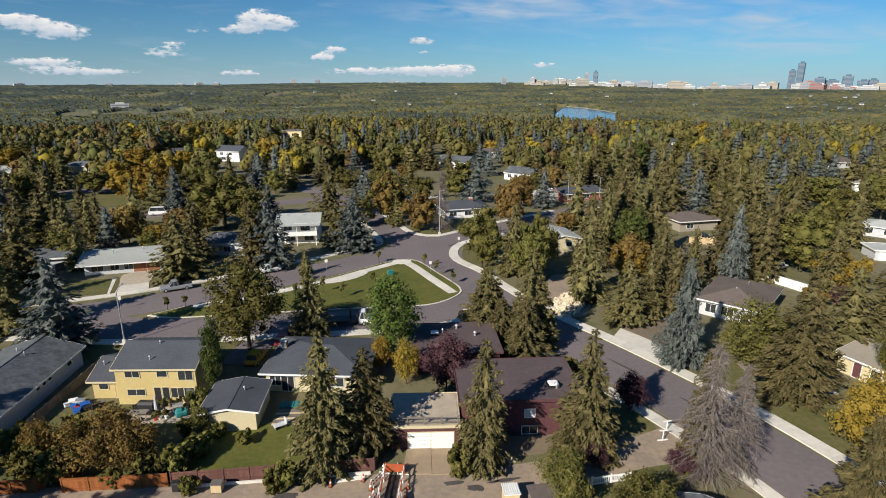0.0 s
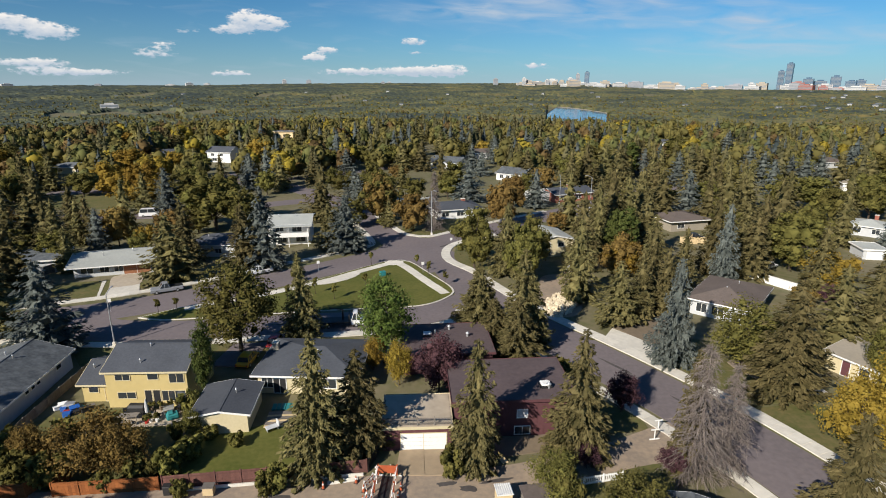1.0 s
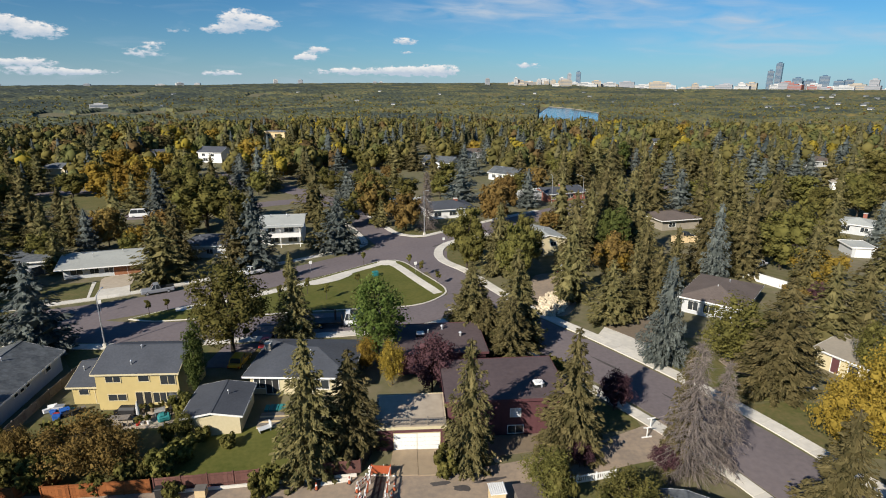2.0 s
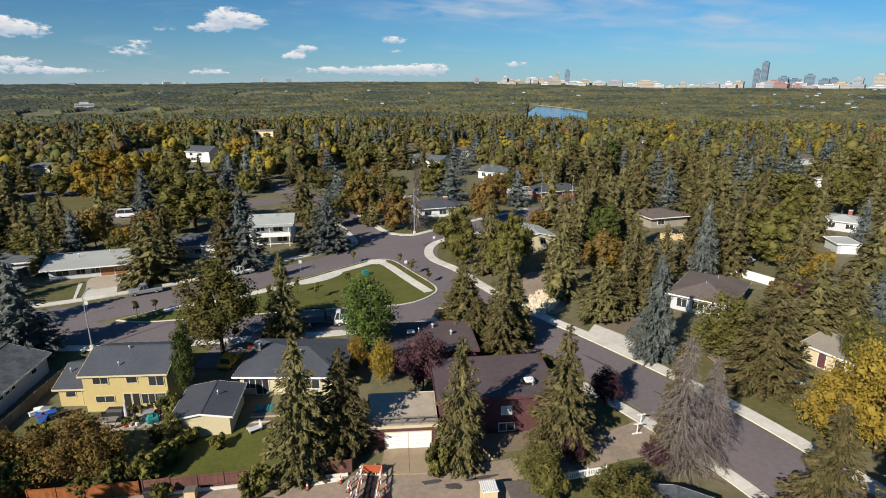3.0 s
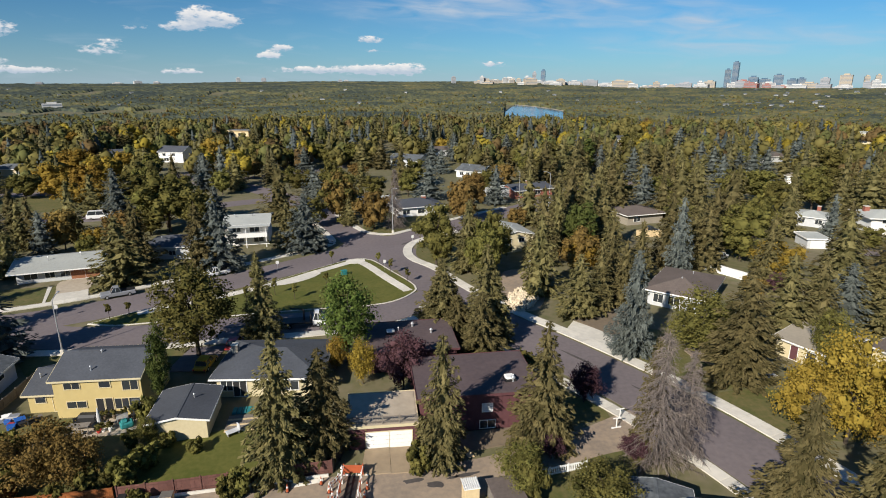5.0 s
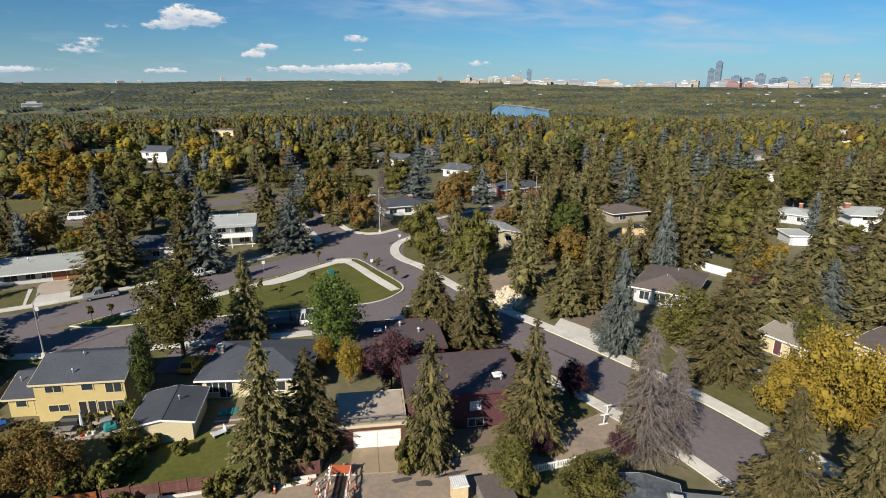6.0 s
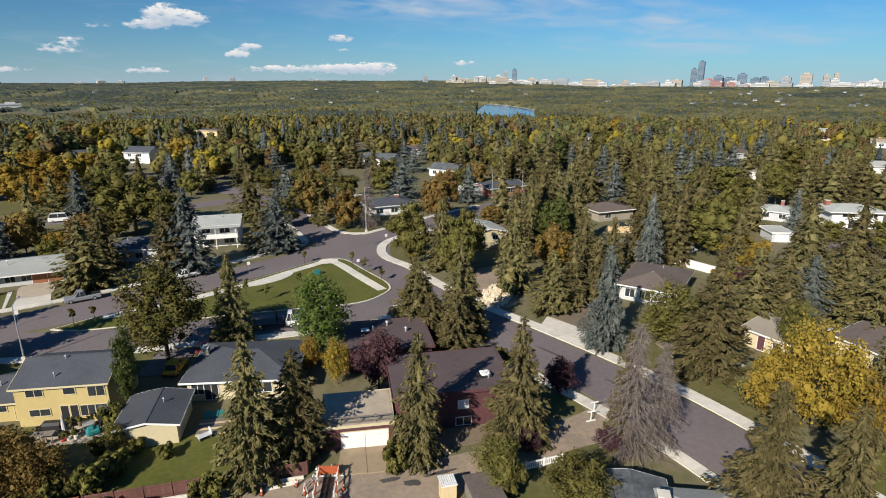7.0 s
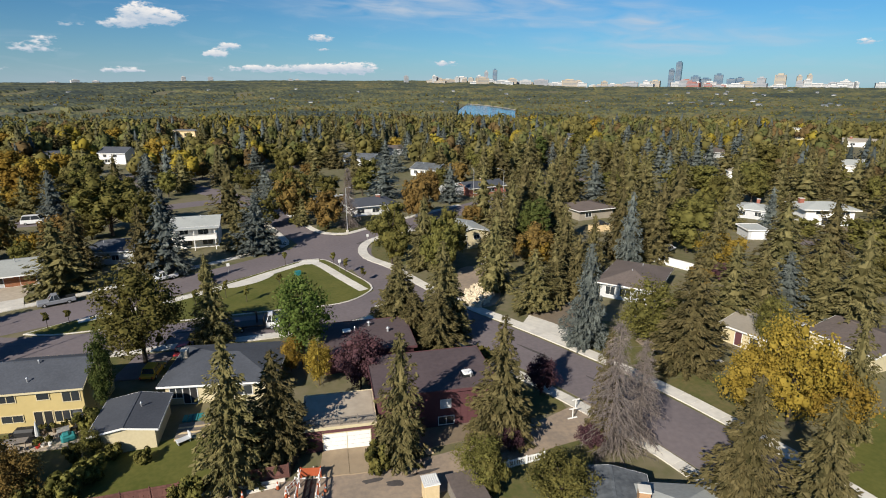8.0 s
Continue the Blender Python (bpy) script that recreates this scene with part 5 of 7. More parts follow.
house("low house with grey flat roof behind fences", -88.6, 112.0, 9.5, 9, 2.7, 14, "flat", 0, PALEBLUE, SHINGLE_GREY, eave=0.6, windows=[("f", 3, 0.9, 2, 1.2)])
house("cream flat-roofed modern house among far trees", 290, 346, 22, 14, 6.5, -42, "flat", 0, CREAM, SHINGLE_PALE, eave=0.6, windows=[("f", 5, 3.6, 4, 1.8), ("f", 14, 3.6, 5, 1.8), ("f", 8, 0.6, 4, 2.0)])
house("low house with pale brick-chimneyed roof", 292, 300, 18, 11, 3, -40, "gable", 1.6, WHITE, SHINGLE_TAN, windows=[("f", 5, 0.9, 2.4, 1.2), ("f", 12, 0.9, 2.4, 1.2)], chimneys=[(4, 5, 1.4, 5.4, BRICK)])
# houses glimpsed among the trees further off
FAR_HOUSES = [
    (-190, 232, 16, 5), (-168, 250, 18, -5), (-150, 300, 14, 10), (16, 300, 14, 10), (150, 205, 14, -20), (205, 214, 16, -12),
    (236, 190, 15, 20), (128, 330, 16, 0), (178, 262, 14, 12),
]
for k, (x, y, w, rot) in enumerate(FAR_HOUSES):
    two = k == 7
    c, m = ((SHINGLE_PALE, WHITE), (SHINGLE_GREY, CREAM), (SHINGLE, WHITE), (SHINGLE_BROWN, PALEBLUE), (SHINGLE_TAN, WHITE))[k % 5]
    house("distant %s house with %s roof among trees" % ("two-storey" if two else "low", c.name.split()[0]), x, y, w, 9.5, 5.2 if two else 2.9, rot, ("gable", "hip", "gable")[k % 3], 1.6, m, c, windows=[("f", w * 0.25, 0.9, 1.8, 1.2), ("f", w * 0.7, 0.9, 1.8, 1.2)])
    planted.append((x + w / 2, y + 5, 8))


# ---- fences ----
def fence(name, a, b, height, board, material, label, group="", bottom=0.05, rails=2, caps=False, gap=0.008, posts=2.4, post_material=None):
    """A board fence from a to b: posts, rails, and each board a piece of its own."""
    a, b = Vector((*a, 0)), Vector((*b, 0))
    way = b - a
    ob = tagged(new(name), label, "fence", group)
    ob.matrix_basis = pose(a.x, a.y, 0, 0, 0, math.degrees(math.atan2(way.y, way.x)))
    n = max(2, int(way.length / board))
    step = way.length / n
    bm = boxes((gap / 2, step - gap / 2, -0.012, 0.012, bottom, height))
    me = bpy.data.meshes.new("board")
    bm.to_mesh(me)
    bm.free()
    me.materials.append(material)
    for k in range(n):
        o = new("board", me)
        o.parent = ob
        o.matrix_basis = pose(k * step, random.uniform(-0.004, 0.004), random.uniform(-0.012, 0.012))
    for k in range(rails):
        z = height * (0.2 + 0.62 * k / max(1, rails - 1))
        part("rail", boxes((0, way.length, 0.016, 0.055, z, z + 0.09), (0, way.length, -0.05, -0.016, z, z + 0.09)), material, ob)
    m = max(1, round(way.length / posts))
    for k in range(m + 1):
        x = way.length * k / m
        part("post", boxes((x - 0.06, x + 0.06, -0.075, 0.075, -0.2, height + 0.10), bevel=0.01), post_material or material, ob)
    if caps:
        part("cap_rail", boxes((0, way.length, -0.07, 0.07, height, height + 0.04)), material, ob)
    return ob


fence("fence", (-36.7, 46.1), (-26.9, 46.9), 1.5, 0.30, REDWOOD, "new orange-stained board fence along the lane", caps=True)
fence("fence", (-55.0, 45.0), (-39.2, 46.0), 1.5, 0.30, REDWOOD, "new orange-stained board fence along the lane", caps=True)
fence("fence", (-39.2, 46.1), (-38.2, 48.9), 1.5, 0.30, REDWOOD, "short orange-stained fence return by the gate", caps=True)
fence("fence", (-41.6, 48.7), (-36.7, 48.9), 1.5, 0.30, REDWOOD, "orange-stained gate fence set back", caps=True)
fence("fence", (-36.7, 48.8), (-36.6, 46.2), 1.5, 0.30, REDWOOD, "short orange-stained fence return by the gate", caps=True)
fence("fence", (-26.6, 47.0), (-7.0, 49.3), 1.55, 0.40, OLDBOARD, "dull red board fence above a low kerb", posts=2.45)
fence("fence", (-47.0, 51), (-47.4, 62), 1.3, 0.5, GREYBOARD, "weathered board fence between two yards")
fence("fence", (-47.4, 62), (-47.6, 72), 1.3, 0.5, GREYBOARD, "brown board fence beside the long house")
fence("fence", (-6.9, 49.4), (-5.9, 53.2), 1.5, 0.24, DARK, "dark slatted gate beside the garage", gap=0.10)
fence("fence", (12.6, 46.6), (18.6, 47.8), 1.0, 0.20, WHITE, "white picket fence beside the lane", gap=0.09, posts=2.0)
fence("fence", (60.4, 134.2), (66.5, 133.6), 1.8, 0.4, PLANK, "new pale lumber fence among spruces")
fence("fence", (64.5, 137), (60.4, 134.2), 1.8, 0.4, PLANK, "new pale lumber fence among spruces")
fence("fence", (66.6, 119.6), (71.2, 117.0), 1.8, 0.35, PLANK, "new pale lumber fence by a parked car")
fence("fence", (-80.5, 112), (-77.4, 121.5), 1.9, 0.4, GREYBOARD, "tall grey board fence beside the bungalow")
part_wall = tagged(new("retaining_wall"), "long white plastered garden wall", "wall")
part_wall.matrix_basis = pose(62.6, 111.4, 0, 0, 0, -62)
part("wall", boxes((0, 12.5, -0.15, 0.15, -0.2, 1.6), bevel=0.03), WHITE, part_wall)
part("coping", boxes((-0.05, 12.55, -0.2, 0.2, 1.6, 1.68), bevel=0.01), WHITE, part_wall)
low = tagged(new("kerb_wall"), "low concrete kerb at the foot of the fence", "kerb", kind="structure")
part("kerb_block", boxes((0, 19.2, -0.22, 0, -0.1, 0.28), bevel=0.02), CONCRETE, low)
low.matrix_basis = pose(-26.4, 46.7, 0, 0, 0, 6.7)
# broad steps of boards on the terrace edge
walls = fence("railing", (-5.6, 52.95), (1.7, 53.2), 0.9, 0.30, GREYBOARD, "thin railing of slim bars on the garage terrace", gap=0.27, posts=1.8, rails=2)
walls.location.z = 2.93
walls["category"] = "railing"


# ---- vehicles ----
def paint(name, c):
    return mat(name, c, tuple(v * 0.93 for v in c), rough=0.3, scale=3, bump=0, spec=0.5)


def vehicle(name, label, x, y, rot, length, width, height, colour, style="sedan"):
    """A parked car: body with bevelled bonnet, cabin glass, four wheels with rims, lights. Its nose points along +x."""
    ob = tagged(new(name), label, "car" if style != "truck" else "truck", "parked vehicles")
    ob.matrix_basis = pose(x, y, 0.04, 0, 0, rot)
    L, W, H = length / 2, width / 2, height
    belt = 0.58 * H if style != "truck" else 0.5 * H
    bm = boxes((-L, L, -W, W, 0.30, belt), bevel=0.10) if style != "truck" else boxes((0.40 * L, L, -W, W, 0.35, belt + 0.1), bevel=0.10)
    if style == "pickup":
        bmesh.ops.translate(bm, verts=[v for v in bm.verts if v.co.z > belt - 0.2 and v.co.x > L * 0.45], vec=(0, 0, -0.10))
    elif style == "sedan":
        bmesh.ops.translate(bm, verts=[v for v in bm.verts if v.co.z > belt - 0.2 and v.co.x > L * 0.4], vec=(-0.1, 0, -0.14))
    body = part("body", bm, colour, ob)
    c0, c1 = {"sedan": (-0.70, 0.38), "pickup": (-0.18, 0.42), "truck": (0.42, 0.90), "van": (-0.92, 0.5)}[style]
    cb = bmesh.new()
    low = [cb.verts.new((a * L, b * (W - 0.04), belt - 0.02)) for a, b in ((c0, -1), (c1, -1), (c1, 1), (c0, 1))]
    top = [cb.verts.new((a * L, b * (W - 0.22), H)) for a, b in ((c0 + 0.12, -1), (c1 - 0.20, -1), (c1 - 0.20, 1), (c0 + 0.12, 1))]
    cb.faces.new(top)
    for i in range(4):
        cb.faces.new((low[i], low[(i + 1) % 4], top[(i + 1) % 4], top[i]))
    part("cabin_glass", cb, PANE, ob)
    part("cabin_roof", boxes(((c0 + 0.10) * L, (c1 - 0.18) * L, -W + 0.2, W - 0.2, H - 0.02, H + 0.05), bevel=0.02), colour, ob)
    for s in (-1, 1):
        pb = bmesh.new()
        for u0, u1 in ((c0, c0 + 0.12), (c1, c1 - 0.20), ((c0 + c1) / 2, (c0 + c1) / 2)):
            rod(pb, (u0 * L, s * (W - 0.045), belt - 0.03), (u1 * L, s * (W - 0.215), H), 0.05, 0.05, 4)
        part("pillar", pb, colour, ob)
    if style == "pickup":
        part("cargo_bed", boxes((-L + 0.12, c0 * L - 0.08, -W + 0.14, W - 0.14, belt - 0.05, belt + 0.012)), DARK, ob)
    if style == "truck":
        part("chassis", boxes((-L, 0.5 * L, -0.5, 0.5, 0.5, 0.85)), DARK, ob)
        part("flat_bed", boxes((-L, 0.36 * L, -W - 0.1, W + 0.1, 0.85, 1.05), (-L, -L + 0.1, -W, W, 1.05, 1.6), (0.30 * L, 0.36 * L, -W, W, 1.05, 2.1), bevel=0.02), DARK, ob)
        cr = rod(rod(bmesh.new(), (0.1, 0, 1.0), (0.1, 0, 2.9), 0.16, 0.14), (0.1, 0, 2.8), (-2.0, 0, 3.1), 0.12, 0.1)
        part("crane_arm", cr, DARK, ob)
    for sx in (-0.62, 0.64):
        for s in (-1, 1):
            wb = rod(bmesh.new(), (sx * L, s * (W - 0.20), 0.34), (sx * L, s * (W + 0.02), 0.34), 0.34, 0.34, 14)
            wheel = part("wheel", wb, TYRE, ob)
            part("rim", rod(bmesh.new(), (sx * L, s * (W + 0.0), 0.34), (sx * L, s * (W + 0.035), 0.34), 0.2, 0.17, 10), STEEL, wheel)
    for s in (-1, 1):
        part("headlight", boxes((L - 0.06, L + 0.015, s * W * 0.78 - 0.17, s * W * 0.78 + 0.17, belt - 0.32, belt - 0.16), bevel=0.01), WHITE, body)
        part("tail_light", boxes((-L - 0.015, -L + 0.05, s * W * 0.82 - 0.10, s * W * 0.82 + 0.10, belt - 0.35, belt - 0.12), bevel=0.01), RED, body)
    part("bumper", boxes((L - 0.03, L + 0.06, -W * 0.9, W * 0.9, 0.34, 0.50), (-L - 0.06, -L + 0.03, -W * 0.9, W * 0.9, 0.34, 0.50), bevel=0.02), DARK, ob)
    return ob


SILVER, WHITECAR, GOLD, REDCAR, DARKCAR, BLUECAR = paint("silver paint", (0.24, 0.25, 0.27)), paint("white car paint", (0.72, 0.72, 0.72)), paint("yellow taxi paint", (0.50, 0.30, 0.02)), paint("dark red paint", (0.16, 0.02, 0.03)), paint("dark car paint", (0.03, 0.035, 0.04)), paint("blue car paint", (0.10, 0.15, 0.26))
vehicle("pickup_truck", "grey pickup truck parked at the kerb", -51.0, 102.2, 208, 5.7, 1.95, 1.85, SILVER, "pickup")
vehicle("parked_car", "white pickup parked under a leafy tree", -36.6, 112.6, 217, 5.4, 1.9, 1.75, WHITECAR, "pickup")
vehicle("work_truck", "white flatbed work truck with a dark crane", -15.2, 86.0, 7, 7.0, 2.1, 2.3, WHITECAR, "truck")
vehicle("parked_car", "yellow car on a shaded driveway", -26.6, 73.2, 85, 4.5, 1.8, 1.5, GOLD)
vehicle("parked_car", "dark red car near the pavement", -24.2, 79.2, 88, 4.4, 1.8, 1.5, REDCAR)
vehicle("parked_car", "silver car parked by a pale fence", 71.4, 114.8, 35, 4.5, 1.8, 1.5, WHITECAR)
vehicle("parked_car", "white van beside a far bungalow", -84.5, 166.4, 12, 6.4, 2.2, 2.4, WHITECAR, "van")
vehicle("parked_car", "dark red car on the shaded street", -71.5, 86.2, 18, 4.5, 1.8, 1.45, REDCAR)
vehicle("parked_car", "blue car behind the bungalow", 78.5, 104.8, -20, 4.5, 1.8, 1.5, BLUECAR)
vehicle("parked_car", "dark car in a tree-shaded yard", 66.0, 139.0, 15, 4.5, 1.8, 1.5, DARKCAR)
vehicle("parked_car", "white car on the far street", 47.5, 170.2, 41, 4.5, 1.8, 1.5, WHITECAR)
vehicle("parked_car", "white car outside a bungalow", 28.6, 112.4, 60, 4.5, 1.8, 1.5, WHITECAR)


# ---- street furniture ----
def street_lamp(x, y, h, arm, rot, label="slim steel street lamp with one arm"):
    ob = tagged(new("street_lamp"), label, "street lamp", "street lamps")
    ob.matrix_basis = pose(x, y, 0.0, 0, 0, rot)
    part("base", boxes((-0.25, 0.25, -0.25, 0.25, 0, 0.7), bevel=0.04), CONCRETE, ob)
    part("pole", rod(bmesh.new(), (0, 0, 0.65), (0, 0, h), 0.11, 0.06, 10), STEEL, ob)
    ab = bmesh.new()
    p = Vector((0, 0, h - 0.05))
    for k in range(4):
        q = Vector((arm * (k + 1) / 4, 0, h + 0.45 * math.sin((k + 1) / 4 * 1.57)))
        rod(ab, p, q, 0.045, 0.045, 6)
        p = q
    part("arm", ab, STEEL, ob)
    part("lamp_head", boxes((arm - 0.1, arm + 0.55, -0.13, 0.13, h + 0.36, h + 0.50), bevel=0.04), STEEL, ob)
    return ob


street_lamp(-48.4, 78.9, 8.2, 2.2, 100)
street_lamp(-0.9, 143.4, 11.6, 2.0, -60)
street_lamp(47.0, 168.4, 11.0, 2.0, 130)
street_lamp(40.6, 182.0, 9.0, 1.8, 90)


def sign_post(x, y):
    ob = tagged(new("sign_post"), "short metal sign post with small plate", "sign", "sign posts")
    ob.matrix_basis = pose(x, y, 0.1, 0, 0, 20)
    part("pole", rod(bmesh.new(), (0, 0, 0), (0, 0, 2.4), 0.03, 0.03, 6), STEEL, ob)
    part("plate", boxes((-0.3, 0.3, -0.06, -0.035, 1.75, 2.4), bevel=0.01), WHITE, ob)


for x, y in ((-2.6, 112.5), (3.8, 131.6), (-17.2, 133.2), (-24.5, 113.6), (-56.2, 92.2)):
    sign_post(x, y)


def sapling(x, y, h):
    ob = tagged(new("sapling"), "young staked street tree with thin yellowing leaves", "sapling", "park saplings")
    ob.matrix_basis = pose(x, y, 0.15, 0, 0, random.uniform(0, 360)) @ Matrix.Diagonal((1, 1, h / 3, 1))
    if "sapling" not in PROTOTYPES:
        PROTOTYPES["sapling"] = broadleaf_meshes(3.0, 0.6, 12, 10, 77, LEAF["olive"], low=0.4)
    for n, me in zip(("trunk", "crown"), PROTOTYPES["sapling"]):
        new(n, me).parent = ob


for x, y, h in ((-3.9, 115.5, 3.4), (-1.4, 110.4, 3.4), (1.9, 105.0, 3.0), (-14, 118.6, 3.0), (-28.0, 106.2, 2.8), (-22.5, 100.2, 3.6), (-18.5, 97.5, 3.2), (-13.6, 104.2, 3.0), (-27, 97.5, 3.0), (-45, 92.6, 2.6), (-47.2, 90.6, 3.2)):
    sapling(x, y, h)
green_box = tagged(new("utility_box"), "small green utility box on the lawn", "utility box")
green_box.matrix_basis = pose(-10.8, 110.6, 0.15, 0, 0, 25) @ Matrix.Diagonal((0.7, 0.7, 0.8, 1))
part("cabinet", boxes((-0.8, 0.8, -0.6, 0.6, 0, 1.1), bevel=0.06), TEAL, green_box)
part("lid", boxes((-0.85, 0.85, -0.65, 0.65, 1.1, 1.18), bevel=0.02), TEAL, green_box)

# ---- the dug trench in the lane, with its barriers and cones ----
shoring = tagged(new("trench_shoring"), "orange and white barrier round an open trench", "barrier")
shoring.matrix_basis = pose(-5.2, 43.6, 0.02, 0, 0, -4)
# the trench is a flat black sheet on the lane, with no hollow
part("trench_cover", boxes((-0.55, 0.55, 0, 5.0, 0.0, 0.03)), DARK, shoring, "flat black sheet where the trench lies")
for s in (-1, 1):
    for k in range(5):
        part("post", boxes((s * 0.95 - 0.06, s * 0.95 + 0.06, 0.1 + 1.25 * k, 0.22 + 1.25 * k, 0, 1.35), bevel=0.01), WHITE if k % 2 else ORANGE, shoring)
    for z in (0.55, 1.05):
        part("rail", boxes((s * 0.95 - 0.03, s * 0.95 + 0.03, 0.1, 5.2, z, z + 0.14)), ORANGE if z < 1 else WHITE, shoring)
    part("foot", boxes((s * 0.95 - 0.5, s * 0.95 + 0.5, 5.1, 5.25, 0, 0.12), bevel=0.02), WHITE, shoring)
part("barrier_board", boxes((-1.0, 1.0, 5.05, 5.13, 0.35, 1.25), bevel=0.01), ORANGE, shoring, "orange barrier board")


def cone(x, y):
    ob = tagged(new("traffic_cone"), "orange traffic cone with a white band", "traffic cone", "traffic cones")
    ob.matrix_basis = pose(x, y, 0.022, 0, 0, random.uniform(0, 90))
    part("foot", boxes((-0.2, 0.2, -0.2, 0.2, 0, 0.05), bevel=0.01), DARK, ob)
    part("body", rod(bmesh.new(), (0, 0, 0.05), (0, 0, 0.85), 0.16, 0.04, 10), ORANGE, ob)
    part("band", rod(bmesh.new(), (0, 0, 0.45), (0, 0, 0.62), 0.108, 0.085, 10), WHITE, ob)


for x, y in ((-11.0, 46.9), (-7.9, 47.7), (-7.0, 46.4), (-6.6, 45.6), (-3.4, 46.6), (-6.9, 44.9), (-3.6, 45.3)):
    cone(x, y)
def barricade(x, y, rot):
    """A folding barricade: two pairs of splayed legs and two striped boards."""
    ob = tagged(new("barricade"), "folding barricade with orange and white striped boards", "barricade", "lane barricades")
    ob.matrix_basis = pose(x, y, 0.022, 0, 0, rot)
    for sx in (-0.7, 0.7):
        for sy in (-0.28, 0.28):
            part("leg", rod(bmesh.new(), (sx, sy, 0.0), (sx, sy * 0.12, 1.1), 0.035, 0.03, 6), WHITE, ob)
    for z in (0.45, 0.8):
        board = part("board", boxes((-0.85, 0.85, -0.20 + 0.12 * z, -0.17 + 0.12 * z, z, z + 0.2), bevel=0.006), WHITE, ob)
        for k in range(3):
            part("stripe", boxes((-0.7 + 0.52 * k, -0.46 + 0.52 * k, -0.205 + 0.12 * z, -0.198 + 0.12 * z, z + 0.01, z + 0.19)), ORANGE, board, "orange stripe")


for x, y, rot in ((-6.8, 44.4, 70), (-3.9, 44.2, 100), (-5.3, 49.0, 5), (-6.6, 47.2, 60)):
    barricade(x, y, rot)
rebar = tagged(new("pipe_bundle"), "pale bundle of pipes lying beside the lane", "pipes")
rb = bmesh.new()
for k in range(5):
    rod(rb, (0, 0.12 * k, 0.06), (3.0, 0.12 * k, 0.06), 0.06, 0.06, 6)
part("pipe", rb, CONCRETE, rebar)
rebar.matrix_basis = pose(-10.7, 47.4, 0.02, 0, 0, 12)
bin_ = tagged(new("refuse_bin"), "dark wheeled refuse bin by the fence", "bin")
bin_.matrix_basis = pose(-25.8, 46.3, 0.02, 0, 0, 5)
part("body", boxes((-0.35, 0.35, -0.3, 0.3, 0.05, 1.0), (0.5, 1.2, -0.3, 0.3, 0.05, 0.8), bevel=0.05), DARK, bin_)
part("lid", boxes((-0.38, 0.38, -0.34, 0.32, 1.0, 1.07), bevel=0.02), DARK, bin_)
crate = tagged(new("planter_box"), "weathered cream cabinet standing in the lane", "cabinet")
crate.matrix_basis = pose(-21.8, 46.2, 0.02, 0, 0, 4)
part("body", boxes((-0.5, 0.5, -0.4, 0.4, 0.15, 1.0), bevel=0.03), PLANK, crate)
part("top", boxes((-0.56, 0.56, -0.46, 0.46, 1.0, 1.08), bevel=0.02), GREYBOARD, crate)
for s in (-0.4, 0.4):
    part("leg", boxes((s - 0.05, s + 0.05, -0.3, 0.3, 0, 0.16)), GREYBOARD, crate)
shed = tagged(new("garden_kiosk"), "small tan shed with a corrugated white roof", "shed")
shed.matrix_basis = pose(6.3, 44.2, 0.0, 0, 0, 6)
part("body", boxes((-0.7, 0.7, -0.7, 0.7, 0, 1.9), bevel=0.03), PLANK, shed)
part("roof", boxes((-0.78, 0.78, -0.78, 0.78, 1.88, 1.96)), WHITE, shed)
for k in range(8):
    part("roof_rib", boxes((-0.8 + 0.2 * k, -0.69 + 0.2 * k, -0.8, 0.8, 1.955, 2.02)), WHITE, shed)
lean = tagged(new("garden_shed"), "dark wooden lean-to with a brown roof", "shed")
lean.matrix_basis = pose(8.2, 43.4, 0, 0, 0, 8)
part("body", boxes((0, 2.6, -2.5, 1.4, 0, 1.7)), GREYBOARD, lean)
part("roof", boxes((-0.2, 2.8, -2.6, 1.6, 1.7, 1.8), bevel=0.02), SHINGLE_BROWN, lean)
plank = tagged(new("lumber_sheet"), "pale board lying on bare earth", "board")
plank.matrix_basis = pose(7.1, 50.9, 0.09, 0, 0, 20)
part("sheet", boxes((-0.35, 0.35, -0.5, 0.5, 0, 0.05), bevel=0.01), PLANK, plank)

# ---- roof furniture of the maroon house ----
for x, y, rot in ((12.6, 57.2, 8), (-1.2, 75.5, 4)):
    ob = tagged(new("skylight"), "white domed skylight on a flat roof", "skylight", "roof skylights")
    zz = 4.71 if y < 65 else 3.06
    ob.matrix_basis = pose(x, y + 0.9 if y < 60 else y, zz, 0, 0, rot) @ Matrix.Diagonal((1.3, 1.3, 1.2, 1))
    part("curb", boxes((-0.5, 0.5, -0.5, 0.5, 0, 0.2), bevel=0.02), DARK, ob)
    part("dome", boxes((-0.45, 0.45, -0.45, 0.45, 0.2, 0.38), bevel=0.12), WHITE, ob)
for x, y, zz in ((12.9, 57.6, 4.7), (2.0, 77.4, 3.06), (4.6, 75.0, 3.06)):
    ob = tagged(new("roof_vent"), "grey roof vent with a cowl", "roof vent", "roof vents")
    ob.matrix_basis = pose(x, y, zz)
    part("pipe", rod(bmesh.new(), (0, 0, 0), (0, 0, 0.6), 0.16, 0.13, 8), STEEL, ob)
    part("cowl", rod(bmesh.new(), (0, 0, 0.55), (0, 0, 0.75), 0.3, 0.1, 8), STEEL, ob)
# panel joints on the maroon front
for k in range(17):
    part("batten", boxes((0.4 + 0.8 * k, 0.44 + 0.8 * k, -0.028, -0.003, 0, 4.4)), MAROON, mh)

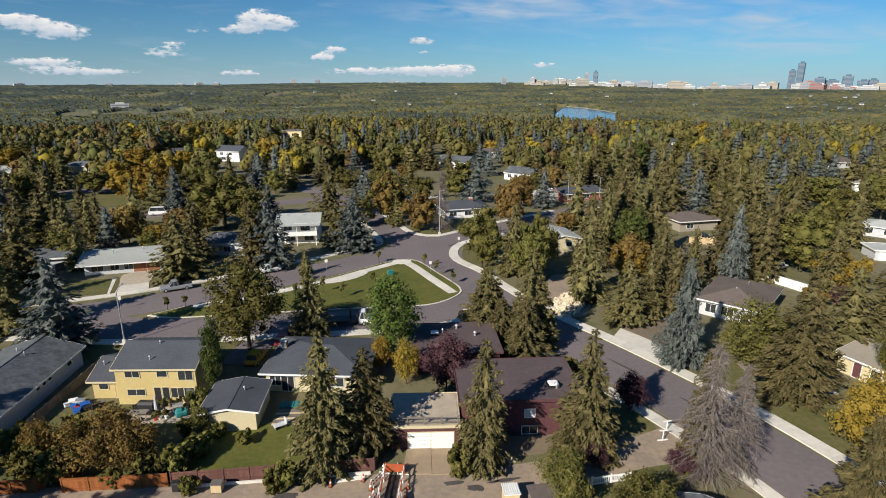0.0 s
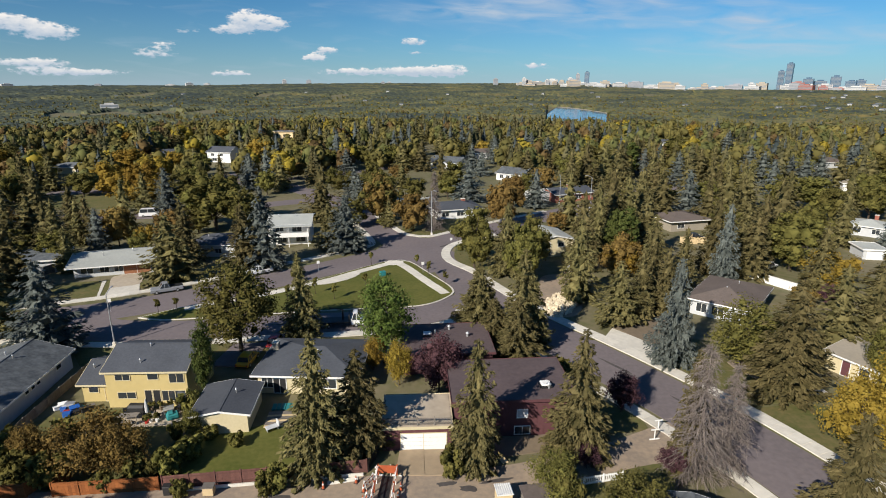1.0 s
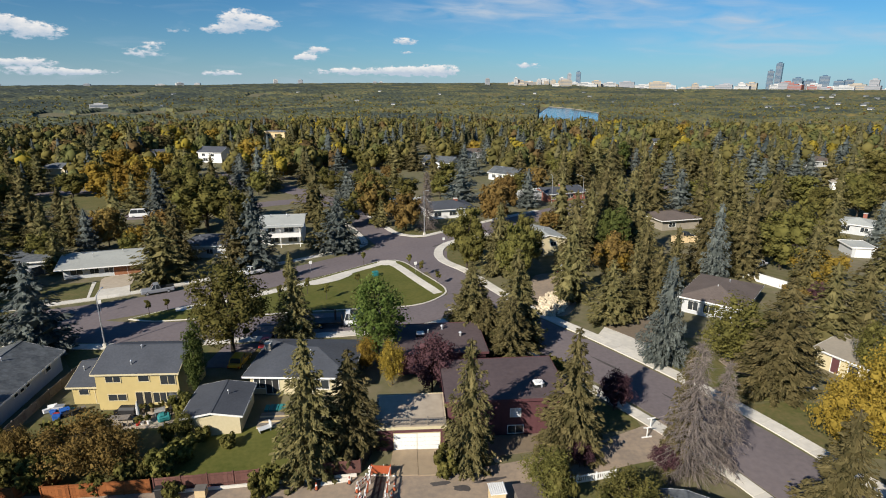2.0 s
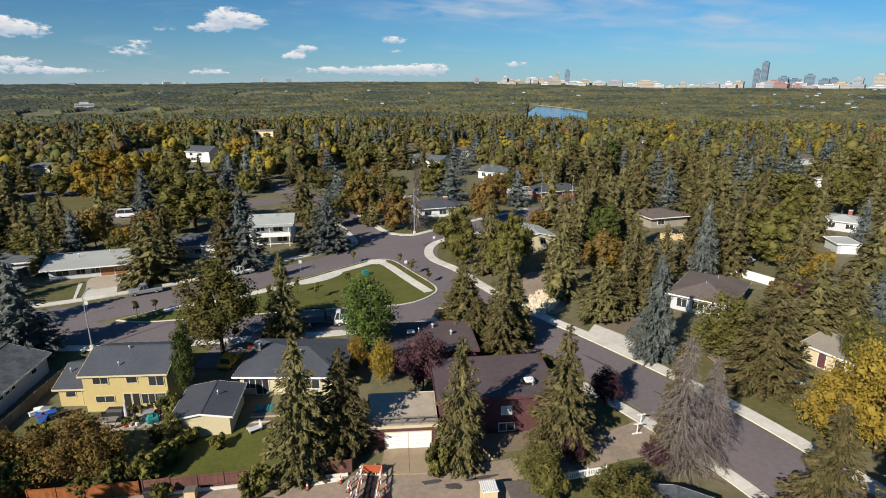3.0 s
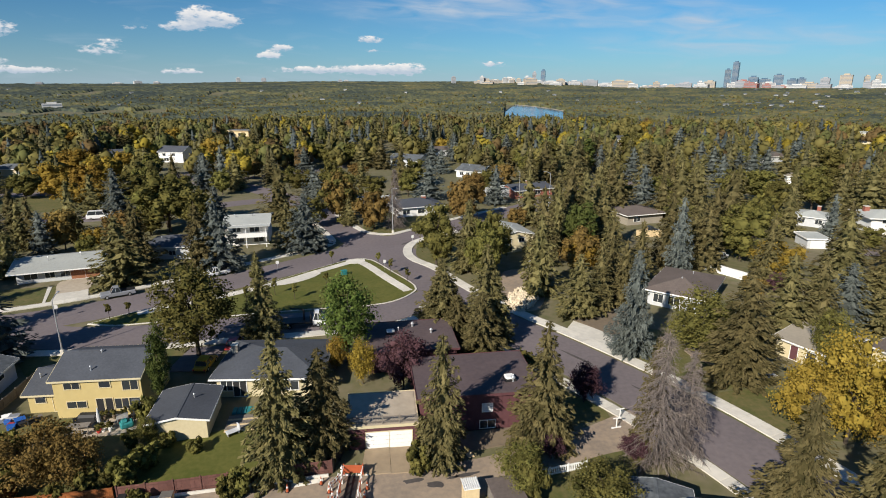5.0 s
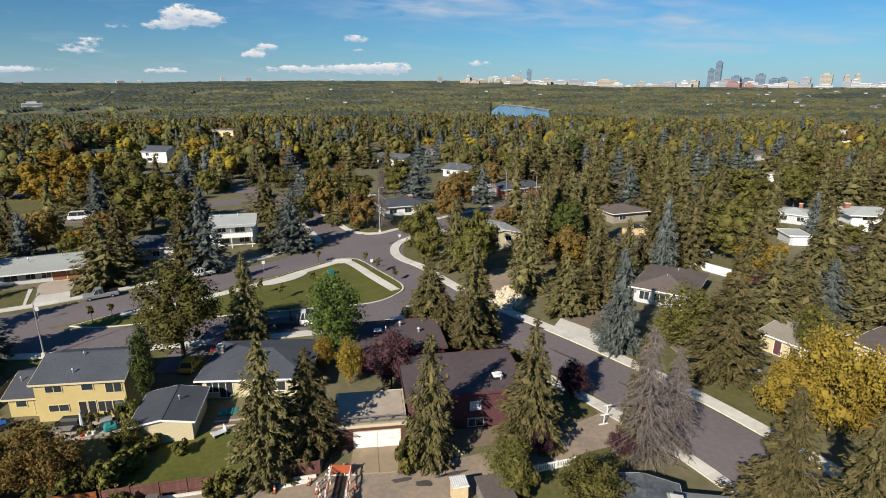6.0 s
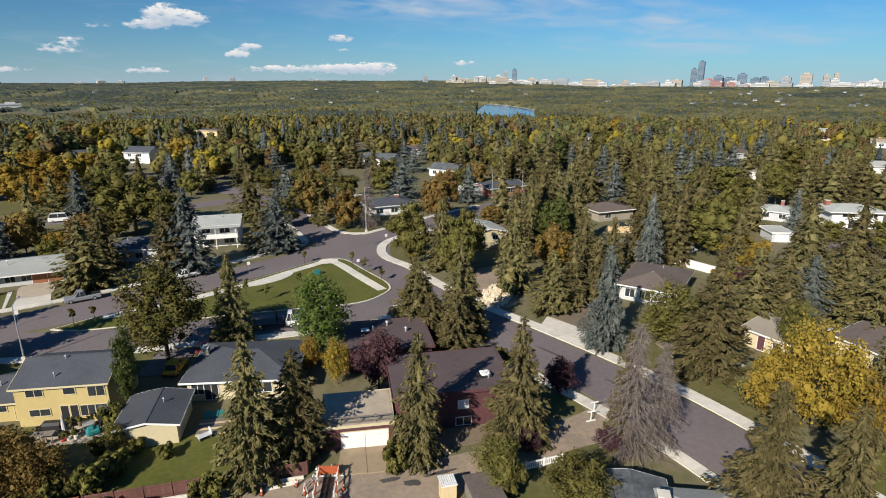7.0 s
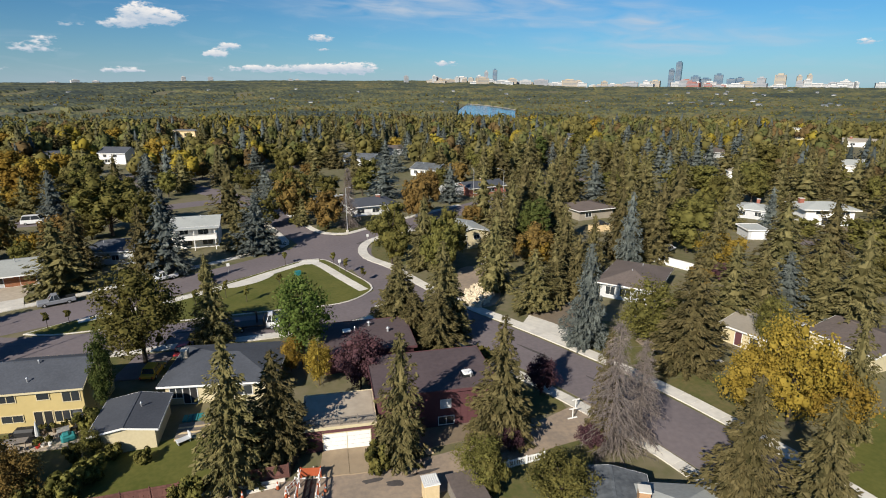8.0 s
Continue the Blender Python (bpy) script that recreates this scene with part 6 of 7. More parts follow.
# ---- back garden of the yellow house ----
patio = pad("patio", [(-37.2, 57.4), (-30.0, 57.8), (-29.6, 61.2), (-36.9, 61.0)], -0.05, 0.11, DECKING, "pale paved patio cluttered with furniture", "patio")
umb = tagged(new("parasol"), "folded pale grey garden parasol", "parasol")
umb.matrix_basis = pose(-33.8, 59.0, 0.11)
part("foot", rod(bmesh.new(), (0, 0, 0), (0, 0, 0.1), 0.3, 0.28, 12), RED, umb)
part("pole", rod(bmesh.new(), (0, 0, 0.1), (0, 0, 2.6), 0.03, 0.03, 8), STEEL, umb)
part("canopy", rod(rod(bmesh.new(), (0, 0, 1.0), (0, 0, 1.8), 0.22, 0.2, 8), (0, 0, 1.8), (0, 0, 2.7), 0.2, 0.05, 8), PALEBLUE, umb)
gaz = tagged(new("barbecue_cover"), "dark covered grill beside the house wall", "grill cover")
gaz.matrix_basis = pose(-35.6, 60.6, 0.11)
part("cover", boxes((-1.3, 1.0, -0.6, 0.5, 0, 1.1), bevel=0.25), DARK, gaz)


def garden_table(x, y, rot, w, d, h, material, label):
    ob = tagged(new("garden_table"), label, "table", "patio furniture")
    ob.matrix_basis = pose(x, y, 0.11, 0, 0, rot)
    part("tabletop", boxes((-w / 2, w / 2, -d / 2, d / 2, h - 0.05, h), bevel=0.015), material, ob)
    for sx in (-1, 1):
        for sy in (-1, 1):
            part("leg", boxes((sx * (w / 2 - 0.1) - 0.03, sx * (w / 2 - 0.1) + 0.03, sy * (d / 2 - 0.1) - 0.03, sy * (d / 2 - 0.1) + 0.03, 0, h - 0.05)), material, ob)


def garden_chair(x, y, rot, material):
    ob = tagged(new("garden_chair"), "weathered garden chair with slatted back", "chair", "patio furniture")
    ob.matrix_basis = pose(x, y, 0.11, 0, 0, rot)
    part("seat", boxes((-0.25, 0.25, -0.25, 0.25, 0.40, 0.45), bevel=0.01), material, ob)
    part("backrest", boxes((-0.25, 0.25, 0.22, 0.27, 0.45, 0.95), bevel=0.01), material, ob)
    for sx in (-0.22, 0.22):
        for sy in (-0.22, 0.22):
            part("leg", boxes((sx - 0.025, sx + 0.025, sy - 0.025, sy + 0.025, 0, 0.4)), material, ob)


garden_table(-36.0, 58.8, 4, 2.4, 1.0, 0.74, GREYBOARD, "long weathered picnic table on the patio")
garden_table(-32.0, 60.4, 25, 1.2, 1.2, 0.70, STEEL, "round-edged grey table on the patio")
garden_table(-36.6, 57.6, 2, 2.2, 0.5, 0.42, GREYBOARD, "weathered slatted bench beside the patio")
for x, y, rot in ((-35.0, 57.8, 160), (-34.6, 60.0, 20), (-32.8, 59.4, 100), (-31.4, 59.4, 200), (-31.2, 61.0, 310), (-36.8, 59.8, 30), (-30.6, 60.2, 250)):
    garden_chair(x, y, rot, DARK if rot % 40 else GREYBOARD)
tarp = tagged(new("covered_seat"), "teal cloth draped over a garden seat", "seat cover")
tarp.matrix_basis = pose(-31.0, 59.2, 0.11, 0, 0, 30)
part("cloth", boxes((-0.7, 0.7, -0.5, 0.5, 0, 0.75), (-0.6, 0.2, -0.4, 0.45, 0.7, 0.95), bevel=0.16), TEAL, tarp)
for k, (x, y, m, h) in enumerate(((-33.2, 58.4, WHITE, 0.4), (-32.5, 58.5, WHITE, 0.4), (-33.6, 58.2, RED, 0.25), (-34.2, 60.8, DIRT, 0.5), (-33.2, 61.0, DIRT, 0.5), (-32.0, 61.3, DIRT, 0.5))):
    ob = tagged(new("flower_pot"), "plant pot standing on the patio", "pot", "flower pots")
    ob.matrix_basis = pose(x, y, 0.11)
    part("pot", rod(bmesh.new(), (0, 0, 0), (0, 0, h), 0.15, 0.22, 10), m, ob)
    lm = broadleaf_meshes(0.9, 0.45, 7, 10, 40 + k, LEAF["olive"], low=0.2)[1]
    pl = new("plant", lm)
    pl.parent = ob
    pl.location.z = h - 0.1
CLUTTER = [(-44.9, 61.0, BLUE), (-44.2, 60.4, RED), (-43.5, 60.9, BLUE), (-42.9, 60.4, DARK), (-45.4, 61.8, WHITE), (-45.9, 61.2, WHITE), (-43.0, 61.4, TEAL), (-42.2, 60.8, DARK), (-46.0, 62.2, WHITE), (-44.5, 61.6, STEEL), (-43.8, 59.8, BLUE), (-41.8, 61.5, GREYBOARD)]
for k, (x, y, m) in enumerate(CLUTTER):
    ob = tagged(new("storage_tub"), "%s tub in a cluttered garden heap" % m.name.split()[0], "tub", "garden clutter")
    s = random.uniform(0.7, 1.25)
    ob.matrix_basis = pose(x, y, 0.04, random.uniform(-6, 6), random.uniform(-6, 6), random.uniform(0, 90)) @ Matrix.Diagonal((s, s, s, 1))
    part("body", boxes((-0.4, 0.4, -0.3, 0.3, 0, 0.55), bevel=0.07), m, ob)
    part("rim", boxes((-0.44, 0.44, -0.34, 0.34, 0.52, 0.60), bevel=0.02), m, ob)

# ---- terrace steps and seat between garage and low house ----
stair = tagged(new("deck_platform"), "timber deck boards with teal step", "deck")
stair.matrix_basis = pose(-19.8, 57.2, 0.02, 0, 0, 4)
for k in range(9):
    part("plank", boxes((0, 3.4, 0.36 * k, 0.36 * k + 0.32, 0, 0.12)), GREYBOARD if k % 3 else PLANK, stair)
for k in range(5):
    part("plank", boxes((0.2 + 0.55 * k, 0.65 + 0.55 * k, 3.6, 4.9, 0, 0.18)), TEAL, stair, "teal painted plank")
ob = tagged(new("lounger"), "grey reclining garden lounger", "lounger")
ob.matrix_basis = pose(-18.6, 56.8, 0.14, 0, 0, 35)
part("seat", boxes((-0.8, 0.6, -0.4, 0.4, 0.3, 0.42), bevel=0.04), PALEBLUE, ob)
part("backrest", boxes((0.55, 0.7, -0.4, 0.4, 0.35, 1.0), bevel=0.04), PALEBLUE, ob)
for sx in (-0.7, 0.5):
    part("leg", boxes((sx - 0.03, sx + 0.03, -0.35, 0.35, 0, 0.3)), STEEL, ob)

# ---- white clothes posts on the corner lawn ----
for x, y in ((24.3, 54.4), (25.4, 56.2)):
    ob = tagged(new("clothes_post"), "white painted T-shaped clothes post on grass", "clothes post", "clothes posts")
    ob.matrix_basis = pose(x, y, 0.05, 0, 0, 10)
    part("post", rod(bmesh.new(), (0, 0, 0), (0, 0, 1.25), 0.06, 0.06, 8), WHITE, ob)
    part("crossbar", boxes((-0.5, 0.5, -0.05, 0.05, 1.2, 1.3)), WHITE, ob)
    part("foot", boxes((-0.6, 0.6, -0.07, 0.07, 0, 0.1)), WHITE, ob)

# ---- pile of quarry stones in the dug-over yard ----
pile = tagged(new("stone_pile"), "heap of pale quarry stones on bare earth", "stones", kind="stuff")
pb = bmesh.new()
rr = random.Random(4)
for k in range(440):
    a, q = rr.uniform(0, 6.283), rr.random() ** 0.6
    x, y = 2.7 * q * math.cos(a), 6.2 * q * math.sin(a)
    s = rr.uniform(0.16, 0.42)
    z = 0.7 * (1 - q) + 0.12
    made_stone = bmesh.ops.create_icosphere(pb, subdivisions=1, radius=s, matrix=pose(x, y, z, rr.uniform(0, 180), rr.uniform(0, 180), 0) @ Matrix.Diagonal((1, rr.uniform(0.6, 1), rr.uniform(0.5, 0.8), 1)))
    for v in made_stone["verts"]:
        v.co += Vector((rr.uniform(-1, 1), rr.uniform(-1, 1), rr.uniform(-1, 1))) * s * 0.12
part("stone", pb, ROCK, pile)
pile.matrix_basis = pose(22.3, 94.4, 0.05, 0, 0, -22)


# ---- the woods beyond, the river and the city on the horizon ----
def flake(g, v, f, p, n, size, flat=0.6):
    """One small leaning spray of leaves at p, facing along n."""
    s = np.cross(n, g.normal(0, 1, 3))
    s /= np.linalg.norm(s) + 1e-9
    t = np.cross(n, s) * 0.75 + n * g.uniform(-0.5, 0.5)
    e = size * np.array([1, 1, flat])
    o = len(v)
    v += [tuple(p + s * e), tuple(p + t * e), tuple(p - s * e), tuple(p - t * e)]
    f += [(o, o + 1, o + 2), (o, o + 2, o + 3)]


def low_conifer(g, tiers=8, sides=7, flakes=56):
    """Verts and faces of a far spruce of height 1 and radius 1: ragged skirts under many small hanging boughs."""
    v, f = [], []
    taper = g.uniform(0.62, 0.85)
    for k in range(tiers):
        u = k / tiers
        z0, z1 = 0.04 + 0.92 * u, min(1.0, 0.04 + 0.92 * u + 1.9 / tiers * 0.92)
        rr = 0.78 * (1 - u) ** taper
        o = len(v)
        for j in range(sides):
            a = 6.283 * (j + 0.5 * (k % 2)) / sides
            q = rr * (g.uniform(0.9, 1.18) if j % 2 else g.uniform(0.6, 0.85))
            v.append((q * math.cos(a), q * math.sin(a), z0 + g.uniform(-0.4, 0.25) / tiers))
        v.append((g.uniform(-0.04, 0.04), g.uniform(-0.04, 0.04), z1))
        f += [(o + j, o + (j + 1) % sides, o + sides) for j in range(sides)]
    for k in range(flakes):
        u = g.random() ** 1.35
        a = g.uniform(0, 6.283)
        q = (1 - u) ** taper * g.uniform(0.72, 1.08)
        d = np.array([math.cos(a), math.sin(a), 0.0])
        n = d * 0.8 + np.array([0, 0, 0.75]) + g.normal(0, 0.3, 3)
        flake(g, v, f, d * q + np.array([0, 0, 0.05 + 0.92 * u]), n / np.linalg.norm(n), (0.13 + 0.16 * (1 - u)) * g.uniform(0.7, 1.3), 0.22)
    return np.array(v), np.array(f)


def low_broadleaf(g, lumps=6, flakes=108, leafsize=0.12):
    """A far leafy crown of height 1 and radius 1: uneven clumps of small sprays round a dark heart."""
    v, f = [], []
    for c in range(lumps):
        a, ring = 2.4 * c + g.uniform(-0.4, 0.4), (g.uniform(0.3, 0.62) if c else 0.05)
        mid = np.array([ring * math.cos(a), ring * math.sin(a), g.uniform(0.28, 0.74 - 0.25 * ring) if c else 0.70])
        size = np.array([1, 1, 0.55]) * (g.uniform(0.36, 0.52) if c else 0.46)
        o = len(v)
        v += [tuple(mid + q * size * g.uniform(0.72, 0.98)) for q in (BALL_VERTS if lumps > 5 else COARSE_VERTS)]
        f += [tuple(i + o for i in q) for q in (BALL_FACES if lumps > 5 else COARSE_FACES)]
        for k in range(flakes // lumps):
            n = g.normal(0, 1, 3) + np.array([0, 0, 0.45])
            n /= np.linalg.norm(n)
            tilt = n + g.normal(0, 0.28, 3)
            flake(g, v, f, mid + n * size * g.uniform(0.82, 1.06), tilt / np.linalg.norm(tilt), leafsize * g.uniform(0.65, 1.4))
    return np.array(v), np.array(f)


COARSE_VERTS = np.array([(1, 0, 0), (-1, 0, 0), (0, 1, 0), (0, -1, 0), (0, 0, 1), (0, 0, -1)], float)
COARSE_FACES = [(0, 2, 4), (2, 1, 4), (1, 3, 4), (3, 0, 4), (2, 0, 5), (1, 2, 5), (3, 1, 5), (0, 3, 5)]


def woods(name, rows, models, material, label):
    """One mesh of many far trees; rows: x, y, z, height, radius."""
    vs, fs, o = [], [], 0
    g = np.random.default_rng(11)
    for x, y, z, h, r in rows:
        v, f = models[g.integers(len(models))]
        a = g.uniform(0, 6.283)
        c, s = math.cos(a), math.sin(a)
        q = np.empty_like(v)
        q[:, 0] = (v[:, 0] * c - v[:, 1] * s) * r + x
        q[:, 1] = (v[:, 0] * s + v[:, 1] * c) * r + y
        q[:, 2] = v[:, 2] * h + z
        vs.append(q)
        fs.append(f + o)
        o += len(v)
    if vs:
        me = bpy.data.meshes.new(name)
        v, f = np.concatenate(vs), np.concatenate(fs)
        me.vertices.add(len(v))
        me.vertices.foreach_set("co", v.ravel())
        me.loops.add(f.size)
        me.loops.foreach_set("vertex_index", f.ravel().astype(np.int32))
        me.polygons.add(len(f))
        me.polygons.foreach_set("loop_start", np.arange(0, f.size, 3, dtype=np.int32))
        me.materials.append(material)
        me.update(calc_edges=True)
        tagged(new(name, me), label, "woods", kind="stuff")


def in_river(x, y):
    d, az = math.hypot(x, y), math.degrees(math.atan2(x, y))
    return 10.9 < az < 16.6 and 1060 < d < 1975 - 420 * max(0.0, (az - 10.9) / 5.6) ** 1.4


def in_field(x, y):
    """The dry open field on the valley floor."""
    d, az = math.hypot(x, y), math.degrees(math.atan2(x, y))
    return -33.5 < az < -20.5 and 1480 + 40 * math.sin(az) < d < 1800 + 60 * math.sin(1.7 * az)


ROADS = [np.array(curve_points(p, 4)) for p in (S1, S2, STREET, NORTH, [(-150, 150), (-120, 163), (-95, 165), (-72, 172), (-50, 186), (-34, 192)], [(-140, 205), (-98, 214), (-60, 236), (-20, 268)])]
ROAD_POINTS = np.concatenate(ROADS)


def free(x, y, margin):
    if np.min(np.hypot(ROAD_POINTS[:, 0] - x, ROAD_POINTS[:, 1] - y)) < 6.5:
        return False
    return all((x - a) ** 2 + (y - b) ** 2 > (margin + c * 0.75) ** 2 for a, b, c in planted)


for ob in [o for o in scene.objects if o.name.split(".")[0] in ("house", "garage", "house_wing")]:
    c = ob.matrix_basis @ Vector((5, 4, 0))
    planted.append((c.x, c.y, 8.0))
    c = ob.matrix_basis @ Vector((6, -6, 0))
    planted.append((c.x, c.y, 5.0))
rng = random.Random(5)
# sight lines that stay open: each house is seen over a short clearing, each street over a verge
clearings = []
for ob in [o for o in scene.objects if o.name.split(".")[0] in ("house", "garage", "house_wing") and "distant" not in o["label"]]:
    for along in (2, 9):
        c = ob.matrix_basis @ Vector((along, 3, 0))
        clearings.append((math.degrees(math.atan2(c.x, c.y)), math.hypot(c.x, c.y)))


listed = [(math.degrees(math.atan2(a, b)), math.hypot(a, b), c) for a, b, c in planted if math.hypot(a, b) > 112]


def open_view(az, d):
    for a, dd, c in listed:
        if abs(az - a) * dd / 57.3 < 0.6 * c + 0.5 and 0.8 * dd < d < dd + 1:
            return False
    for a, dd in clearings:
        if abs(az - a) * dd / 57.3 < 7.5 and dd - 0.2 * dd < d < dd + 6:
            return False
    return True


def road_view(x, y, d):
    """False where a tree would stand just in front of a street."""
    for k in (1.0, 1.05, 1.10):
        if np.min(np.hypot(ROAD_POINTS[:, 0] - x * k, ROAD_POINTS[:, 1] - y * k)) < 5.0:
            return d > 190
    return True


# tall unseen spruces, added just outside the view so long shadows darken the left-hand yards
for row in (("S", -57.5, 36.0, 18.0, 6.0), ("S", -64.0, 41.5, 18.0, 6.0), ("S", -51.0, 31.0, 17.0, 5.6), ("S", -70.0, 49.0, 17.0, 5.6), ("S", -44.0, 28.5, 17.0, 5.6), ("S", -37.0, 23.5, 16.0, 5.4), ("S", -78.0, 58.0, 18.0, 6.0), ("S", -86.0, 68.0, 18.0, 6.0), ("S", -92.0, 84.0, 18.0, 6.0), ("S", -98.0, 93.0, 18.0, 6.0), ("S", -87.0, 91.0, 17.0, 5.4), ("S", -82.5, 88.5, 16.0, 4.4), ("S", -89.0, 77.0, 18.0, 6.0)):
    plant(*row)
# single trees among the houses of the middle distance
count, tries = 0, 0
while count < 180 and tries < 9000:
    tries += 1
    az, d = rng.uniform(-46, 57), 112 + 160 * rng.random() ** 0.8
    x, y = d * math.sin(math.radians(az)), d * math.cos(math.radians(az))
    if not open_view(az, d) or not free(x, y, 1.6) or not road_view(x, y, d):
        continue
    right = az > 12
    if not right and rng.random() < 0.6:
        continue
    kind = rng.choice("SSSSSSKK" if right else "SSBKKKO")
    h = rng.uniform(12, 18) if kind in "SB" else rng.uniform(8, 12)
    plant(kind, x, y, h, h * (0.27 if kind in "SB" else 0.42) * rng.uniform(0.85, 1.15))
    count += 1

groups = {"spruce": [], "blue": [], "olive": [], "yellow": [], "green": [], "rust": []}
cells = {}
for a, b, c in planted:
    cells.setdefault((int(a // 10), int(b // 10)), []).append((a, b, c))
made = 0
for k in range(90000):
    az = rng.uniform(-52, 62)
    d = 235 + (2500 - 235) * rng.random() ** 1.6
    x, y = d * math.sin(math.radians(az)), d * math.cos(math.radians(az))
    near = [q for i in (-1, 0, 1) for j in (-1, 0, 1) for q in cells.get((int(x // 10) + i, int(y // 10) + j), ())]
    gap = 3.4 if d < 500 else 4.4
    if d < 430 and not open_view(az, d) or d < 250 and not road_view(x, y, 0):
        continue
    if any((x - a) ** 2 + (y - b) ** 2 < gap ** 2 for a, b, c in near) or in_river(x, y) or in_field(x, y):
        continue
    patch = noise.noise((x / 90, y / 90, 0.5)) + 0.25 * (1 if az < -5 else -0.35)
    if noise.noise((x / 140, y / 140, 8.0)) > 0.52 and d > 500:
        continue
    u = rng.random()
    leafy = 0.64 + 0.22 * ease(300, 600, d) + 0.25 * patch
    kind = ("yellow" if u < 0.035 + 0.11 * patch else "olive" if u < 0.68 * leafy else "green" if u < 0.88 * leafy else "rust" if u < leafy else "blue" if u < leafy + 0.3 * (1 - leafy) else "spruce")
    h = rng.uniform(11, 17) if kind in ("spruce", "blue") else rng.uniform(9, 14)
    groups[kind].append((x, y, land(x, y), h, h * (0.27 if kind in ("spruce", "blue") else 0.50) * rng.uniform(0.85, 1.2)))
    cells.setdefault((int(x // 10), int(y // 10)), []).append((x, y, 3))
    made += 1
    if made > 10500:
        break
g = np.random.default_rng(3)
CONIFERS, CROWNS = [low_conifer(g) for _ in range(10)], [low_broadleaf(g) for _ in range(10)]
SMALL_CONIFERS, SMALL_CROWNS = [low_conifer(g, 4, 6, 8) for _ in range(10)], [low_broadleaf(g, 3, 21, 0.2) for _ in range(10)]
for kind, what in (("spruce", "dark olive spruces"), ("blue", "blue-grey spruces"), ("olive", "olive poplars"), ("yellow", "yellow poplars"), ("green", "green leafy trees"), ("rust", "rust-brown trees")):
    pointed = kind in ("spruce", "blue")
    woods("far_woods", [q for q in groups[kind] if math.hypot(q[0], q[1]) < 520], CONIFERS if pointed else CROWNS, FAR_LEAF[kind], "distant woods of " + what)
    woods("far_woods", [q for q in groups[kind] if math.hypot(q[0], q[1]) >= 520], SMALL_CONIFERS if pointed else SMALL_CROWNS, FAR_LEAF[kind], "remote valley woods of " + what)


def canopy_material():
    """Forest seen from far off: each crown its own autumn tone, greyed to paint in haze."""
    m = mat("distant forest canopy", (0.07, 0.075, 0.02), (0.10, 0.09, 0.03), scale=0.05, bump=0)
    n, l = m.node_tree.nodes, m.node_tree.links
    geo, cell, wide, ramp = n.new("ShaderNodeNewGeometry"), n.new("ShaderNodeTexVoronoi"), n.new("ShaderNodeTexNoise"), n.new("ShaderNodeValToRGB")
    cell.inputs["Scale"].default_value, wide.inputs["Scale"].default_value = 0.085, 0.0045
    wide.inputs["Detail"].default_value = 5.0
    l.new(geo.outputs["Position"], cell.inputs["Vector"])
    l.new(geo.outputs["Position"], wide.inputs["Vector"])
    part_of, total = n.new("ShaderNodeSeparateColor"), n.new("ShaderNodeMath")
    l.new(cell.outputs["Color"], part_of.inputs[0])
    total.operation = "MULTIPLY_ADD"
    total.inputs[1].default_value = 0.55
    l.new(part_of.outputs[0], total.inputs[0])
    shift = n.new("ShaderNodeMath")
    shift.operation = "MULTIPLY_ADD"
    shift.inputs[1].default_value, shift.inputs[2].default_value = 2.3, -0.95
    l.new(wide.outputs["Fac"], shift.inputs[0])
    l.new(shift.outputs[0], total.inputs[2])
    place, west, mixed = n.new("ShaderNodeSeparateXYZ"), n.new("ShaderNodeMapRange"), n.new("ShaderNodeMath")
    l.new(geo.outputs["Position"], place.inputs[0])
    l.new(place.outputs[0], west.inputs["Value"])
    # the canopy's tone slides darker towards the west
    west.inputs["From Min"].default_value, west.inputs["From Max"].default_value = -1800, 200
    west.inputs["To Min"].default_value, west.inputs["To Max"].default_value = -0.34, 0.0
    mixed.operation = "ADD"
    l.new(total.outputs[0], mixed.inputs[0])
    l.new(west.outputs[0], mixed.inputs[1])
    l.new(mixed.outputs[0], ramp.inputs[0])
    e = ramp.color_ramp.elements
    e[0].position, e[0].color = 0.0, (0.030, 0.040, 0.032, 1)
    e[1].position, e[1].color = 1.0, (0.165, 0.128, 0.044, 1)
    for at, c in ((0.35, (0.058, 0.066, 0.038, 1)), (0.55, (0.092, 0.094, 0.042, 1)), (0.75, (0.136, 0.124, 0.046, 1)), (0.88, (0.105, 0.088, 0.042, 1))):
        e.new(at).color = c
    l.new(ramp.outputs[0], n["Principled BSDF"].inputs["Base Color"])
    return m


CANOPY = canopy_material()
g = np.random.default_rng(21)
rings = 900 * (4930 / 900) ** (np.arange(230) / 229)
angles = np.radians(np.arange(-52, 62, 0.23))
cv = np.empty((len(rings), len(angles), 3))
for i, r in enumerate(rings):
    jit = g.uniform(-0.5, 0.5, len(angles))
    for j, a in enumerate(angles):
        rr, aa = r * (1 + 0.0025 * jit[j]), a + 0.0011 * jit[-j - 1]
        x, y = rr * math.sin(aa), rr * math.cos(aa)
        clear = noise.noise((x / 160, y / 220, 8.0)) > 0.42 and r < 3800
        up = -4 if clear or in_river(x, y) or in_field(x, y) else 5.5 + 4.5 * g.random() + 5.0 * noise.noise((x / 60, y / 60, 1))
        cv[i, j] = (x, y, land(x, y) + up)
na = len(angles)
quad = [(i * na + j, i * na + j + 1, (i + 1) * na + j + 1, (i + 1) * na + j) for i in range(len(rings) - 1) for j in range(na - 1)]
me = mesh_of("far_woods", cv.reshape(-1, 3).tolist(), [q[::-1] for q in quad], CANOPY)
tagged(new("far_woods", me), "unbroken autumn forest filling the river valley", "woods", kind="stuff")

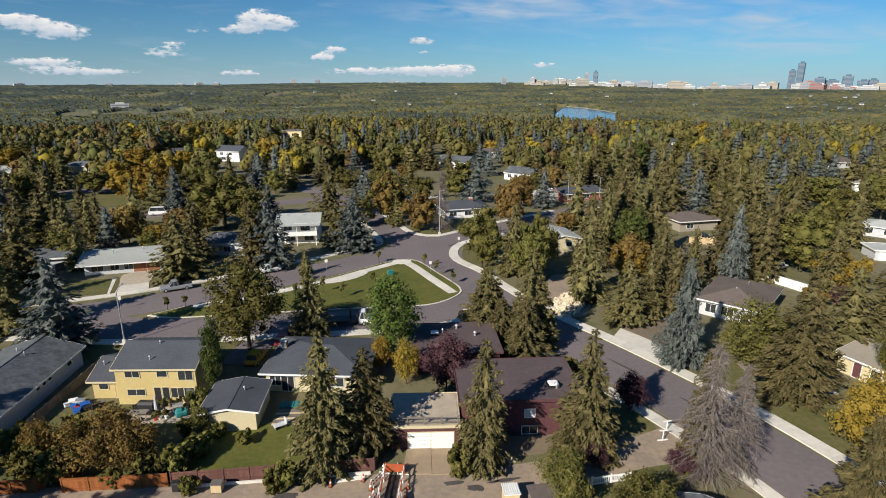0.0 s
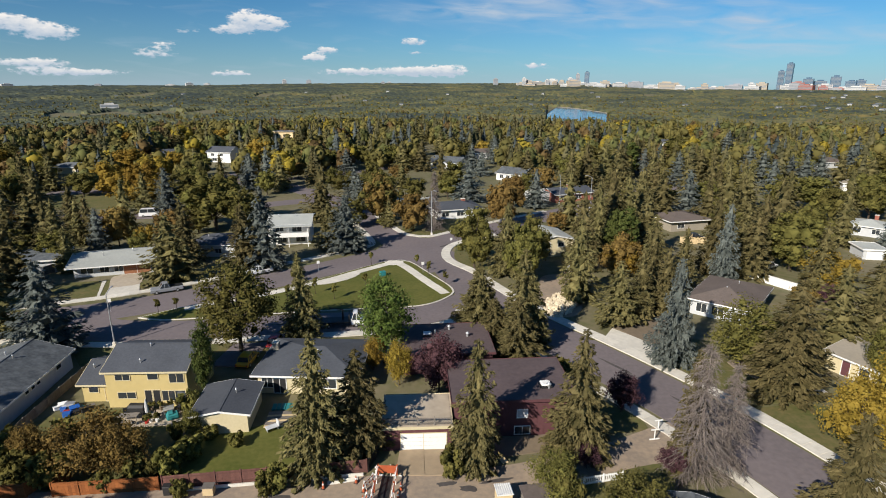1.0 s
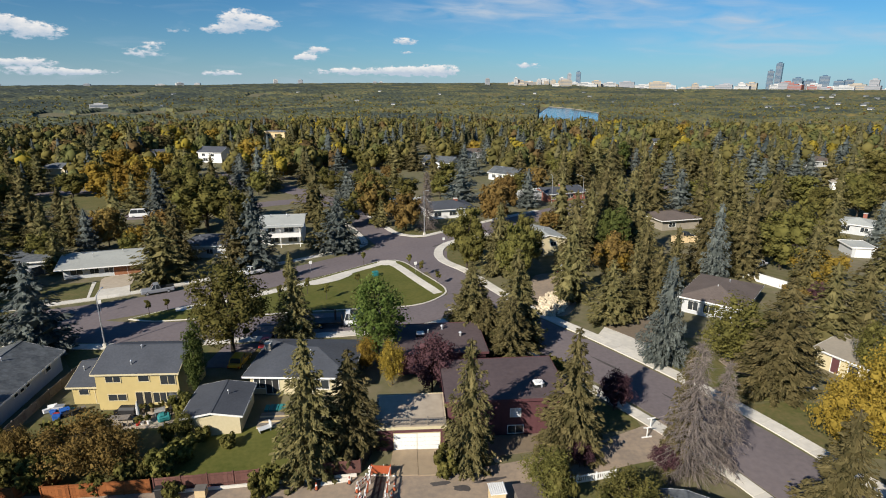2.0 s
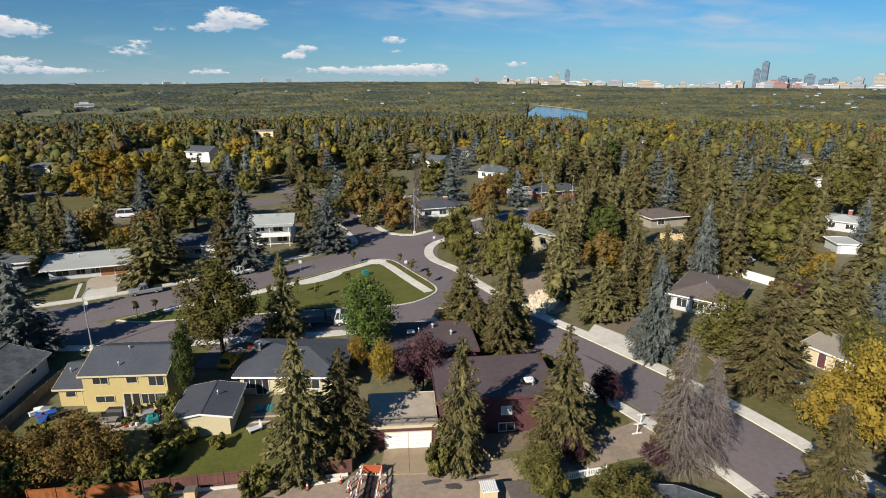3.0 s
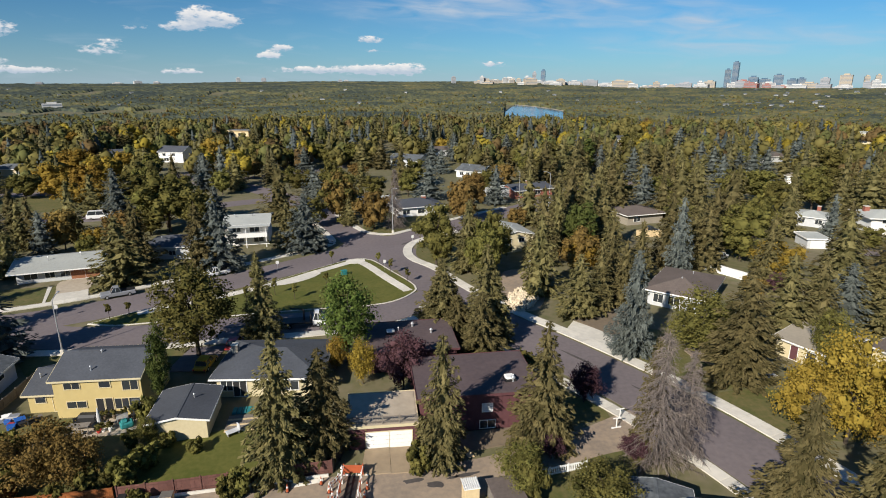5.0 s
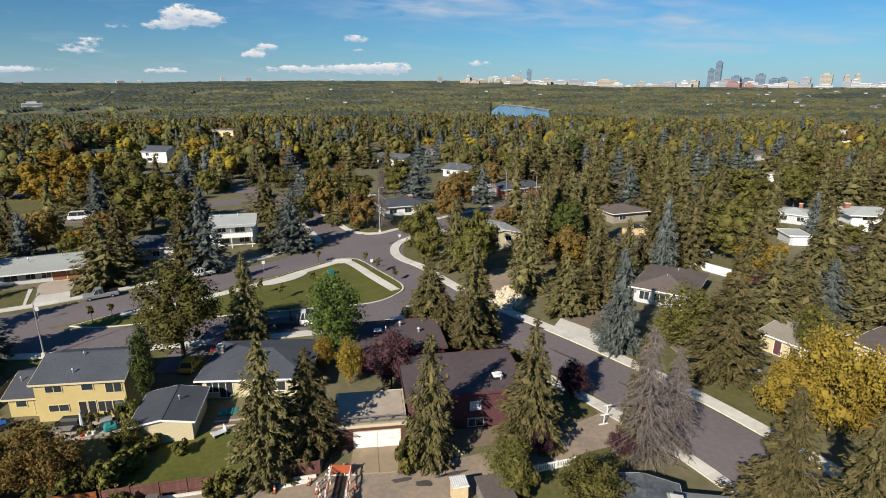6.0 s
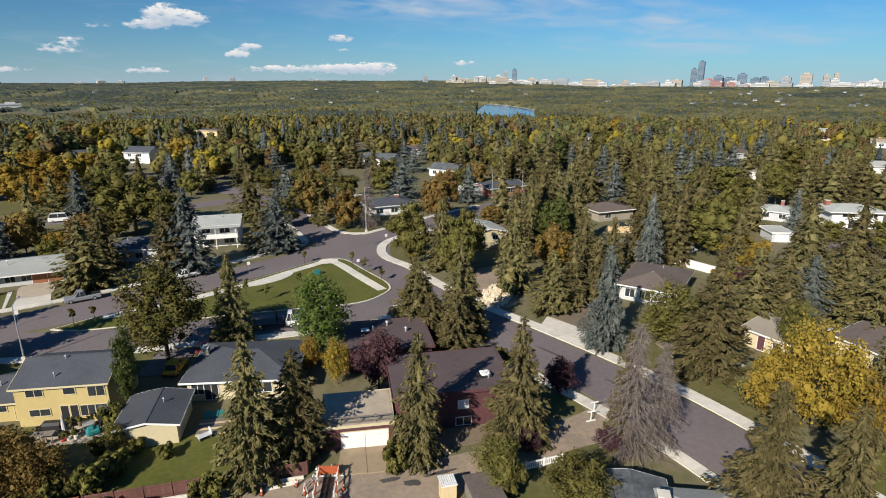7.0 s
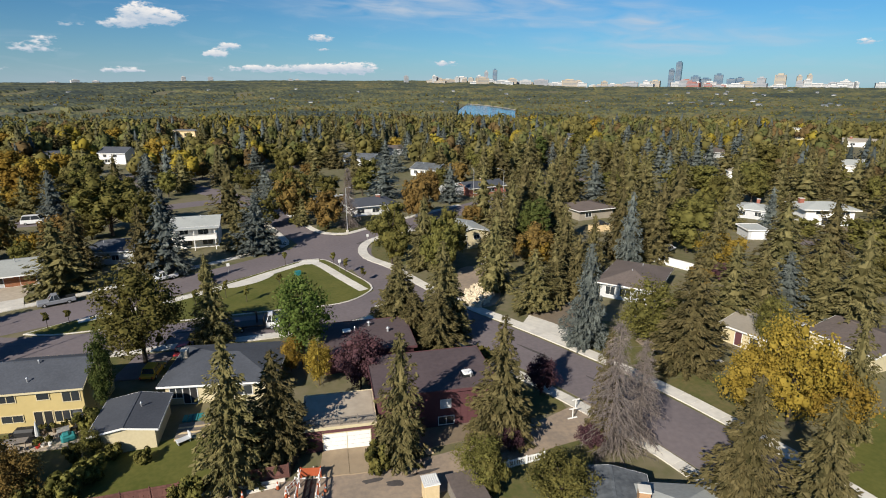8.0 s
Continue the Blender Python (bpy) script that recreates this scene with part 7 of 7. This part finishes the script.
# the river, with its pale far bank
rv = []
for k in range(24):
    az = radians(10.9 + 5.6 * k / 23)
    near = 1080
    farr = near + (880 - 420 * (k / 23) ** 1.4) * min(1.0, 0.45 + 0.14 * k)
    rv += [(near * math.sin(az), near * math.cos(az), -35.4), (farr * math.sin(az), farr * math.cos(az), -35.4)]
tagged(new("water", mesh_of("water", rv, [(2 * k, 2 * k + 1, 2 * k + 3, 2 * k + 2) for k in range(23)], WATER)), "blue river bend between wooded banks", "river", kind="structure")
SAND = mat("wet river sand", (0.33, 0.29, 0.23), (0.22, 0.20, 0.15), scale=0.1, bump=0)
bv = []
for k in range(24):
    az = radians(10.9 + 5.6 * k / 23)
    farr = 1076 + (880 - 420 * (k / 23) ** 1.4) * min(1.0, 0.45 + 0.14 * k)
    bv += [(farr * math.sin(az), farr * math.cos(az), -35.6), ((farr + 14) * math.sin(az), (farr + 14) * math.cos(az), -34.2 + 0.5 * math.sin(1.7 * k))]
tagged(new("bank", mesh_of("bank", bv, [(2 * k, 2 * k + 1, 2 * k + 3, 2 * k + 2) for k in range(23)], SAND)), "pale sandy river bank", "bank", kind="structure")


def tower(az, base_px, w, h, wall, band, d=3900, label="", deep=None, step=0.0):
    """A far building: body, bands of windows on the sunny side, plant room on the roof."""
    x, y = d * math.sin(radians(az)), d * math.cos(radians(az))
    ob = tagged(new("city_building"), label, "building", "city skyline")
    ob.matrix_basis = pose(x, y, land(x, y), 0, 0, -az + random.uniform(-14, 14))
    q = deep or w * 0.7
    bm = boxes((-w / 2, w / 2, 0, q, -10, h))
    if step:
        box(bm, -w / 2, 0, -1.0, q * 0.9, -10, h * step)
    part("wall", bm, wall, ob)
    part("plant_room", boxes((-w * 0.25, w * 0.25, q * 0.2, q * 0.7, h, h + min(8, 3 + h * 0.06))), wall, ob)
    floors = max(2, int(h / 7))
    for k in range(floors):
        z = h * (k + 0.35) / floors
        part("window_band", boxes((-w * 0.46, w * 0.46, -1.4 if step else -0.4, 0.5, z, z + h / floors * 0.42)), band, ob)
    return ob


BLUEGLASS = mat("blue curtain wall", (0.09, 0.15, 0.22), (0.07, 0.12, 0.18), rough=0.25, scale=0.02, bump=0)
TANWALL = mat("tan precast", (0.42, 0.35, 0.26), (0.36, 0.30, 0.23), scale=0.05, bump=0)
GREYWALL = mat("grey concrete tower", (0.33, 0.33, 0.34), (0.28, 0.28, 0.30), scale=0.05, bump=0)
PALEWALL = mat("white tower walls", (0.52, 0.51, 0.49), (0.44, 0.43, 0.42), scale=0.05, bump=0)
REDWALL = mat("brick red block", (0.34, 0.13, 0.10), (0.28, 0.11, 0.09), scale=0.05, bump=0)
BANDS = mat("far windows", (0.22, 0.24, 0.26), (0.18, 0.20, 0.22), rough=0.3, scale=0.1, bump=0)
CITY = [  # degrees right, width, height, wall
    (30.45, 36, 124, "b"), (31.00, 36, 168, "b"), (31.75, 34, 54, "g"), (32.45, 54, 80, "b"), (33.35, 63, 67, "b"), (34.35, 54, 92, "b"), (35.35, 54, 66, "b"),
    (36.05, 45, 72, "b"), (37.65, 47, 74, "g"), (39.05, 61, 93, "t"), (40.45, 27, 85, "t"), (41.15, 27, 91, "t"), (43.65, 27, 58, "w"), (44.35, 30, 46, "w"),
]
for az, w, h, k in CITY:
    wall = {"b": BLUEGLASS, "g": GREYWALL, "t": TANWALL, "w": PALEWALL}[k]
    tower(az, 0, w, h, wall, BANDS, 4200, {"b": "distant blue glass office tower", "g": "distant grey concrete tower", "t": "distant tan apartment tower", "w": "distant white apartment tower"}[k], step=0.75 if h == 124 else 0)
MIDTOWN = [(5.9, 28, 46, "g"), (8.6, 26, 52, "w"), (9.2, 30, 34, "t"), (9.9, 34, 30, "w"), (10.8, 26, 42, "w"), (11.5, 30, 30, "t"), (12.1, 34, 36, "t"), (12.9, 30, 50, "w"), (13.6, 24, 76, "g"), (14.4, 28, 88, "b"), (15.2, 60, 24, "w"), (16.4, 70, 24, "w"), (17.6, 60, 26, "t"), (18.8, 90, 44, "g"), (20.2, 90, 30, "w")]
for az, w, h, k in MIDTOWN:
    tower(az, 0, w, h, {"b": BLUEGLASS, "g": GREYWALL, "t": TANWALL, "w": PALEWALL}[k], BANDS, 3900, "distant mid-rise building above the valley")
rs = random.Random(9)
for k in range(76):
    az = rs.uniform(20.5, 44) if k % 4 else rs.uniform(8, 24)
    wall = rs.choice([PALEWALL, TANWALL, PALEWALL, PALEWALL, GREYWALL, REDWALL if az > 26 else TANWALL])
    tower(az, 0, rs.uniform(34, 95), rs.uniform(16, 50), wall, BANDS, rs.uniform(3600, 4000), "distant low city block of %s" % wall.name)
for az, w, h in ((-14.2, 30, 38), (-12.0, 34, 34), (-29.5, 40, 20), (-35.6, 60, 22), (-22.4, 50, 26), (-21, 40, 22), (-5.0, 30, 20), (-4.4, 30, 18), (-24.0, 60, 16), (46, 60, 40), (47.4, 60, 46)):
    tower(az, 0, w, h, rs.choice([GREYWALL, PALEWALL]), BANDS, 4600, "lone distant tower above the forest")
hall = tower(-28.9, 0, 46, 18, PALEWALL, BANDS, 1900, "large white building standing among far trees", 20)
# pale roofs glinting far off
for k in range(46):
    az = rs.uniform(30, 44) if k < 26 else rs.uniform(-38, 44)
    d = rs.uniform(1900, 3000)
    x, y = d * math.sin(radians(az)), d * math.cos(radians(az))
    if in_river(x, y):
        continue
    w = rs.uniform(9, 16)
    ob = tagged(new("far_house"), "far pale house among autumn trees", "house", "far houses")
    ob.matrix_basis = pose(x, y, land(x, y) + 2.5, 0, 0, -az + rs.uniform(-30, 30))
    part("wall", boxes((-w / 2, w / 2, 0, 9, -6, 7)), PALEWALL, ob)
    bm = bmesh.new()
    vs = [[bm.verts.new((c, a, b)) for a, b in ((-0.8, 7), (9.8, 7), (4.5, 10.5))] for c in (-w / 2 - 0.6, w / 2 + 0.6)]
    bm.faces.new(vs[0][::-1])
    bm.faces.new(vs[1])
    for i in range(3):
        bm.faces.new((vs[0][i], vs[0][(i + 1) % 3], vs[1][(i + 1) % 3], vs[1][i]))
    bmesh.ops.recalc_face_normals(bm, faces=bm.faces)
    part("roof", bm, SHINGLE_GREY, ob)
